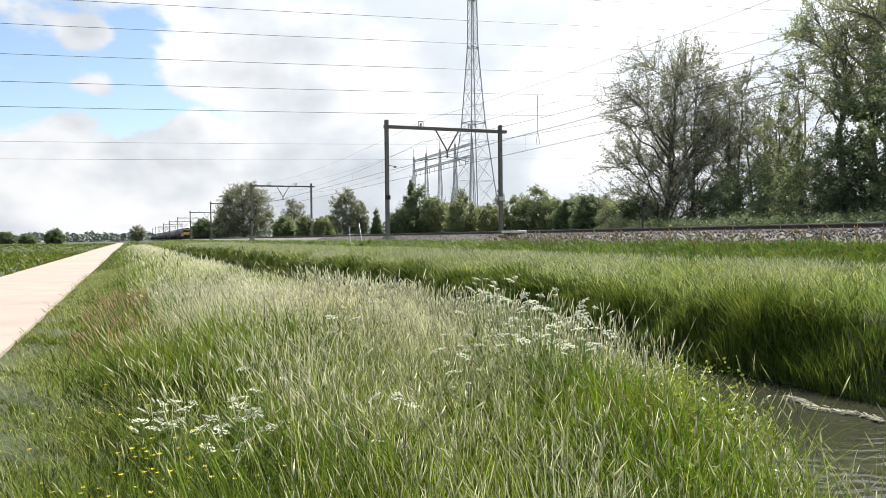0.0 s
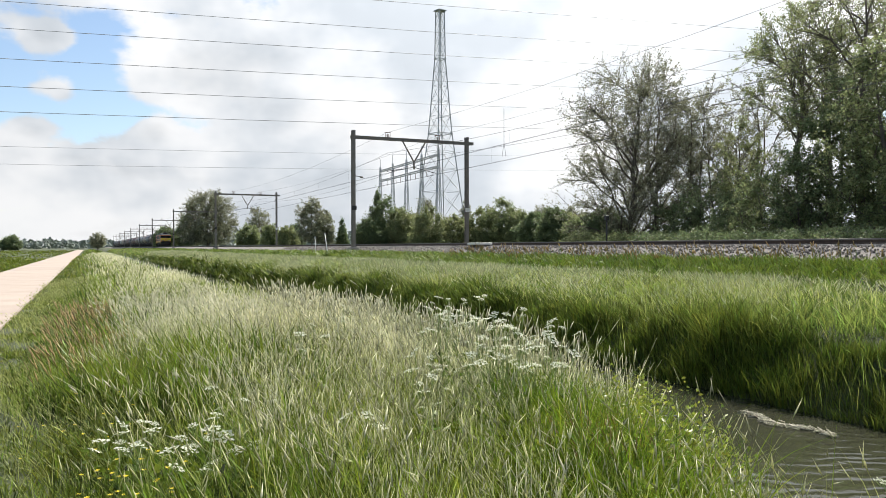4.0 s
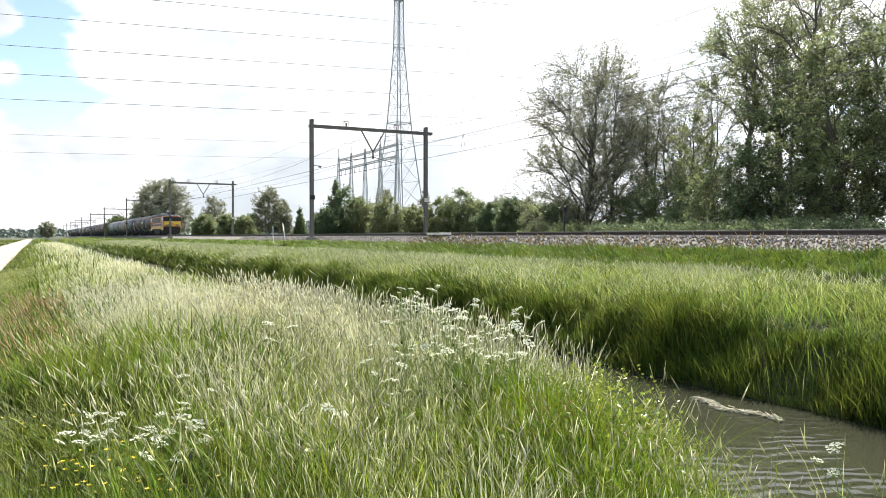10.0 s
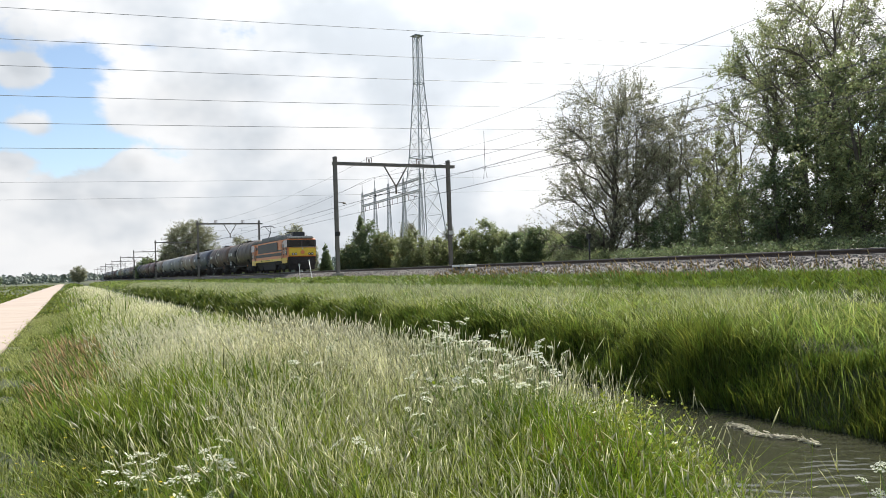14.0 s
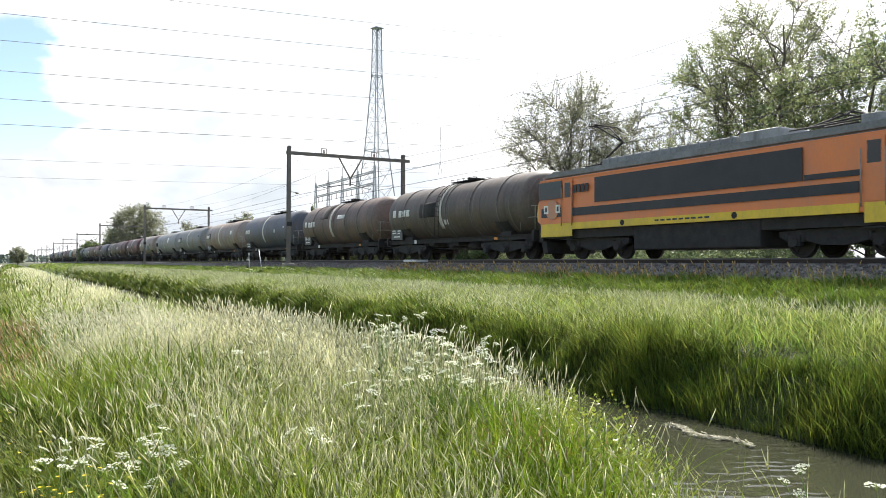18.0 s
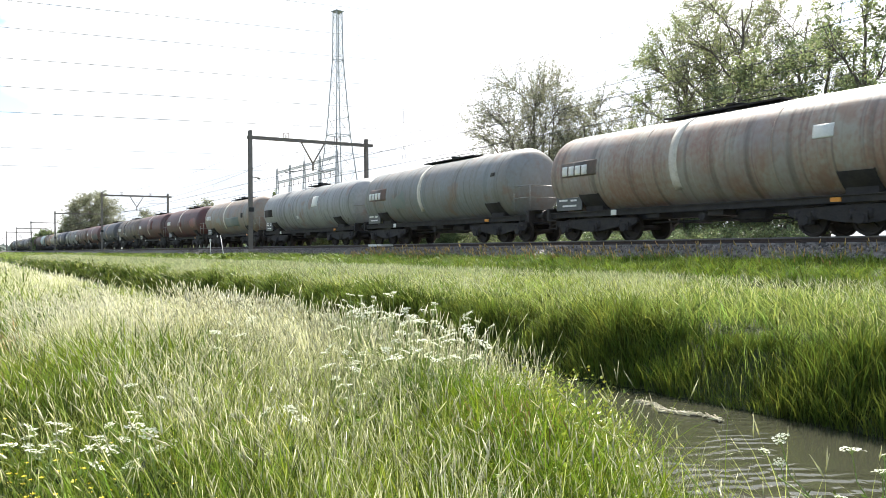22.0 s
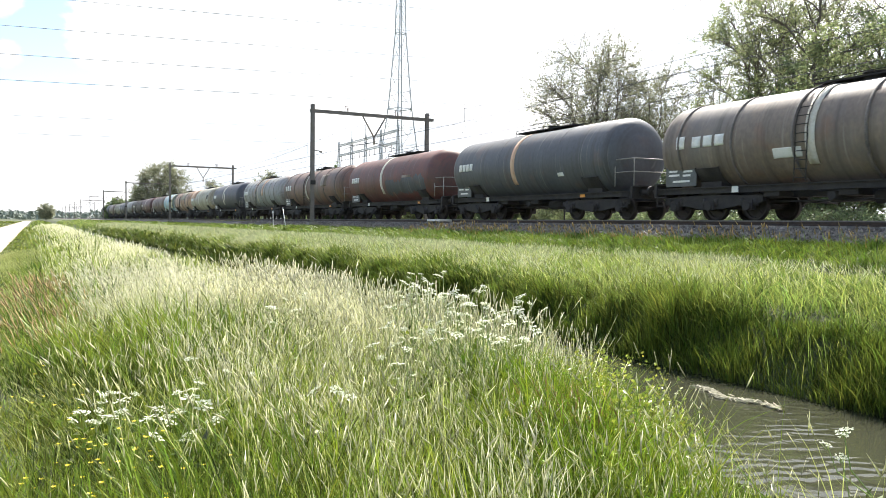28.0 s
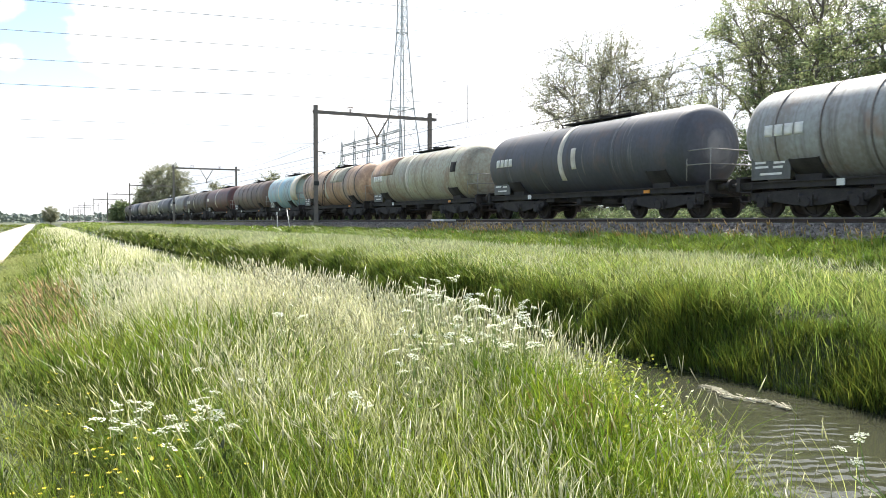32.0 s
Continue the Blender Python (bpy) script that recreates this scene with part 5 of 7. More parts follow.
def build_herb_stand():
    """Leafy yellow-green herbs in stands on the near bank: each stem carries small leaves up to its top."""
    rng = np.random.default_rng(83)
    C, S = [], []
    tips = []
    for cx, cy, sx, sy, n, h0, h1 in ((4.35, 5.75, 0.22, 0.30, 60, 0.5, 0.85), (4.0, 5.0, 0.25, 0.25, 50, 0.4, 0.7), (3.3, 4.6, 0.3, 0.3, 36, 0.4, 0.65), (4.75, 6.4, 0.15, 0.25, 30, 0.55, 0.9)):
        for _ in range(n):
            x, y = rng.normal(cx, sx), rng.normal(cy, sy)
            h = rng.uniform(h0, h1)
            lean_ = rng.normal(0, 0.08, 2)
            tips.append((x, y, h))
            for k in range(26):
                u = 0.2 + 0.8 * (k + rng.random()) / 26
                a = k * 2.4
                out = 0.055 * (1.15 - u) + 0.012
                C.append((x + lean_[0] * u + out * math.cos(a), y + lean_[1] * u + out * math.sin(a), land(x, y) + h * u))
                S.append(rng.uniform(0.016, 0.03) * (1.25 - 0.5 * u))
    t = np.array(tips)
    blades("herb_stems", t[:, 0], t[:, 1], t[:, 2], np.full(len(t), 0.006), rng, M["stem"], "green stems of leafy herbs on the near bank", lean=(0, 0), wild=0.06, fine=True, sag=0.02)
    tagged(part("leafy_herbs", leaf_cloud(np.array(C), np.array(S), rng, M["herb"], "leafy_herbs"), None), "leafy yellow-green herbs at the edge of the ditch", "herbs", kind="stuff")


build_herb_stand()


def build_waterside():
    rng = np.random.default_rng(31)
    # reed blades along both edges of the water
    for name, n, x0, x1, y0, y1, h0, h1, lean, mat in (("reed_blades", 1500, 4.7, 5.5, 7.6, 30, 0.8, 1.2, (-0.05, 0.0), "straw"), ("reed_stalks", 620, 9.28, 9.7, 2, 34, 0.4, 0.85, (-0.08, 0.0), "bank_blade"), ("reed_clump", 500, 4.9, 5.7, 7.2, 10.5, 0.95, 1.45, (-0.08, 0.0), "bank_head"), ("pale_reeds", 150, 5.0, 5.75, 7.3, 9.4, 1.0, 1.5, (-0.1, 0.0), "spike")):
        x, y = spread(rng, n, x0, x1, y0, y1, 1.3)
        blades(name, x, y, rng.uniform(h0, h1, n), rng.uniform(0.005, 0.011, n) * np.clip(y / 9, 1, 3), rng, M[mat], "upright reed blades at the water's edge", lean=lean, wild=0.11, z=np.maximum(land_many(x, y) - 0.05, WATER_Z - 0.05), curl=0.3, fine=True)
    n = 190
    x, y = spread(rng, n, 3.2, 4.6, 2.8, 12, 1.3)
    tip, tilt = blades("bank_stems", x, y, rng.uniform(0.7, 1.15, n), np.full(n, 0.005), rng, M["straw"], "bent pale grass stems over the water", lean=(-0.35, 0.05), wild=0.22, curl=0.6, fine=True)
    seed_heads("bank_seed_heads", tip, tilt, rng, rng.uniform(0.07, 0.12, n), rng.uniform(0.004, 0.006, n), M["seed"], "pale drooping seed heads over the water")
    # tall pale stems that stand before the ditch, and sedge on its edge
    n = 2600
    x, y = spread(rng, n, 3.3, 4.7, 6.2, 15, 1.2)
    d = sight(x, y)
    tip, tilt = blades("tall_bank_stems", x, y, rng.uniform(0.85, 1.25, n), 0.0011 * d * rng.uniform(0.6, 1.4, n), rng, M["seed"], "tall pale grass stems above the ditch", lean=(-0.06, 0.0), wild=0.15, curl=0.35, fine=True)
    seed_heads("tall_stem_heads", tip, tilt, rng, rng.uniform(0.06, 0.14, n), 0.0009 * d * rng.uniform(0.6, 1.4, n), M["spike"], "pale seed heads above the ditch")
    n = 4200
    x, y = spread(rng, n, 4.5, 5.45, 7.4, 15, 1.2)
    blades("ditch_sedge", x, y, rng.uniform(0.55, 1.0, n), 0.0010 * sight(x, y) * rng.lognormal(0, 0.4, n), rng, M["bank_blade"], "green sedge on the edge of the ditch", lean=(-0.05, 0.0), wild=0.17, curl=0.4, fine=True, z=np.maximum(land_many(x, y) - 0.05, WATER_Z - 0.05))
    # leafy herbs crowding the near bank
    n = 14000
    u = rng.random(n)
    cx, cy = 2.95 + 1.0 * u + rng.normal(0, 0.22, n), 3.7 + 2.9 * u + rng.normal(0, 0.34, n)
    cz = land_many(cx, cy) + rng.random(n) ** 0.7 * (0.42 + 0.2 * np.sin(cx * 7 + cy * 5)) * np.interp(u, [0, 0.25, 1], [0.6, 1, 1.15])
    tagged(part("bank_herbs", leaf_cloud(np.stack((cx, cy, cz), -1), rng.uniform(0.006, 0.017, n), rng, M["sedge"], "bank_herbs"), None), "leafy green herbs on the near bank", "herbs", kind="stuff")
    n = 7000
    u = rng.random(n)
    cx, cy = 2.95 + 1.1 * u + rng.normal(0, 0.24, n), 3.7 + 3.0 * u + rng.normal(0, 0.4, n)
    blades("bank_sedge", cx, cy, rng.uniform(0.35, 0.95, n) * np.interp(u, [0, 0.25, 1], [0.6, 1, 1.1]), rng.uniform(0.004, 0.010, n), rng, M["sedge"], "upright bright green sedge on the near bank", lean=(-0.05, 0.0), wild=0.25, fine=True)
    # raft of dead reed on the water
    raft = bmesh.new()
    for k in range(420):
        u = rng.random()
        if math.sin(u * 23) + math.sin(u * 41 + 1) < rng.uniform(-1.6, 0.6):
            continue
        cx = 8.45 + 0.1 * math.sin(u * 9) + rng.normal(0, 0.03 * (0.5 + math.sin(u * math.pi)))
        cy = 7.4 + 1.5 * u
        a = rng.normal(1.45, 0.6)
        l = rng.uniform(0.03, 0.11)
        d = Vector((math.cos(a), math.sin(a), rng.normal(0, 0.06))) * l
        c = Vector((cx, cy, WATER_Z + rng.uniform(0.004, 0.035)))
        cyl(raft, c - d, c + d, rng.uniform(0.003, 0.008), n=4)
    tagged(part("reed_raft", raft, M["debris"]), "floating raft of dead straw-coloured reed", "reed litter")


build_waterside()


def build_posts():
    st = tagged(new("marker_stake"), "thin white leaning stake in the lineside grass", "stake")
    z0 = land(17.6, 60)
    part("shaft", rods([((0, -0.1, -0.2), (0, 0.85, 2.62 - z0), 0.032)], 8), M["white"], st)
    part("cap", rods([((0, 0.85, 2.62 - z0), (0, 0.88, 2.69 - z0), 0.038)], 8), M["white"], st)
    st.matrix_basis = pose(17.6, 60.0, z0)
    mp = tagged(new("lineside_post"), "slim dark post with a small box beyond the track", "post")
    part("pole", rods([((0, 0, -0.1), (0, 0, 2.0), 0.045)], 8), M["black"], mp)
    part("box", boxed(-0.12, 0.12, -0.1, 0.1, 1.85, 2.15, bevel=0.02), M["black"], mp)
    mp.matrix_basis = pose(29.6, 40.5, land(29.6, 40))
    fence = tagged(new("field_fence"), "distant row of weathered fence posts in the meadow", "fence")
    wood = mesh_of(boxed(-0.07, 0.07, -0.07, 0.07, -0.1, 1.15), "post", M["bark"])
    for k in range(11):
        x, y = -52 + k * 3.6, 300 + k * 2.0
        part("post", wood, None, fence, at=pose(x, y, 0.0))


build_posts()


def build_slab():
    """A flat concrete lid that lies on the ballast shoulder."""
    s = tagged(new("concrete_slab"), "flat pale concrete slab lying on the ballast shoulder", "slab")
    part("lid", boxed(-0.4, 0.4, -0.68, 0.68, 0.1, 0.22, bevel=0.015), M["white"], s)
    for yy in (-0.45, 0.45):
        part("support", boxed(-0.3, 0.3, yy - 0.15, yy + 0.15, -0.12, 0.098), M["ballast"], s)
    s.matrix_basis = pose(20.3, 39.45, 1.62, 0, 0, 4)
    st = tagged(new("marker_stake"), "short pale stake with a small grey plate in lineside grass", "stake")
    z0 = land(17.6, 63.6)
    top = 2.32 - z0
    part("shaft", rods([((0, -0.08, -0.2), (0, 0.12, top), 0.026)], 8), M["white"], st)
    part("plate", boxed(-0.02, 0.02, -0.1, 0.34, top - 0.06, top + 0.14, bevel=0.008), M["galv"], st, "small grey sign plate")
    st.matrix_basis = pose(17.6, 63.6, z0)


build_slab()

# ---- the train ----
SPEED = 16.7                      # metres a second, along the track towards the camera
REAR_AT_17 = 44.7                 # where the locomotive's rear coupling stands at 17 s


def train_shift(t):
    return REAR_AT_17 - SPEED * (t - 17.0)


M["under"] = surface("underframe_grime", (0.022, 0.020, 0.020), (0.046, 0.040, 0.038), 0.85, scale=3, fine=20, bump=0.3)
# darker than most tanks: the rings' shadow is put into their colour
M["ring"] = surface("ring_shade", (0.09, 0.08, 0.075), (0.19, 0.165, 0.15), 0.7, scale=2, fine=14)
M["wheel"] = surface("wheel_steel", (0.028, 0.024, 0.022), (0.05, 0.04, 0.034), 0.8, 0.2, scale=4)
M["plate"] = surface("data_plate", (0.13, 0.135, 0.135), (0.085, 0.085, 0.085), 0.6, scale=5)
M["handrail"] = surface("pale_handrail", (0.34, 0.33, 0.31), (0.2, 0.19, 0.18), 0.6, scale=5)
M["amber"] = surface("amber_reflector", (0.75, 0.30, 0.03), (0.6, 0.22, 0.02), 0.4, scale=5)
M["lettering"] = surface("worn_white_paint", (0.80, 0.79, 0.76), (0.58, 0.56, 0.53), 0.7, scale=6, fine=40, contrast=(0.45, 0.75))
M["band"] = surface("pale_band", (0.66, 0.63, 0.56), (0.42, 0.37, 0.30), 0.6, scale=3, fine=20, contrast=(0.4, 0.75))
M["peach"] = surface("peach_band", (0.62, 0.44, 0.32), (0.5, 0.30, 0.2), 0.6, scale=3, fine=20)
M["orange"] = surface("orange_paint", (0.80, 0.235, 0.065), (0.62, 0.23, 0.11), 0.42, scale=1.2, fine=12, bump=0.05, stretch=(1, 1.6, 0.5), contrast=(0.4, 0.75))
M["yellow_paint"] = surface("yellow_paint", (0.82, 0.56, 0.04), (0.58, 0.40, 0.06), 0.42, scale=1.2, fine=12, bump=0.05, stretch=(1, 1.6, 0.5), contrast=(0.42, 0.75))
M["loco_black"] = surface("locomotive_black", (0.020, 0.022, 0.029), (0.036, 0.037, 0.041), 0.5, scale=1.5, fine=20, bump=0.05)
M["salmon"] = surface("faded_orange", (0.60, 0.26, 0.14), (0.5, 0.27, 0.18), 0.55, scale=2, fine=12, bump=0.05)
M["roof_grey"] = surface("roof_grey", (0.26, 0.275, 0.28), (0.15, 0.155, 0.155), 0.7, scale=1.5, fine=15)
M["silver"] = surface("bare_metal", (0.55, 0.55, 0.54), (0.4, 0.4, 0.4), 0.4, 0.8, scale=3)
M["glass_dark"] = surface("cab_glass", (0.015, 0.018, 0.02), (0.02, 0.022, 0.025), 0.05, scale=2, bump=0)
M["lamp_glass"] = surface("lamp_glass", (0.75, 0.75, 0.72), (0.6, 0.6, 0.58), 0.1, scale=4, bump=0)

WHEEL_R = 0.46


def wheelset_meshes():
    ax = bmesh.new()
    cyl(ax, (-1.0, 0, 0), (1.0, 0, 0), 0.085, n=12)
    wh = bmesh.new()
    prof = [(-0.02, 0.10), (-0.03, 0.16), (0.01, 0.34), (-0.035, 0.38), (-0.035, WHEEL_R + 0.025), (-0.005, WHEEL_R + 0.02), (0.0, WHEEL_R), (0.10, WHEEL_R - 0.005), (0.10, 0.38), (0.05, 0.36), (0.06, 0.14), (0.09, 0.10)]
    rings = []
    for x, r in prof:
        rings.append([wh.verts.new((x, r * math.cos(k * math.tau / 20), r * math.sin(k * math.tau / 20))) for k in range(20)])
    for p, q in zip(rings, rings[1:]):
        for k in range(20):
            wh.faces.new((p[k], p[(k + 1) % 20], q[(k + 1) % 20], q[k]))
    # brake spokes, so that the turning can be seen
    for k in range(3):
        a = k * math.tau / 3
        cyl(wh, (0.075, 0.13 * math.cos(a), 0.13 * math.sin(a)), (0.075, 0.36 * math.cos(a), 0.36 * math.sin(a)), 0.03, n=5)
    return mesh_of(ax, "axle", M["under"]), mesh_of(wh, "wheel", M["wheel"])


AXLE_MESH, WHEEL_MESH = wheelset_meshes()
FLIP = pose(0, 0, 0, 0, 0, 180)


def bogie_meshes(axles, pitch):
    half = (axles - 1) * pitch / 2
    fr = bmesh.new()
    for s in (-1, 1):
        x0, x1 = (-1.12, -0.98) if s < 0 else (0.98, 1.12)
        prism(fr, [(-half - 0.55, 0.62), (-half - 0.3, 0.50), (-half + 0.35, 0.50), (-0.45, 0.36), (0.45, 0.36), (half - 0.35, 0.50), (half + 0.3, 0.50), (half + 0.55, 0.62), (half + 0.55, 0.78), (0.5, 0.84), (-0.5, 0.84), (-half - 0.55, 0.78)], x0, x1)
    box(fr, -1.05, 1.05, -0.28, 0.28, 0.55, 0.86)
    boxm = bmesh.new()
    cyl(boxm, (1.0, 0, 0), (1.26, 0, 0), 0.15, n=12)
    box(boxm, 1.0, 1.2, -0.2, 0.2, -0.12, 0.2)
    for yy in (-0.32, 0.32):
        cyl(boxm, (1.08, yy * 0.8, 0.0), (1.08, yy * 0.8, 0.26), 0.09, n=10)
    return mesh_of(fr, "bogie_frame", M["under"]), mesh_of(boxm, "axle_box", M["under"])


BOGIES = {}
WHEELSETS = {}                    # local place of a wheelset on its bogie -> wheelsets


def add_bogie(thing, y, axles=3, pitch=1.6):
    if (axles, pitch) not in BOGIES:
        BOGIES[axles, pitch] = bogie_meshes(axles, pitch)
    frame_mesh, box_mesh = BOGIES[axles, pitch]
    b = part("bogie", frame_mesh, None, thing, at=pose(0, y, 0))
    for k in range(axles):
        ay = round((k - (axles - 1) / 2) * pitch, 3)
        me = WHEELSET_MESH
        ws = part("wheelset", me, None, b, at=pose(0, ay, WHEEL_R))
        part("axle_box", box_mesh, None, b, at=pose(0, ay, WHEEL_R))
        part("axle_box", box_mesh, None, b, at=pose(0, ay, WHEEL_R, 0, 0, 180))
        WHEELSETS.setdefault(ay, []).append(ws)
    return b


def joined_wheelset():
    bm = bmesh.new()
    bm.from_mesh(AXLE_MESH)
    for m in (pose(0.72, 0, 0), pose(-0.72, 0, 0) @ FLIP):
        tmp = WHEEL_MESH.copy()
        tmp.transform(m)
        bm.from_mesh(tmp)
        bpy.data.meshes.remove(tmp)
    return mesh_of(bm, "wheelset", M["wheel"])


WHEELSET_MESH = joined_wheelset()


def buffer_mesh():
    bm = bmesh.new()
    cyl(bm, (0, 0, 0), (0, 0.34, 0), 0.12, 0.10, n=12)
    cyl(bm, (0, 0.34, 0), (0, 0.52, 0), 0.07, n=10)
    cyl(bm, (0, 0.52, 0), (0, 0.57, 0), 0.23, 0.21, n=18)
    return mesh_of(bm, "buffer", M["under"])


BUFFER = buffer_mesh()


def coupling_mesh():
    bm = bmesh.new()
    box(bm, -0.06, 0.06, -0.1, 0.25, -0.12, 0.12, bevel=0.02)
    cyl(bm, (0.05, 0.2, 0), (0.05, 0.62, -0.12), 0.03)
    cyl(bm, (-0.05, 0.2, 0), (-0.05, 0.62, -0.12), 0.03)
    cyl(bm, (0.25, 0.0, -0.05), (0.28, 0.25, -0.4), 0.025)
    cyl(bm, (0.28, 0.25, -0.4), (0.2, 0.55, -0.3), 0.025)
    return mesh_of(bm, "coupling", M["under"])


COUPLING = coupling_mesh()


def add_ends(thing, half, z=1.05):
    for sy in (-1, 1):
        turn = 0 if sy > 0 else 180
        for sx in (-0.875, 0.875):
            part("buffer", BUFFER, None, thing, at=pose(sx, sy * (half - 0.57), z, 0, 0, turn))
        part("coupling", COUPLING, None, thing, at=pose(0, sy * (half - 0.6), z, 0, 0, turn))


def on_tank(y0, y1, a0, a1, cz, r, n=6):
    """A curved piece that lies on the tank's flank, a0 and a1 in degrees from the top towards the meadow."""
    bm = bmesh.new()
    outer = lathe(bm, [(y0, r - 0.004), (y0, r + 0.012), (y1, r + 0.012), (y1, r - 0.004)], 0, cz, n, radians(-a1), radians(-a0))
    for i in (0, n):
        bm.faces.new([ring[i] for ring in outer])
    return bm


def ragged(y0, y1, a0, a1, cz, r):
    """A patch of sprayed paint with an uneven outline, laid on the flank."""
    rng = np.random.default_rng(int(abs(y0) * 100 + a0))
    bm = bmesh.new()
    n = max(6, int((y1 - y0) / 0.11))
    top, low, rows = 0.0, 0.0, []
    for k in range(n + 1):
        top += rng.normal(0, 2.2) - 0.15 * top
        low += rng.normal(0, 2.6) - 0.15 * low
        ends = 7 * (2 * k / n - 1) ** 6
        s0, s1 = a0 + top + ends, a1 + low - ends
        y = y0 + (y1 - y0) * k / n
        rows.append([bm.verts.new((-(r + 0.006) * math.sin(radians(s0 + (s1 - s0) * i / 8)), y, cz + (r + 0.006) * math.cos(radians(s0 + (s1 - s0) * i / 8)))) for i in range(9)])
    for p, q in zip(rows, rows[1:]):
        for i in range(8):
            bm.faces.new((p[i], p[i + 1], q[i + 1], q[i])).smooth = True
    return bm


def tank_paint(name, color, color2):
    """Weathered tank paint: faded patches, rust blooms and streaks of dirt run down from the lid."""
    m = surface(name, color, color2, 0.55, scale=0.55, fine=7, bump=0.12, bump_size=0.01, stretch=(1, 1.3, 0.8), contrast=(0.40, 0.60))
    nt = m.node_tree
    N, L = nt.nodes.new, nt.links.new
    bsdf = nt.nodes["Principled BSDF"]
    under = bsdf.inputs["Base Color"].links[0].from_socket
    info = N("ShaderNodeObjectInfo")
    co = N("ShaderNodeTexCoord")
    shift = N("ShaderNodeVectorMath")
    shift.operation = "ADD"
    rand = N("ShaderNodeCombineXYZ")
    mul = N("ShaderNodeMath")
    mul.operation = "MULTIPLY"
    mul.inputs[1].default_value = 90.0
    L(info.outputs["Random"], mul.inputs[0])
    L(mul.outputs[0], rand.inputs[1])
    L(co.outputs["Object"], shift.inputs[0])
    L(rand.outputs[0], shift.inputs[1])

    def layer(scale, size, lo, hi, detail=5):
        mp = N("ShaderNodeMapping")
        mp.inputs["Scale"].default_value = scale
        L(shift.outputs[0], mp.inputs[0])
        n = N("ShaderNodeTexNoise")
        n.inputs["Scale"].default_value, n.inputs["Detail"].default_value = size, detail
        L(mp.outputs[0], n.inputs["Vector"])
        mr = N("ShaderNodeMapRange")
        mr.inputs["From Min"].default_value, mr.inputs["From Max"].default_value = lo, hi
        L(n.outputs["Fac"], mr.inputs["Value"])
        return mr.outputs[0]

    def blend(fac, amount, base, over):
        k = N("ShaderNodeMath")
        k.operation = "MULTIPLY"
        k.inputs[1].default_value = amount
        L(fac, k.inputs[0])
        mx = N("ShaderNodeMix")
        mx.data_type = "RGBA"
        L(k.outputs[0], mx.inputs[0])
        L(base, mx.inputs[6])
        mx.inputs[7].default_value = (*over, 1)
        return mx.outputs[2]

    grey = sum(color) / 3
    c = blend(layer((1, 1.2, 0.9), 0.45, 0.50, 0.62), 0.45, under, (grey * 0.85, grey * 0.82, grey * 0.84))
    c = blend(layer((1, 1, 1), 1.1, 0.57, 0.70), 0.6 if grey > 0.12 else 0.3, c, (0.16 + grey * 0.3, 0.085 + grey * 0.2, 0.055 + grey * 0.15))
    c = blend(layer((0.3, 5.0, 0.12), 1.0, 0.52, 0.70), 0.55, c, (0.05, 0.043, 0.038))
    c = blend(layer((0.4, 7.0, 0.2), 1.3, 0.62, 0.74), 0.35, c, (0.42, 0.40, 0.37))
    L(c, bsdf.inputs["Base Color"])
    return m


PAINTS = {
    "brown": ("brown_grey_tank", (0.138, 0.101, 0.081), (0.081, 0.065, 0.053), "dirty brown"),
    "rust_brown": ("reddish_brown_tank", (0.196, 0.128, 0.104), (0.114, 0.084, 0.071), "reddish brown"),
    "rust_red": ("rust_red_tank", (0.220, 0.126, 0.100), (0.154, 0.100, 0.083), "rusty red-brown"),
    "slate_blue": ("slate_blue_tank", (0.101, 0.113, 0.147), (0.072, 0.081, 0.101), "dark blue-grey"),
    "beige": ("beige_green_tank", (0.33, 0.305, 0.255), (0.285, 0.18, 0.14), "rust-stained beige"),
    "grey": ("grey_green_tank", (0.231, 0.248, 0.252), (0.210, 0.197, 0.181), "pale grey-green"),
    "silver": ("silver_grey_tank", (0.333, 0.341, 0.345), (0.263, 0.268, 0.263), "silver-grey"),
    "tan": ("tan_tank", (0.262, 0.255, 0.225), (0.275, 0.19, 0.14), "faded tan"),
    "dark_red": ("dark_red_tank", (0.135, 0.044, 0.041), (0.091, 0.049, 0.049), "dark wine-red"),
    "red_brown": ("red_brown_tank", (0.170, 0.059, 0.048), (0.113, 0.053, 0.052), "red-brown"),
    "bright_red": ("fresh_red_tank", (0.275, 0.063, 0.053), (0.176, 0.056, 0.050), "red"),
    "khaki": ("khaki_brown_tank", (0.230, 0.181, 0.140), (0.157, 0.121, 0.103), "dusty khaki-brown"),
    "slate": ("slate_tank", (0.099, 0.104, 0.122), (0.073, 0.076, 0.089), "dark slate-grey"),
    "pale_ring": ("pale_green_grey_tank", (0.348, 0.364, 0.368), (0.241, 0.226, 0.208), "pale grey rust-streaked"),
    "blue_black": ("blue_black_tank", (0.083, 0.086, 0.109), (0.059, 0.064, 0.080), "blue-black"),
    "olive": ("olive_beige_tank", (0.469, 0.475, 0.370), (0.329, 0.274, 0.203), "faded olive-beige"),
    "rust": ("rust_beige_tank", (0.562, 0.386, 0.261), (0.343, 0.203, 0.133), "rusty beige"),
    "sky": ("sky_blue_tank", (0.387, 0.570, 0.570), (0.297, 0.465, 0.570), "faded sky-blue"),
}
for key, (n_, c1, c2, _) in PAINTS.items():
    M[key] = tank_paint(n_, c1, c2)
M["graffiti_blue"] = surface("blue_overspray", (0.24, 0.26, 0.26), (0.29, 0.275, 0.245), 0.6, scale=1.2, fine=9)
M["graffiti"] = surface("green_overspray", (0.16, 0.20, 0.195), (0.23, 0.24, 0.215), 0.6, scale=2, fine=14)
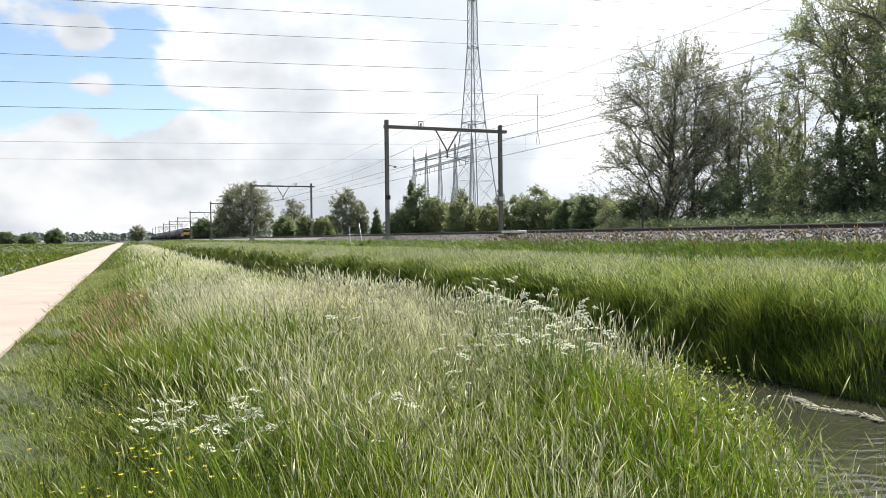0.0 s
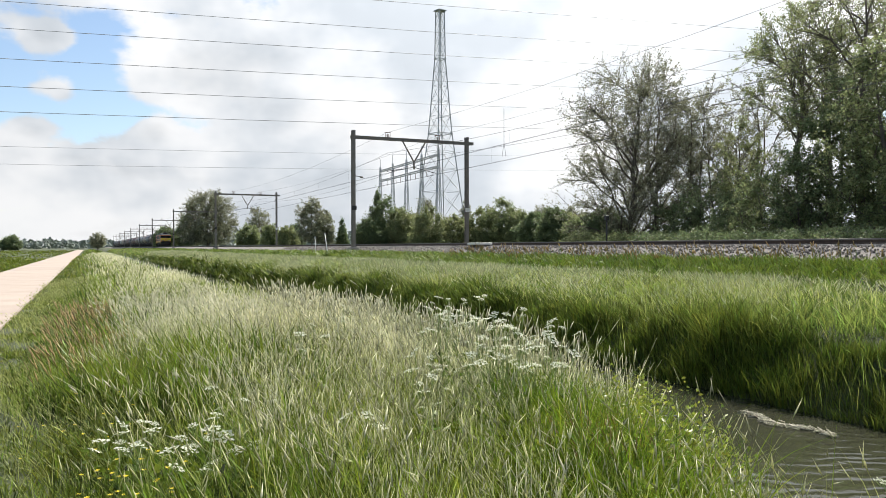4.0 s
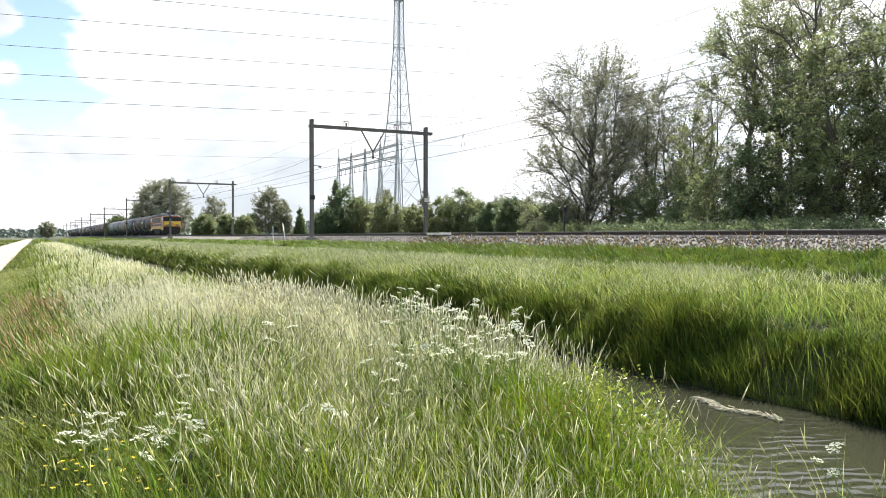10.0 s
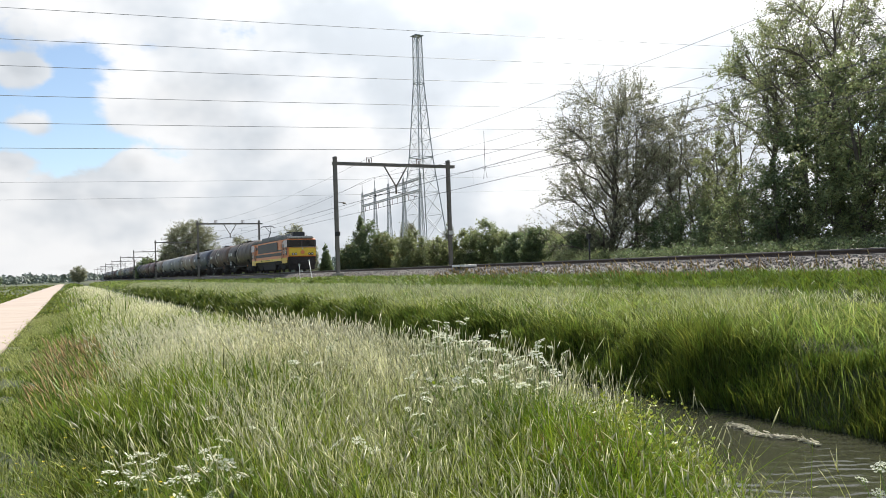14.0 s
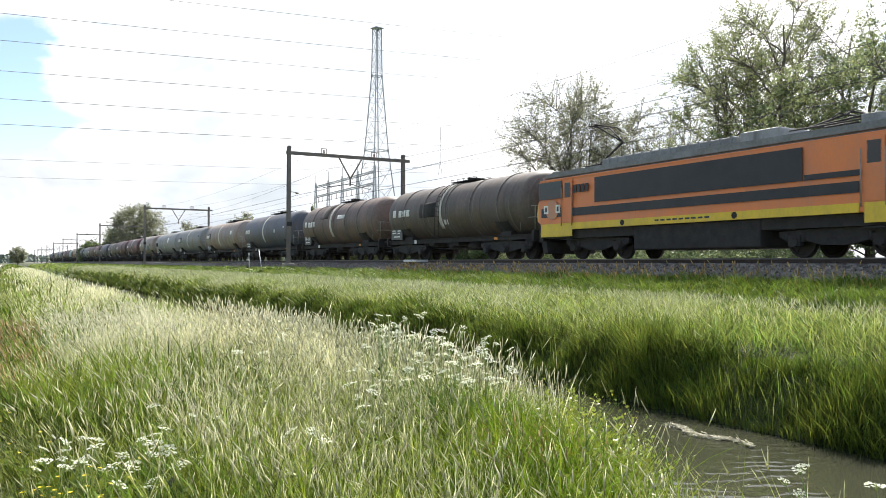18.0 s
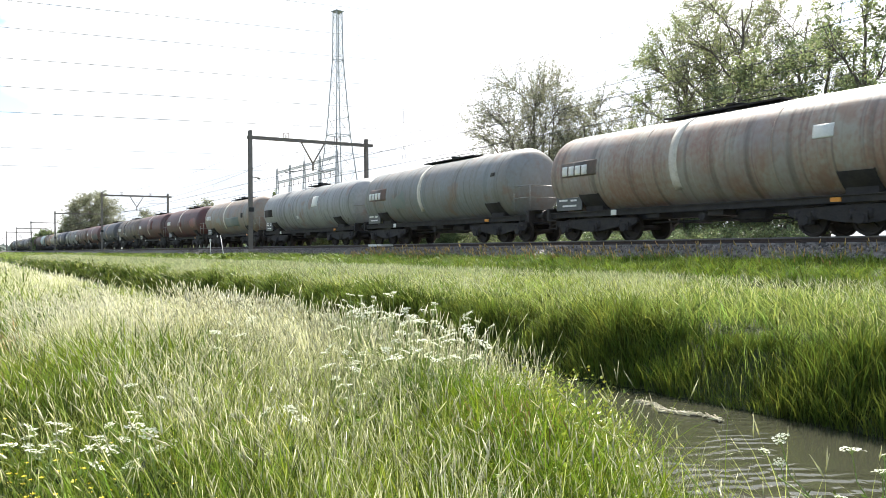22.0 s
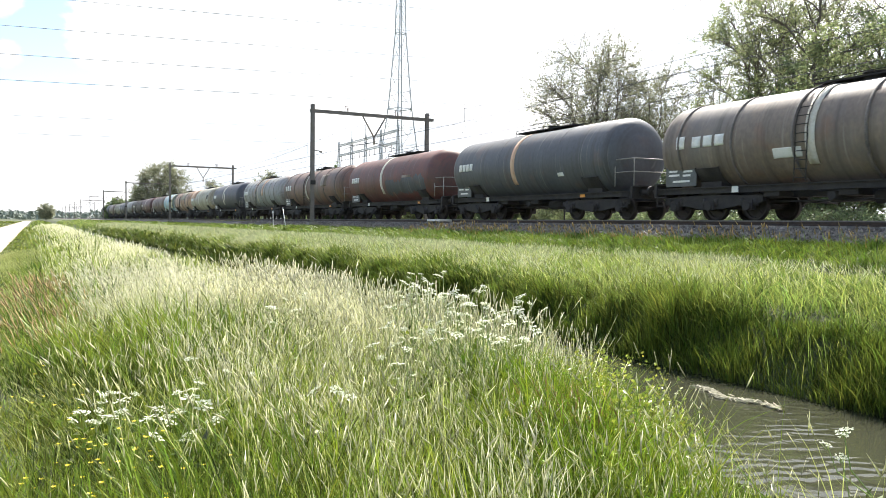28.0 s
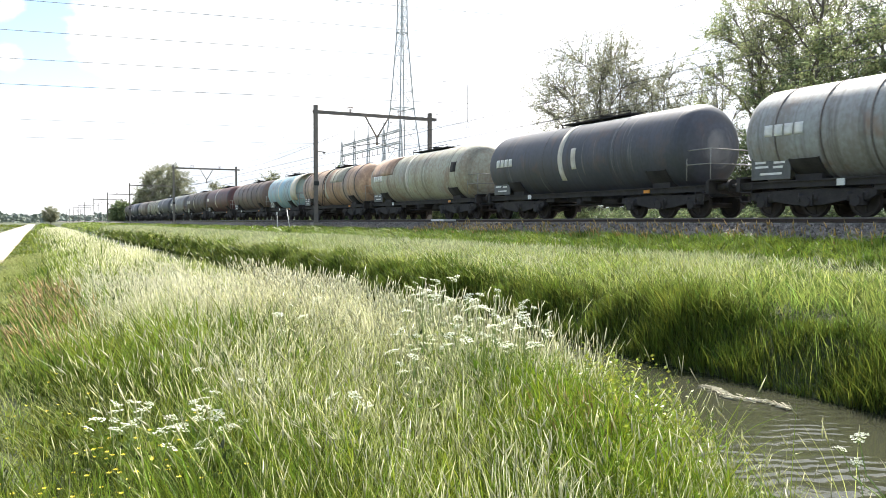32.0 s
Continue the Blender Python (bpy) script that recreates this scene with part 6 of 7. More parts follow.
M["cream"] = surface("cream_paint", (0.60, 0.56, 0.44), (0.5, 0.46, 0.36), 0.5, scale=2)


def end_profile(half, r, deep=0.8):
    pts = [(-half, 0.02)]
    for k in range(1, 9):
        a = k / 8 * math.pi / 2
        pts.append((-half + deep * (1 - math.cos(a)), r * (0.02 + 0.98 * math.sin(a) ** 0.74)))
    return pts + [(-y, q) for y, q in reversed(pts)]


RINGS = {"silver": (4, 4.3), "brown": (5, 2.6), "rust_brown": (5, 3.0), "pale_ring": (8, 1.6)}   # rings on a tank, and how far the outer ones stand from its ends


def tank_wagon(length, paint, ringed, mark, band="band", walkway=True, extras=()):
    words = PAINTS[paint][3]
    label = f"{words} {'ribbed' if ringed else 'smooth'} railway tank wagon with grimy underframe"
    w = tagged(new("tank_wagon"), label, "tank wagon", "tank wagons of the train")
    half = length / 2
    r = 1.52 if ringed else 1.57
    cz = 2.55
    th = half - 0.62
    bm = bmesh.new()
    cut, shift = (0.0, 0.0) if ringed else (0.35, 0.42)     # smooth tanks leave room for a platform at the leading end
    lathe(bm, [(y + shift, q) for y, q in end_profile(th - cut, r)], 0, cz, 40)
    tank = part("tank", bm, M[paint], w)
    if ringed:
        count, reach = RINGS.get(paint, (6, 1.35))
        for k in range(count):
            y = -th + reach + k * (2 * th - 2 * reach) / (count - 1)
            rb = bmesh.new()
            rw, rp = (0.025, 0.022) if paint in ("silver", "pale_ring") else (0.04, 0.04)
            lathe(rb, [(y - rw, r - 0.003), (y - rw, r + rp), (y + rw, r + rp), (y + rw, r - 0.003)], 0, cz, 36)
            part("stiffening_ring", rb, M["ring"] if paint != "silver" else M[paint], tank, "stiffening ring in a dark shadow tone" if paint != "silver" else "")
    else:
        for y in (-th * 0.36, th * 0.30):
            rb = bmesh.new()
            lathe(rb, [(y - 0.02, r - 0.002), (y - 0.02, r + 0.008), (y + 0.02, r + 0.008), (y + 0.02, r - 0.002)], 0, cz, 36)
            part("weld_seam", rb, M[paint], tank)
    if band:
        yb = th * 0.08 if ringed else th * 0.12
        part("band", on_tank(yb - 0.16, yb + 0.16, 8 if not ringed else 4, 126, cz, r + (0.02 if ringed else 0.0), 16), M[band], tank, "pale painted band")
    # dome lid, walkway and ladder
    lid = bmesh.new()
    cyl(lid, (0, -0.4, cz + r - 0.06), (0, -0.4, cz + r + 0.16), 0.33, n=18)
    cyl(lid, (0, -0.4, cz + r + 0.16), (0, -0.4, cz + r + 0.2), 0.37, n=18)
    part("manhole_lid", lid, M["under"], tank)
    if walkway:
        wl = 2.6 if ringed else 4.6
        way = part("walkway", boxed(-0.42, 0.42, -wl / 2, wl / 2, cz + r + 0.055, cz + r + 0.10), M["under"], w)
        segs = []
        for k in range(5):
            y = -wl / 2 + k * wl / 4
            for s in (-0.42, 0.42):
                segs.append(((s, y, cz + r - 0.06), (s, y, cz + r + 0.2), 0.014))
        for s in (-0.42, 0.42):
            segs.append(((s, -wl / 2, cz + r + 0.2), (s, wl / 2, cz + r + 0.2), 0.014))
        part("walkway_rail", rods(segs, 5), M["under"], way)
    stiles, rungs = [], []
    climbed = ringed and paint not in ("silver", "rust_brown")
    for y in (0.62, 1.02) if climbed else ():
        pts = [(-(r + 0.07) * math.sin(radians(a)), y, cz + (r + 0.07) * math.cos(radians(a))) for a in range(14, 100, 14)]
        pts.append((-(r + 0.08), y, 1.15))
        stiles.append(polyline(pts, 0.02, 5))
    for k in range(9 if climbed else 0):
        z = 1.25 + k * 0.26
        x = -(r + 0.08) if z < cz else -math.sqrt(max((r + 0.07) ** 2 - (z - cz) ** 2, 0.01))
        rungs.append(((x, 0.62, z), (x, 1.02, z), 0.014))
    if stiles:
        ladder = part("ladder", stiles[0], M["under"], w)
        part("stile", stiles[1], M["under"], ladder)
        for rung in rungs:
            part("rung", rods([rung], 5), M["under"], ladder)
    # frame
    frame_ob = part("underframe", boxed(-0.28, 0.28, -half + 0.6, half - 0.6, 0.74, 0.96), M["under"], w)
    for s in (-1, 1):
        x0, x1 = sorted((s * 1.11, s * 1.21))
        e0, e1 = sorted((s * 1.05, s * 1.27))
        sill = bmesh.new()
        y0, y1 = -half + 0.73, half - 0.73
        prof = [(x0, 0.9), (x1, 0.9), (x1, 1.08), (e1, 1.08), (e1, 1.12), (e0, 1.12), (e0, 1.08), (x0, 1.08)]
        near_, far_ = ([sill.verts.new((x, y, z)) for x, z in prof] for y in (y0, y1))
        sill.faces.new(near_)
        sill.faces.new(far_[::-1])
        for i in range(8):
            sill.faces.new((near_[i], far_[i], far_[(i + 1) % 8], near_[(i + 1) % 8]))
        part("side_sill", sill, M["under"], frame_ob)
    for sy in (-1, 1):
        part("headstock", boxed(-1.32, 1.32, sy * (half - 0.66) - 0.07, sy * (half - 0.66) + 0.07, 0.82, 1.26), M["under"], frame_ob)
    for y in (-half + 3.1, half - 3.1):
        sd = bmesh.new()
        lathe(sd, [(y - 0.5, r + 0.006), (y - 0.5, r + 0.09), (y + 0.5, r + 0.09), (y + 0.5, r + 0.006)], 0, cz, 14, radians(120), radians(240))
        box(sd, -1.1, 1.1, y - 0.45, y + 0.45, 0.86, 1.3)
        part("saddle", sd, M["under"], w)
    for sy in (-1, 1):
        part("end_platform", boxed(-1.25, 1.25, sy * (half - 0.62) - 0.3, sy * (half - 0.62) + 0.1, 1.26, 1.30), M["under"], w)
    yl = -half + 0.62
    part("end_railing", rods([((-1.22, yl, 1.3), (-1.22, yl, 2.35), 0.022), ((-1.22, yl + 1.1, 1.3), (-1.22, yl + 1.1, 2.35), 0.022), ((-1.22, yl, 2.35), (-1.22, yl + 1.1, 2.35), 0.022),
                              ((-1.22, yl, 1.85), (-1.22, yl + 1.1, 1.85), 0.018), ((-1.22, yl, 2.35), (1.22, yl, 2.35), 0.022), ((1.22, yl, 1.3), (1.22, yl, 2.35), 0.022), ((-1.22, yl, 1.85), (1.22, yl, 1.85), 0.018)], 6), M["handrail"], w, "pale handrail of the brake platform")
    for sy in (-1, 1):
        st = [((-1.36, sy * (half - 1.0) - 0.2, z), (-1.36, sy * (half - 1.0) + 0.2, z), 0.02) for z in (0.5, 0.8)]
        st += [((-1.36, sy * (half - 1.0) + d, 0.45), (-1.3, sy * (half - 1.0) + d, 1.1), 0.018) for d in (-0.2, 0.2)]
        part("step", rods(st, 5), M["under"], w)
    # outlet, brake gear and air tank under the middle
    ug = bmesh.new()
    cyl(ug, (-1.15, 0.1, 0.72), (1.15, 0.1, 0.72), 0.13, n=12)
    cyl(ug, (0, 0.1, 0.75), (0, 0.1, 1.4), 0.2, n=12)
    part("outlet_pipe", ug, M["under"], w)
    ar = bmesh.new()
    cyl(ar, (-0.5, -1.9, 0.68), (-0.5, -0.9, 0.68), 0.2, n=14)
    part("air_tank", ar, M["under"], w)
    part("brake_rigging", rods([((-0.7, -2.6, 0.6), (-0.7, 2.6, 0.6), 0.03), ((0.6, -2.4, 0.62), (0.6, 2.4, 0.62), 0.03), ((-0.9, 1.4, 0.58), (0.9, 1.4, 0.58), 0.035)], 6), M["under"], w)
    # gear cases hung under the middle
    for y0, y1, z0 in ((-0.7, -0.1, 0.72), (1.9, 2.5, 0.74)):
        part("gear_case", boxed(-1.12, -0.45, y0, y1, z0, 0.92, bevel=0.03), M["under"], w)
    # data plates near the trailing end
    px = -1.235
    plate = part("data_panel", boxed(px - 0.05, px - 0.02, half - 2.6, half - 1.15, 1.17, 1.87, bevel=0.008), M["plate"], w, "grey lettered data panel")
    for k, (yy, zz, ww) in enumerate(((half - 1.5, 1.71, 0.4), (half - 1.55, 1.57, 0.5), (half - 2.2, 1.69, 0.42), (half - 2.15, 1.55, 0.35), (half - 1.9, 1.35, 0.8))):
        part("text_bar", boxed(px - 0.056, px - 0.051, yy - ww / 2, yy + ww / 2, zz - 0.035, zz + 0.035), M["lettering"], plate)
    part("card_holder", boxed(-1.285, -1.26, half - 4.4, half - 4.15, 0.9, 1.1), M["white"], w, "white label card")
    part("reflector", boxed(-1.235, -1.205, -half + 3.6, -half + 3.9, 0.93, 1.05), M["amber"], w)
    add_bogie(w, half - 3.1)
    add_bogie(w, -half + 3.1)
    add_ends(w, half)
    # company mark, as plain white shapes on the flank
    ym = th - 1.2
    if mark == "three":
        part("emblem", on_tank(ym - 0.42, ym - 0.05, 78, 94, cz, r + 0.01, 4), M["lettering"], tank, "white emblem shape")
        for k in range(3):
            part("mark", on_tank(ym - 1.15 - k * 0.5, ym - 0.78 - k * 0.5, 80, 94, cz, r + 0.01, 4), M["lettering"], tank, "white company mark")
    elif mark == "four":
        for k in range(4):
            part("mark", on_tank(ym - 0.30 - k * 0.36, ym - 0.02 - k * 0.36, 80, 93, cz, r + 0.01, 4), M["lettering"], tank, "white company mark")
    elif mark == "discs":
        for k in range(3):
            part("disc", on_tank(ym - 0.45 - k * 0.62, ym - 0.05 - k * 0.62, 78, 94, cz, r + 0.01, 5), M["lettering"], tank, "white disc mark")
    for e in extras:
        kind, y0, y1, a0, a1, mat = e
        if kind in ("mark", "mark_panel", "sticker"):
            a0, a1 = a0 + 12, a1 + 12
        if "patch" in kind:
            part(kind, ragged(y0, y1, a0, a1, cz, r + 0.004), M[mat], tank)
        else:
            part(kind, on_tank(y0, y1, a0, a1, cz, r + 0.004, 8), M[mat], tank)
    return w


GAPS = [0, 16.2, 31.7, 48.3, 64.7, 81.3, 98.8, 115.1, 131.0, 146.8, 162.3, 177.9, 193.6, 210.2, 225.5, 241.3, 257.0, 272.4, 283.5, 299, 315, 331, 347, 363, 379, 395, 411, 427]
TANKS = [
    ("brown", True, "three", "band", (("panel", 1.1, 2.9, 70, 100, "under"), ("sticker", -0.1, 0.3, 96, 106, "white"))),
    ("rust_brown", True, "three", "band", (("mark", -1.9, -0.6, 58, 68, "lettering"), ("worn_panel", 1.2, 2.7, 18, 75, "brown"))),
    ("slate_blue", False, "four", "band", (("sticker", -2.6, -2.35, 75, 85, "white"), ("sticker", -5.0, -4.8, 68, 74, "white"))),
    ("beige", False, "four", "band", (("mark_panel", 4.5, 6.4, 62, 83, "brown"), ("sticker", -4.6, -4.0, 60, 74, "white"))),
    ("grey", False, "four", "band", (("mark_panel", 4.5, 6.4, 60, 84, "rust_brown"), ("paint_patch", 2.4, 3.9, 84, 110, "graffiti"), ("sticker", -5.6, -5.3, 60, 66, "under"))),
    ("silver", True, "none", "", (("sticker", -2.9, -2.0, 52, 78, "white"), ("sticker", 0.6, 0.9, 96, 104, "white"), ("side_panel", 5.6, 7.2, 84, 104, "under"))),
    ("tan", False, "four", "band", (("paint_patch", 1.9, 3.4, 90, 108, "graffiti_blue"), ("painted_panel", -3.1, 0.4, 92, 120, "graffiti"), ("sticker", -4.4, -3.9, 70, 84, "under"))),
    ("dark_red", False, "four", "band", (("worn_panel", 0.0, 1.6, 86, 102, "red_brown"), ("fresh_patch", -5.6, -3.4, 78, 112, "bright_red"))),
    ("dark_red", False, "four", "band", (("worn_panel", -1.5, 1.0, 60, 100, "red_brown"),)),
    ("khaki", True, "three", "band", (("sticker", 0.9, 1.9, 92, 104, "white"),)),
    ("slate", False, "four", "peach", (("sticker", -3.0, -2.6, 98, 104, "white"),)),
    ("red_brown", False, "four", "band", (("repaired_patch", -5.4, 0.2, 92, 128, "blue_black"), ("worn_panel", -3.6, -2.4, 86, 91, "khaki"))),
    ("rust_red", True, "discs", "band", (("worn_panel", -4.4, -3.0, 54, 90, "khaki"),)),
    ("pale_ring", True, "four", "band", (("worn_panel", -1.6, -1.0, 20, 100, "rust"), ("worn_panel", 1.2, 1.6, 20, 90, "rust"))),
    ("blue_black", False, "four", "band", (("sticker", -0.2, 0.1, 64, 96, "band"),)),
    ("olive", False, "four", "band", (("sticker", -5.4, -4.8, 58, 78, "under"), ("worn_panel", 3.0, 6.4, 20, 80, "rust"))),
    ("rust", True, "none", "band", (("worn_panel", -3.4, -0.4, 20, 80, "olive"),)),
    ("sky", False, "none", "band", (("cream_end", -4.9, -3.2, -20, 120, "cream"),)),
    ("rust_brown", True, "none", "", ()), ("dark_red", False, "four", "band", ()), ("brown", True, "three", "band", ()),
    ("grey", False, "four", "band", ()), ("slate", False, "four", "band", ()), ("olive", True, "none", "band", ()),
    ("khaki", False, "none", "band", ()), ("slate_blue", False, "four", "band", ()), ("brown", True, "none", "band", ()),
]


def build_locomotive():
    lo = tagged(new("electric_locomotive"), "orange, black and yellow electric locomotive hauling the tank wagons", "locomotive")
    W = 1.48
    # body shell: side view as (y, z), the front towards -y
    prof = [(-8.25, 1.5), (-8.62, 1.56), (-8.66, 1.95), (-8.58, 2.42), (-8.36, 2.48), (-8.52, 3.22), (-8.38, 3.34),
            (8.38, 3.34), (8.52, 3.22), (8.36, 2.48), (8.58, 2.42), (8.66, 1.95), (8.62, 1.56), (8.25, 1.5), (8.25, 1.2), (-8.25, 1.2)]
    bm = bmesh.new()

    def wide(y):
        return W - max(0.0, (abs(y) - 8.2)) * 0.28
    a = [bm.verts.new((-wide(y), y, z)) for y, z in prof]
    b = [bm.verts.new((wide(y), y, z)) for y, z in prof]
    bm.faces.new(a)
    bm.faces.new(b[::-1])
    for i in range(len(prof)):
        j = (i + 1) % len(prof)
        bm.faces.new((a[i], b[i], b[j], a[j]))
    bmesh.ops.bevel(bm, geom=list(bm.edges), offset=0.035, segments=2, affect="EDGES", profile=0.5, clamp_overlap=True)
    body = part("body", bm, M["orange"], lo)
    for s in (-1, 1):
        def side(name, y0, y1, z0, z1, mat, proud=0.008, label=""):
            e0, e1 = sorted((s * (W + proud), s * (W - 0.01)))
            return part(name, boxed(e0, e1, y0, y1, z0, z1), M[mat], body, label)
        side("panel", -4.3, 4.77, 2.2, 3.17, "loco_black", label="black louvred side panel")
        for k in range(9):
            z = 2.27 + k * 0.1
            side("louvre", -4.2, 4.67, z, z + 0.07, "loco_black", 0.012)
        side("stripe", -6.0, 6.2, 1.74, 2.05, "loco_black", label="black stripe")
        side("stripe", -8.2, -6.8, 1.74, 2.12, "loco_black", label="black stripe")
        side("stripe", 6.9, 8.2, 1.74, 2.12, "loco_black", label="black stripe")
        side("stripe", -6.05, -4.35, 2.2, 2.36, "loco_black", label="black stripe")
        side("stripe", -8.3, -6.8, 2.24, 2.42, "loco_black", label="black stripe")
        side("yellow_sill", -6.0, 6.2, 1.2, 1.46, "yellow_paint", 0.01, "yellow lower sill")
        for c in (-1, 1):
            y0, y1 = sorted((c * 6.15, c * 8.22))
            side("yellow_skirt", y0, y1, 0.92, 1.46, "yellow_paint", 0.012, "yellow cab skirt")
            y0, y1 = sorted((c * 6.14, c * 6.72))
            side("cab_door", y0, y1, 1.5, 3.2, "orange", 0.012)
            side("door_window", y0 + 0.1, y1 - 0.1, 2.5, 3.1, "glass_dark", 0.018)
            for yy in (y0 - 0.05, y1 + 0.05):
                bmr = rods([((s * (W + 0.06), yy, 1.35), (s * (W + 0.06), yy, 2.9), 0.02)], 6)
                part("handrail", bmr, M["handrail"], body)
            y0, y1 = sorted((c * 6.82, c * 8.38))
            side("side_window", y0, y1, 2.5, 3.22, "glass_dark", 0.012, "dark cab side window")
            part("step", boxed(*sorted((s * 1.35, s * 1.52)), min(c * 6.15, c * 6.7), max(c * 6.15, c * 6.7), 0.78, 0.82), M["under"], lo)
            # round emblem with two pale bars
            em = bmesh.new()
            cyl(em, (s * (W + 0.004), c * 7.45, 2.05), (s * (W + 0.02), c * 7.45, 2.05), 0.42, n=28)
            part("emblem", em, M["salmon"], body, "round faded orange emblem")
            for d in (-0.4, 0.4):
                e0, e1 = sorted((s * (W + 0.01), s * (W + 0.026)))
                bar = part("emblem_bar", boxed(e0, e1, c * 7.45 + d - 0.15, c * 7.45 + d + 0.15, 1.90, 2.24, bevel=0.006), M["lettering"], body)
                e0, e1 = sorted((s * (W + 0.02), s * (W + 0.030)))
                part("dark_bar", boxed(e0, e1, c * 7.45 + d - 0.06, c * 7.45 + d + 0.06, 1.97, 2.17), M["loco_black"], bar)
        for k in range(4):
            side("number_bar", 5.15 + k * 0.24, 5.33 + k * 0.24, 2.66, 2.98, "loco_black", 0.014)
        for k in range(9):
            side("text_bar", -0.9 + k * 0.28, -0.7 + k * 0.28, 1.31, 1.37, "loco_black", 0.014)
        for yy in (-1.9, 3.2):
            bmv = bmesh.new()
            cyl(bmv, (s * (W + 0.0), yy, 1.34), (s * (W + 0.02), yy, 1.34), 0.11, n=14)
            part("filler_cap", bmv, M["under"], body)
    for c in (-1, 1):
        # yellow nose, windscreens, lamps
        nose = bmesh.new()
        pr = [(8.30, 1.53), (8.66, 1.58), (8.70, 1.95), (8.62, 2.43), (8.34, 2.46)]
        prism(nose, [(c * y, z) for y, z in pr], -1.38, 1.38)
        bmesh.ops.bevel(nose, geom=list(nose.edges), offset=0.05, segments=2, affect="EDGES")
        n_ob = part("nose", nose, M["yellow_paint"], lo, "yellow nose")
        # dark surround of the windscreens, wrapped round the corners
        sur = bmesh.new()
        prism(sur, [(c * y, z) for y, z in ((8.02, 2.47), (8.385, 2.47), (8.535, 3.235), (8.02, 3.235))], -1.445, 1.445)
        bmesh.ops.bevel(sur, geom=[e for e in sur.edges], offset=0.03, segments=2, affect="EDGES")
        part("windscreen_surround", sur, M["loco_black"], body, "black windscreen surround")
        for sx in (-1, 1):
            ws = bmesh.new()
            q = [(8.38, 2.53), (8.50, 3.16), (8.545, 3.16), (8.42, 2.53)]
            prism(ws, [(c * y, z) for y, z in q], min(sx * 0.06, sx * 1.28), max(sx * 0.06, sx * 1.28))
            part("windscreen", ws, M["glass_dark"], body)
            for dx in (0.98, 0.70):
                rim = bmesh.new()
                cyl(rim, (sx * dx, c * 8.6, 1.80), (sx * dx, c * 8.72, 1.80), 0.135, n=18)
                head = part("headlamp", rim, M["under"], n_ob, "round headlamp")
                lens = bmesh.new()
                cyl(lens, (sx * dx, c * 8.7, 1.80), (sx * dx, c * 8.735, 1.80), 0.085, 0.07, n=18)
                part("lens", lens, M["lamp_glass"], n_ob)
        em = bmesh.new()
        cyl(em, (0, c * 8.6, 1.96), (0, c * 8.715, 1.96), 0.2, n=24)
        part("emblem", em, M["orange"], n_ob, "round orange emblem")
        tl = bmesh.new()
        cyl(tl, (0.0, c * 8.5, 2.36), (0.0, c * 8.67, 2.36), 0.07, n=14)
        part("top_lamp", tl, M["lamp_glass"], n_ob)
        part("nose_rail", rods([((-1.2, c * 8.62, 2.5), (1.2, c * 8.62, 2.5), 0.02)], 6), M["handrail"], n_ob)
        part("brow", boxed(-1.2, 1.2, min(c * 8.2, c * 8.5), max(c * 8.2, c * 8.5), 3.36, 3.5, bevel=0.04), M["handrail"], lo, "pale grey brow above the windscreen")
        for sx in (-0.55, 0.55):
            part("wiper", rods([((sx, c * 8.47, 2.56), (sx + 0.28, c * 8.53, 2.98), 0.012)], 5), M["under"], body)
        pilot = bmesh.new()
        prism(pilot, [(c * 8.2, 0.75), (c * 8.45, 0.75), (c * 8.5, 1.5), (c * 8.2, 1.5)], -1.4, 1.4)
        part("bufferbeam", pilot, M["under"], lo)
        plow = bmesh.new()
        prism(plow, [(c * 8.0, 0.28), (c * 8.25, 0.22), (c * 8.45, 0.75), (c * 8.1, 0.75)], -1.3, 1.3)
        part("snow_plough", plow, M["under"], lo)
    # roof
    rf = bmesh.new()
    prism(rf, [(-8.4, 3.33), (-8.3, 3.58), (-7.6, 3.64), (7.6, 3.64), (8.3, 3.58), (8.4, 3.33)], -1.30, 1.30)
    bmesh.ops.bevel(rf, geom=list(rf.edges), offset=0.1, segments=3, affect="EDGES")
    roof = part("roof", rf, M["roof_grey"], lo)
    part("roof_hatch", boxed(-1.0, 1.0, -1.6, 4.9, 3.62, 3.92, bevel=0.05), M["roof_grey"], roof)
    for k in range(14):
        part("hatch_rib", boxed(-1.02, 1.02, -1.4 + k * 0.45, -1.33 + k * 0.45, 3.63, 3.945), M["roof_grey"], roof)
    part("resistor_box", boxed(-1.05, 1.05, -3.2, -1.75, 3.62, 3.98, bevel=0.04), M["silver"], roof, "bare metal roof box")
    part("cooler", boxed(-0.6, 0.6, -7.5, -6.7, 3.62, 4.08, bevel=0.04), M["loco_black"], roof, "black cooling unit on the cab roof")
    for yy in (-7.9, 7.9):
        hb = bmesh.new()
        cyl(hb, (-0.9, yy - 0.2, 3.68), (-0.9, yy + 0.2, 3.68), 0.05, 0.09, n=10)
        part("horn", hb, M["silver"], roof)

    def pantograph(y, raised, s):
        p = part("pantograph", rods([((-0.6, y - 0.5, 3.8), (0.6, y - 0.5, 3.8), 0.03), ((-0.6, y + 0.5, 3.8), (0.6, y + 0.5, 3.8), 0.03), ((-0.6, y - 0.5, 3.8), (-0.6, y + 0.5, 3.8), 0.03), ((0.6, y - 0.5, 3.8), (0.6, y + 0.5, 3.8), 0.03)]), M["under"], lo)
        for sx in (-0.55, 0.55):
            for dy in (-0.45, 0.45):
                ib = bmesh.new()
                for k in range(3):
                    cyl(ib, (sx, y + dy, 3.6 + k * 0.06), (sx, y + dy, 3.64 + k * 0.06), 0.07, n=10)
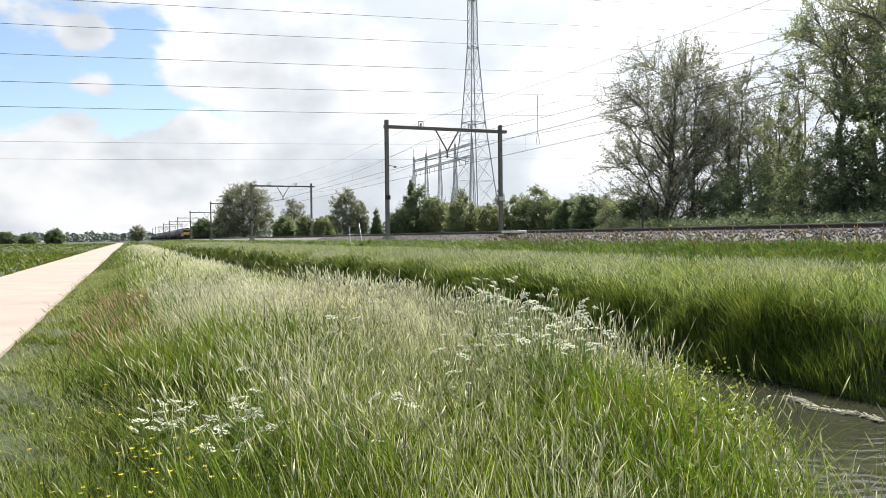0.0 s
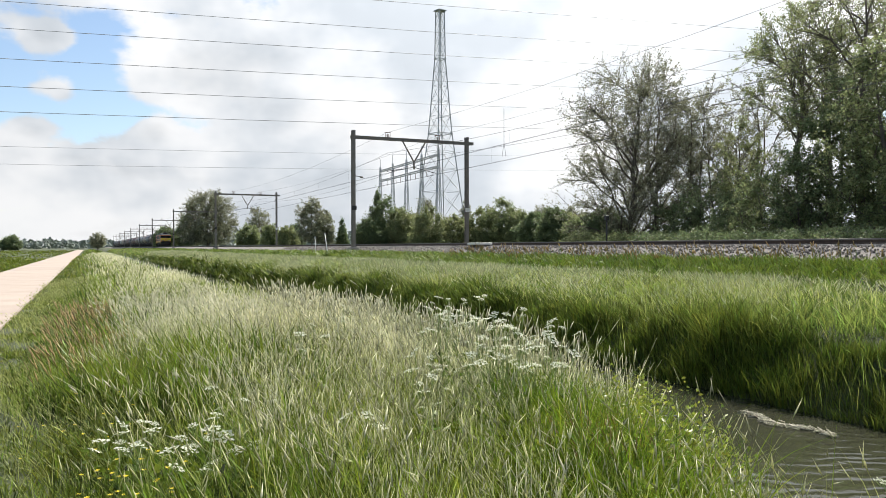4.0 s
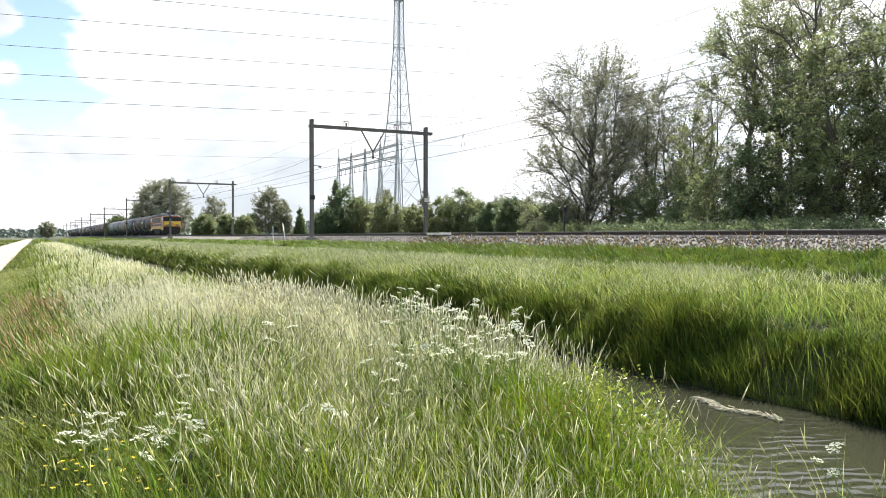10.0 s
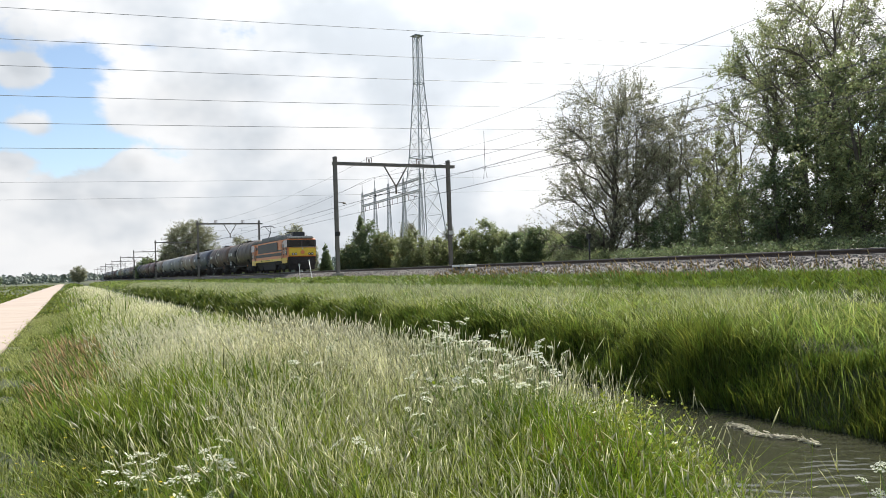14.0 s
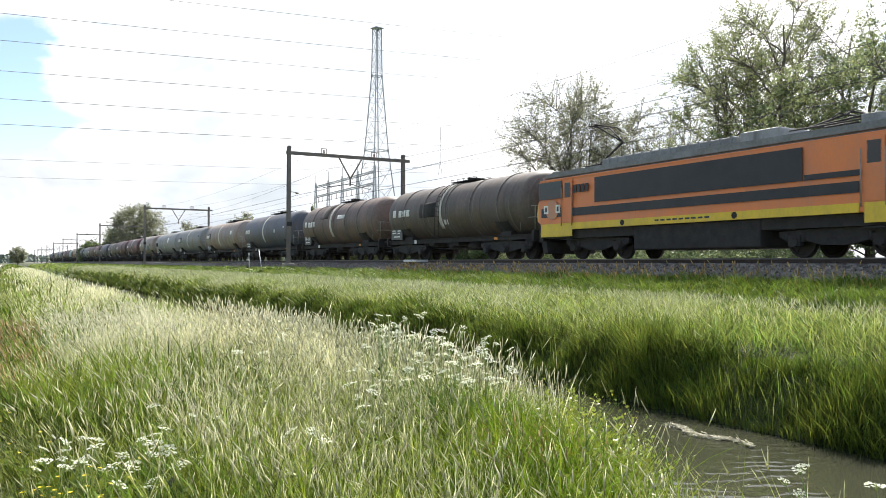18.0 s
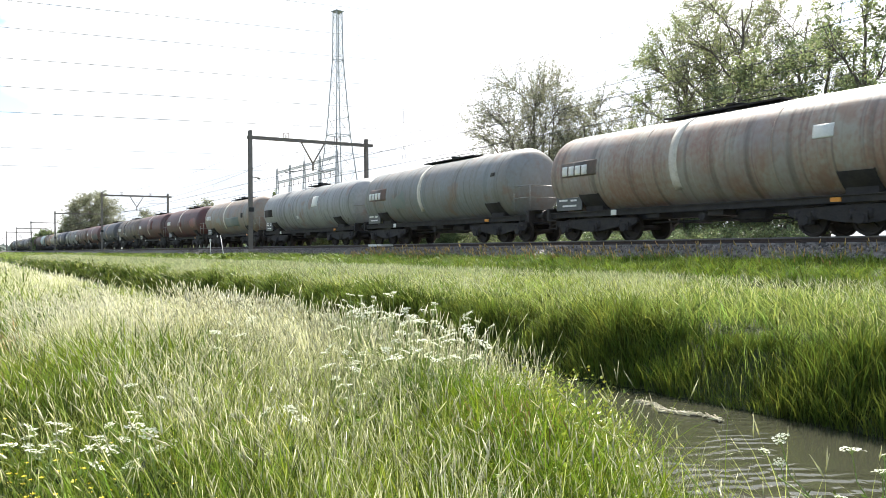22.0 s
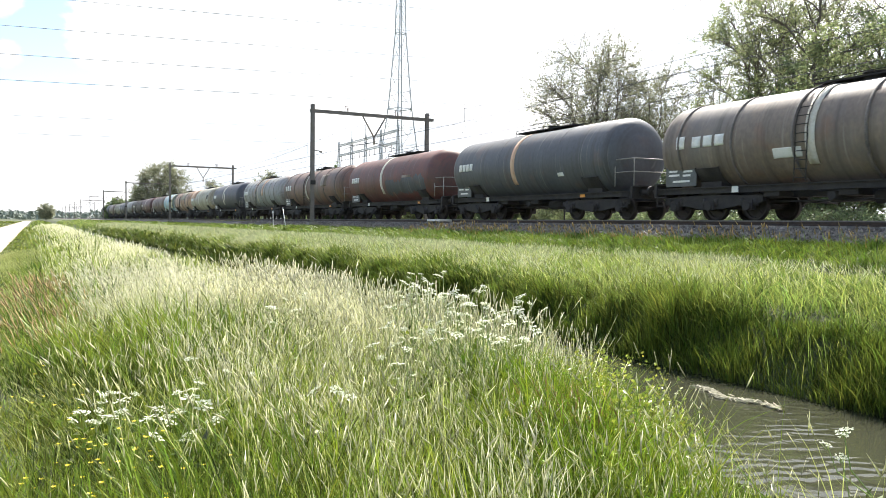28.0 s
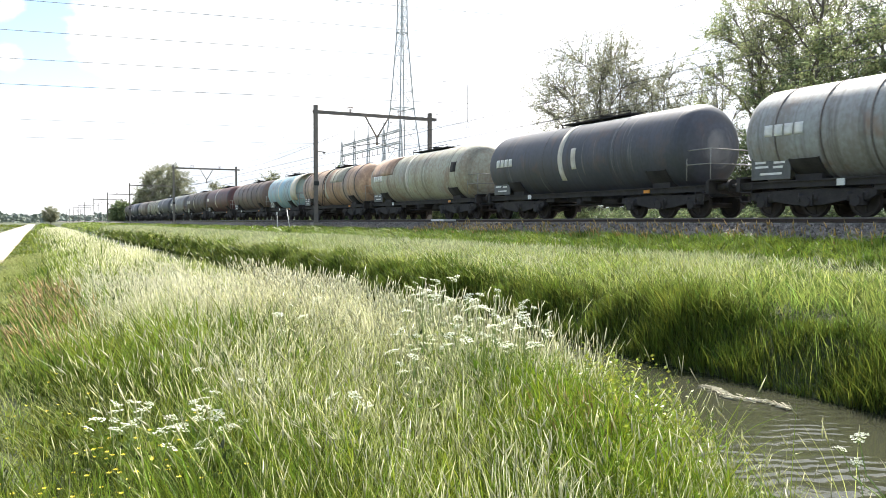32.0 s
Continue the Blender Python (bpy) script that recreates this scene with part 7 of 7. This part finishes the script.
                part("insulator", ib, M["insulator"], p)
        head = 5.45 if raised else 4.15
        knee_y, knee_z = (y + s * 1.1, (3.85 + head) / 2) if raised else (y + s * 1.4, 4.0)
        seg = [((0, y - s * 0.4, 3.85), (0, knee_y, knee_z), 0.05)]
        for sx in (-0.35, 0.35):
            seg.append(((0, knee_y, knee_z), (sx, y - s * 0.1, head), 0.03))
        part("arm", rods(seg), M["under"], p)
        hd = []
        for dy in (-0.18, 0.18):
            yy = y - s * 0.1 + dy
            hd += [((-0.6, yy, head), (0.6, yy, head), 0.028), ((0.6, yy, head), (0.85, yy, head - 0.16), 0.02), ((-0.6, yy, head), (-0.85, yy, head - 0.16), 0.02)]
        hd += [((-0.35, y - s * 0.1 - 0.18, head), (-0.35, y - s * 0.1 + 0.18, head), 0.02), ((0.35, y - s * 0.1 - 0.18, head), (0.35, y - s * 0.1 + 0.18, head), 0.02)]
        part("collector_head", rods(hd), M["under"], p)

    for k in range(5):
        ib = bmesh.new()
        for q in range(3):
            cyl(ib, (0.5, -6.2 + k * 0.55, 3.62 + q * 0.07), (0.5, -6.2 + k * 0.55, 3.66 + q * 0.07), 0.08, n=10)
        part("roof_insulator", ib, M["insulator"], roof)
    part("roof_busbar", rods([((0.5, -6.3, 3.88), (0.5, 6.0, 3.98), 0.025), ((-0.7, -6.2, 3.85), (-0.7, -3.3, 3.85), 0.025)]), M["under"], roof)
    part("breaker_box", boxed(-0.9, -0.2, -6.3, -5.7, 3.62, 3.95, bevel=0.03), M["roof_grey"], roof)
    pantograph(5.9, True, -1)
    pantograph(-4.9, False, 1)
    ug = bmesh.new()
    box(ug, -1.35, 1.35, -2.75, 2.75, 0.32, 1.2, bevel=0.05)
    part("equipment_case", ug, M["under"], lo)
    part("underframe", boxed(-1.3, 1.3, -8.2, 8.2, 0.85, 1.22), M["under"], lo)
    for y in (-5.1, 5.1):
        add_bogie(lo, y, 2, 2.6)
    add_ends(lo, 8.75)
    return lo


TRAIN = [(build_locomotive(), -8.4)]
for (g0, g1), (paint, ringed, mark, band, extras) in zip(zip(GAPS, GAPS[1:] + [443]), TANKS):
    TRAIN.append((tank_wagon(g1 - g0, paint, ringed, mark, band, True, extras), (g0 + g1) / 2))


# ---- what moves ----
def motions():
    times = [k * 2.0 for k in range(17)]
    for thing, s in TRAIN:
        walk(thing, [(t, pose(TRACK_X[0], s + train_shift(t), RAIL_Z)) for t in times])
    # the flowers nod in the wind
    for p, x, y, seed in PLANTS:
        z = land(x, y)
        walk(p, [(k * 0.5, pose(x, y, z, 1.6 * math.sin(k * 1.9 + seed), 2.4 * math.sin(k * 1.37 + seed * 2.1) - 1.0, 0)) for k in range(65)])
    # every wheelset rolls; those that sit alike on their bogies share one action
    roll = math.degrees(SPEED / FPS / WHEEL_R)
    for ay, sets in WHEELSETS.items():
        first = sets[0]
        walk(first, [(k / FPS, pose(0, ay, WHEEL_R, roll * k)) for k in range(32 * FPS + 1)])
        keys = first.animation_data
        for ws in sets[1:]:
            ws.rotation_mode = "QUATERNION"
            data = ws.animation_data_create()
            data.action = keys.action
            data.action_slot = keys.action_slot


motions()
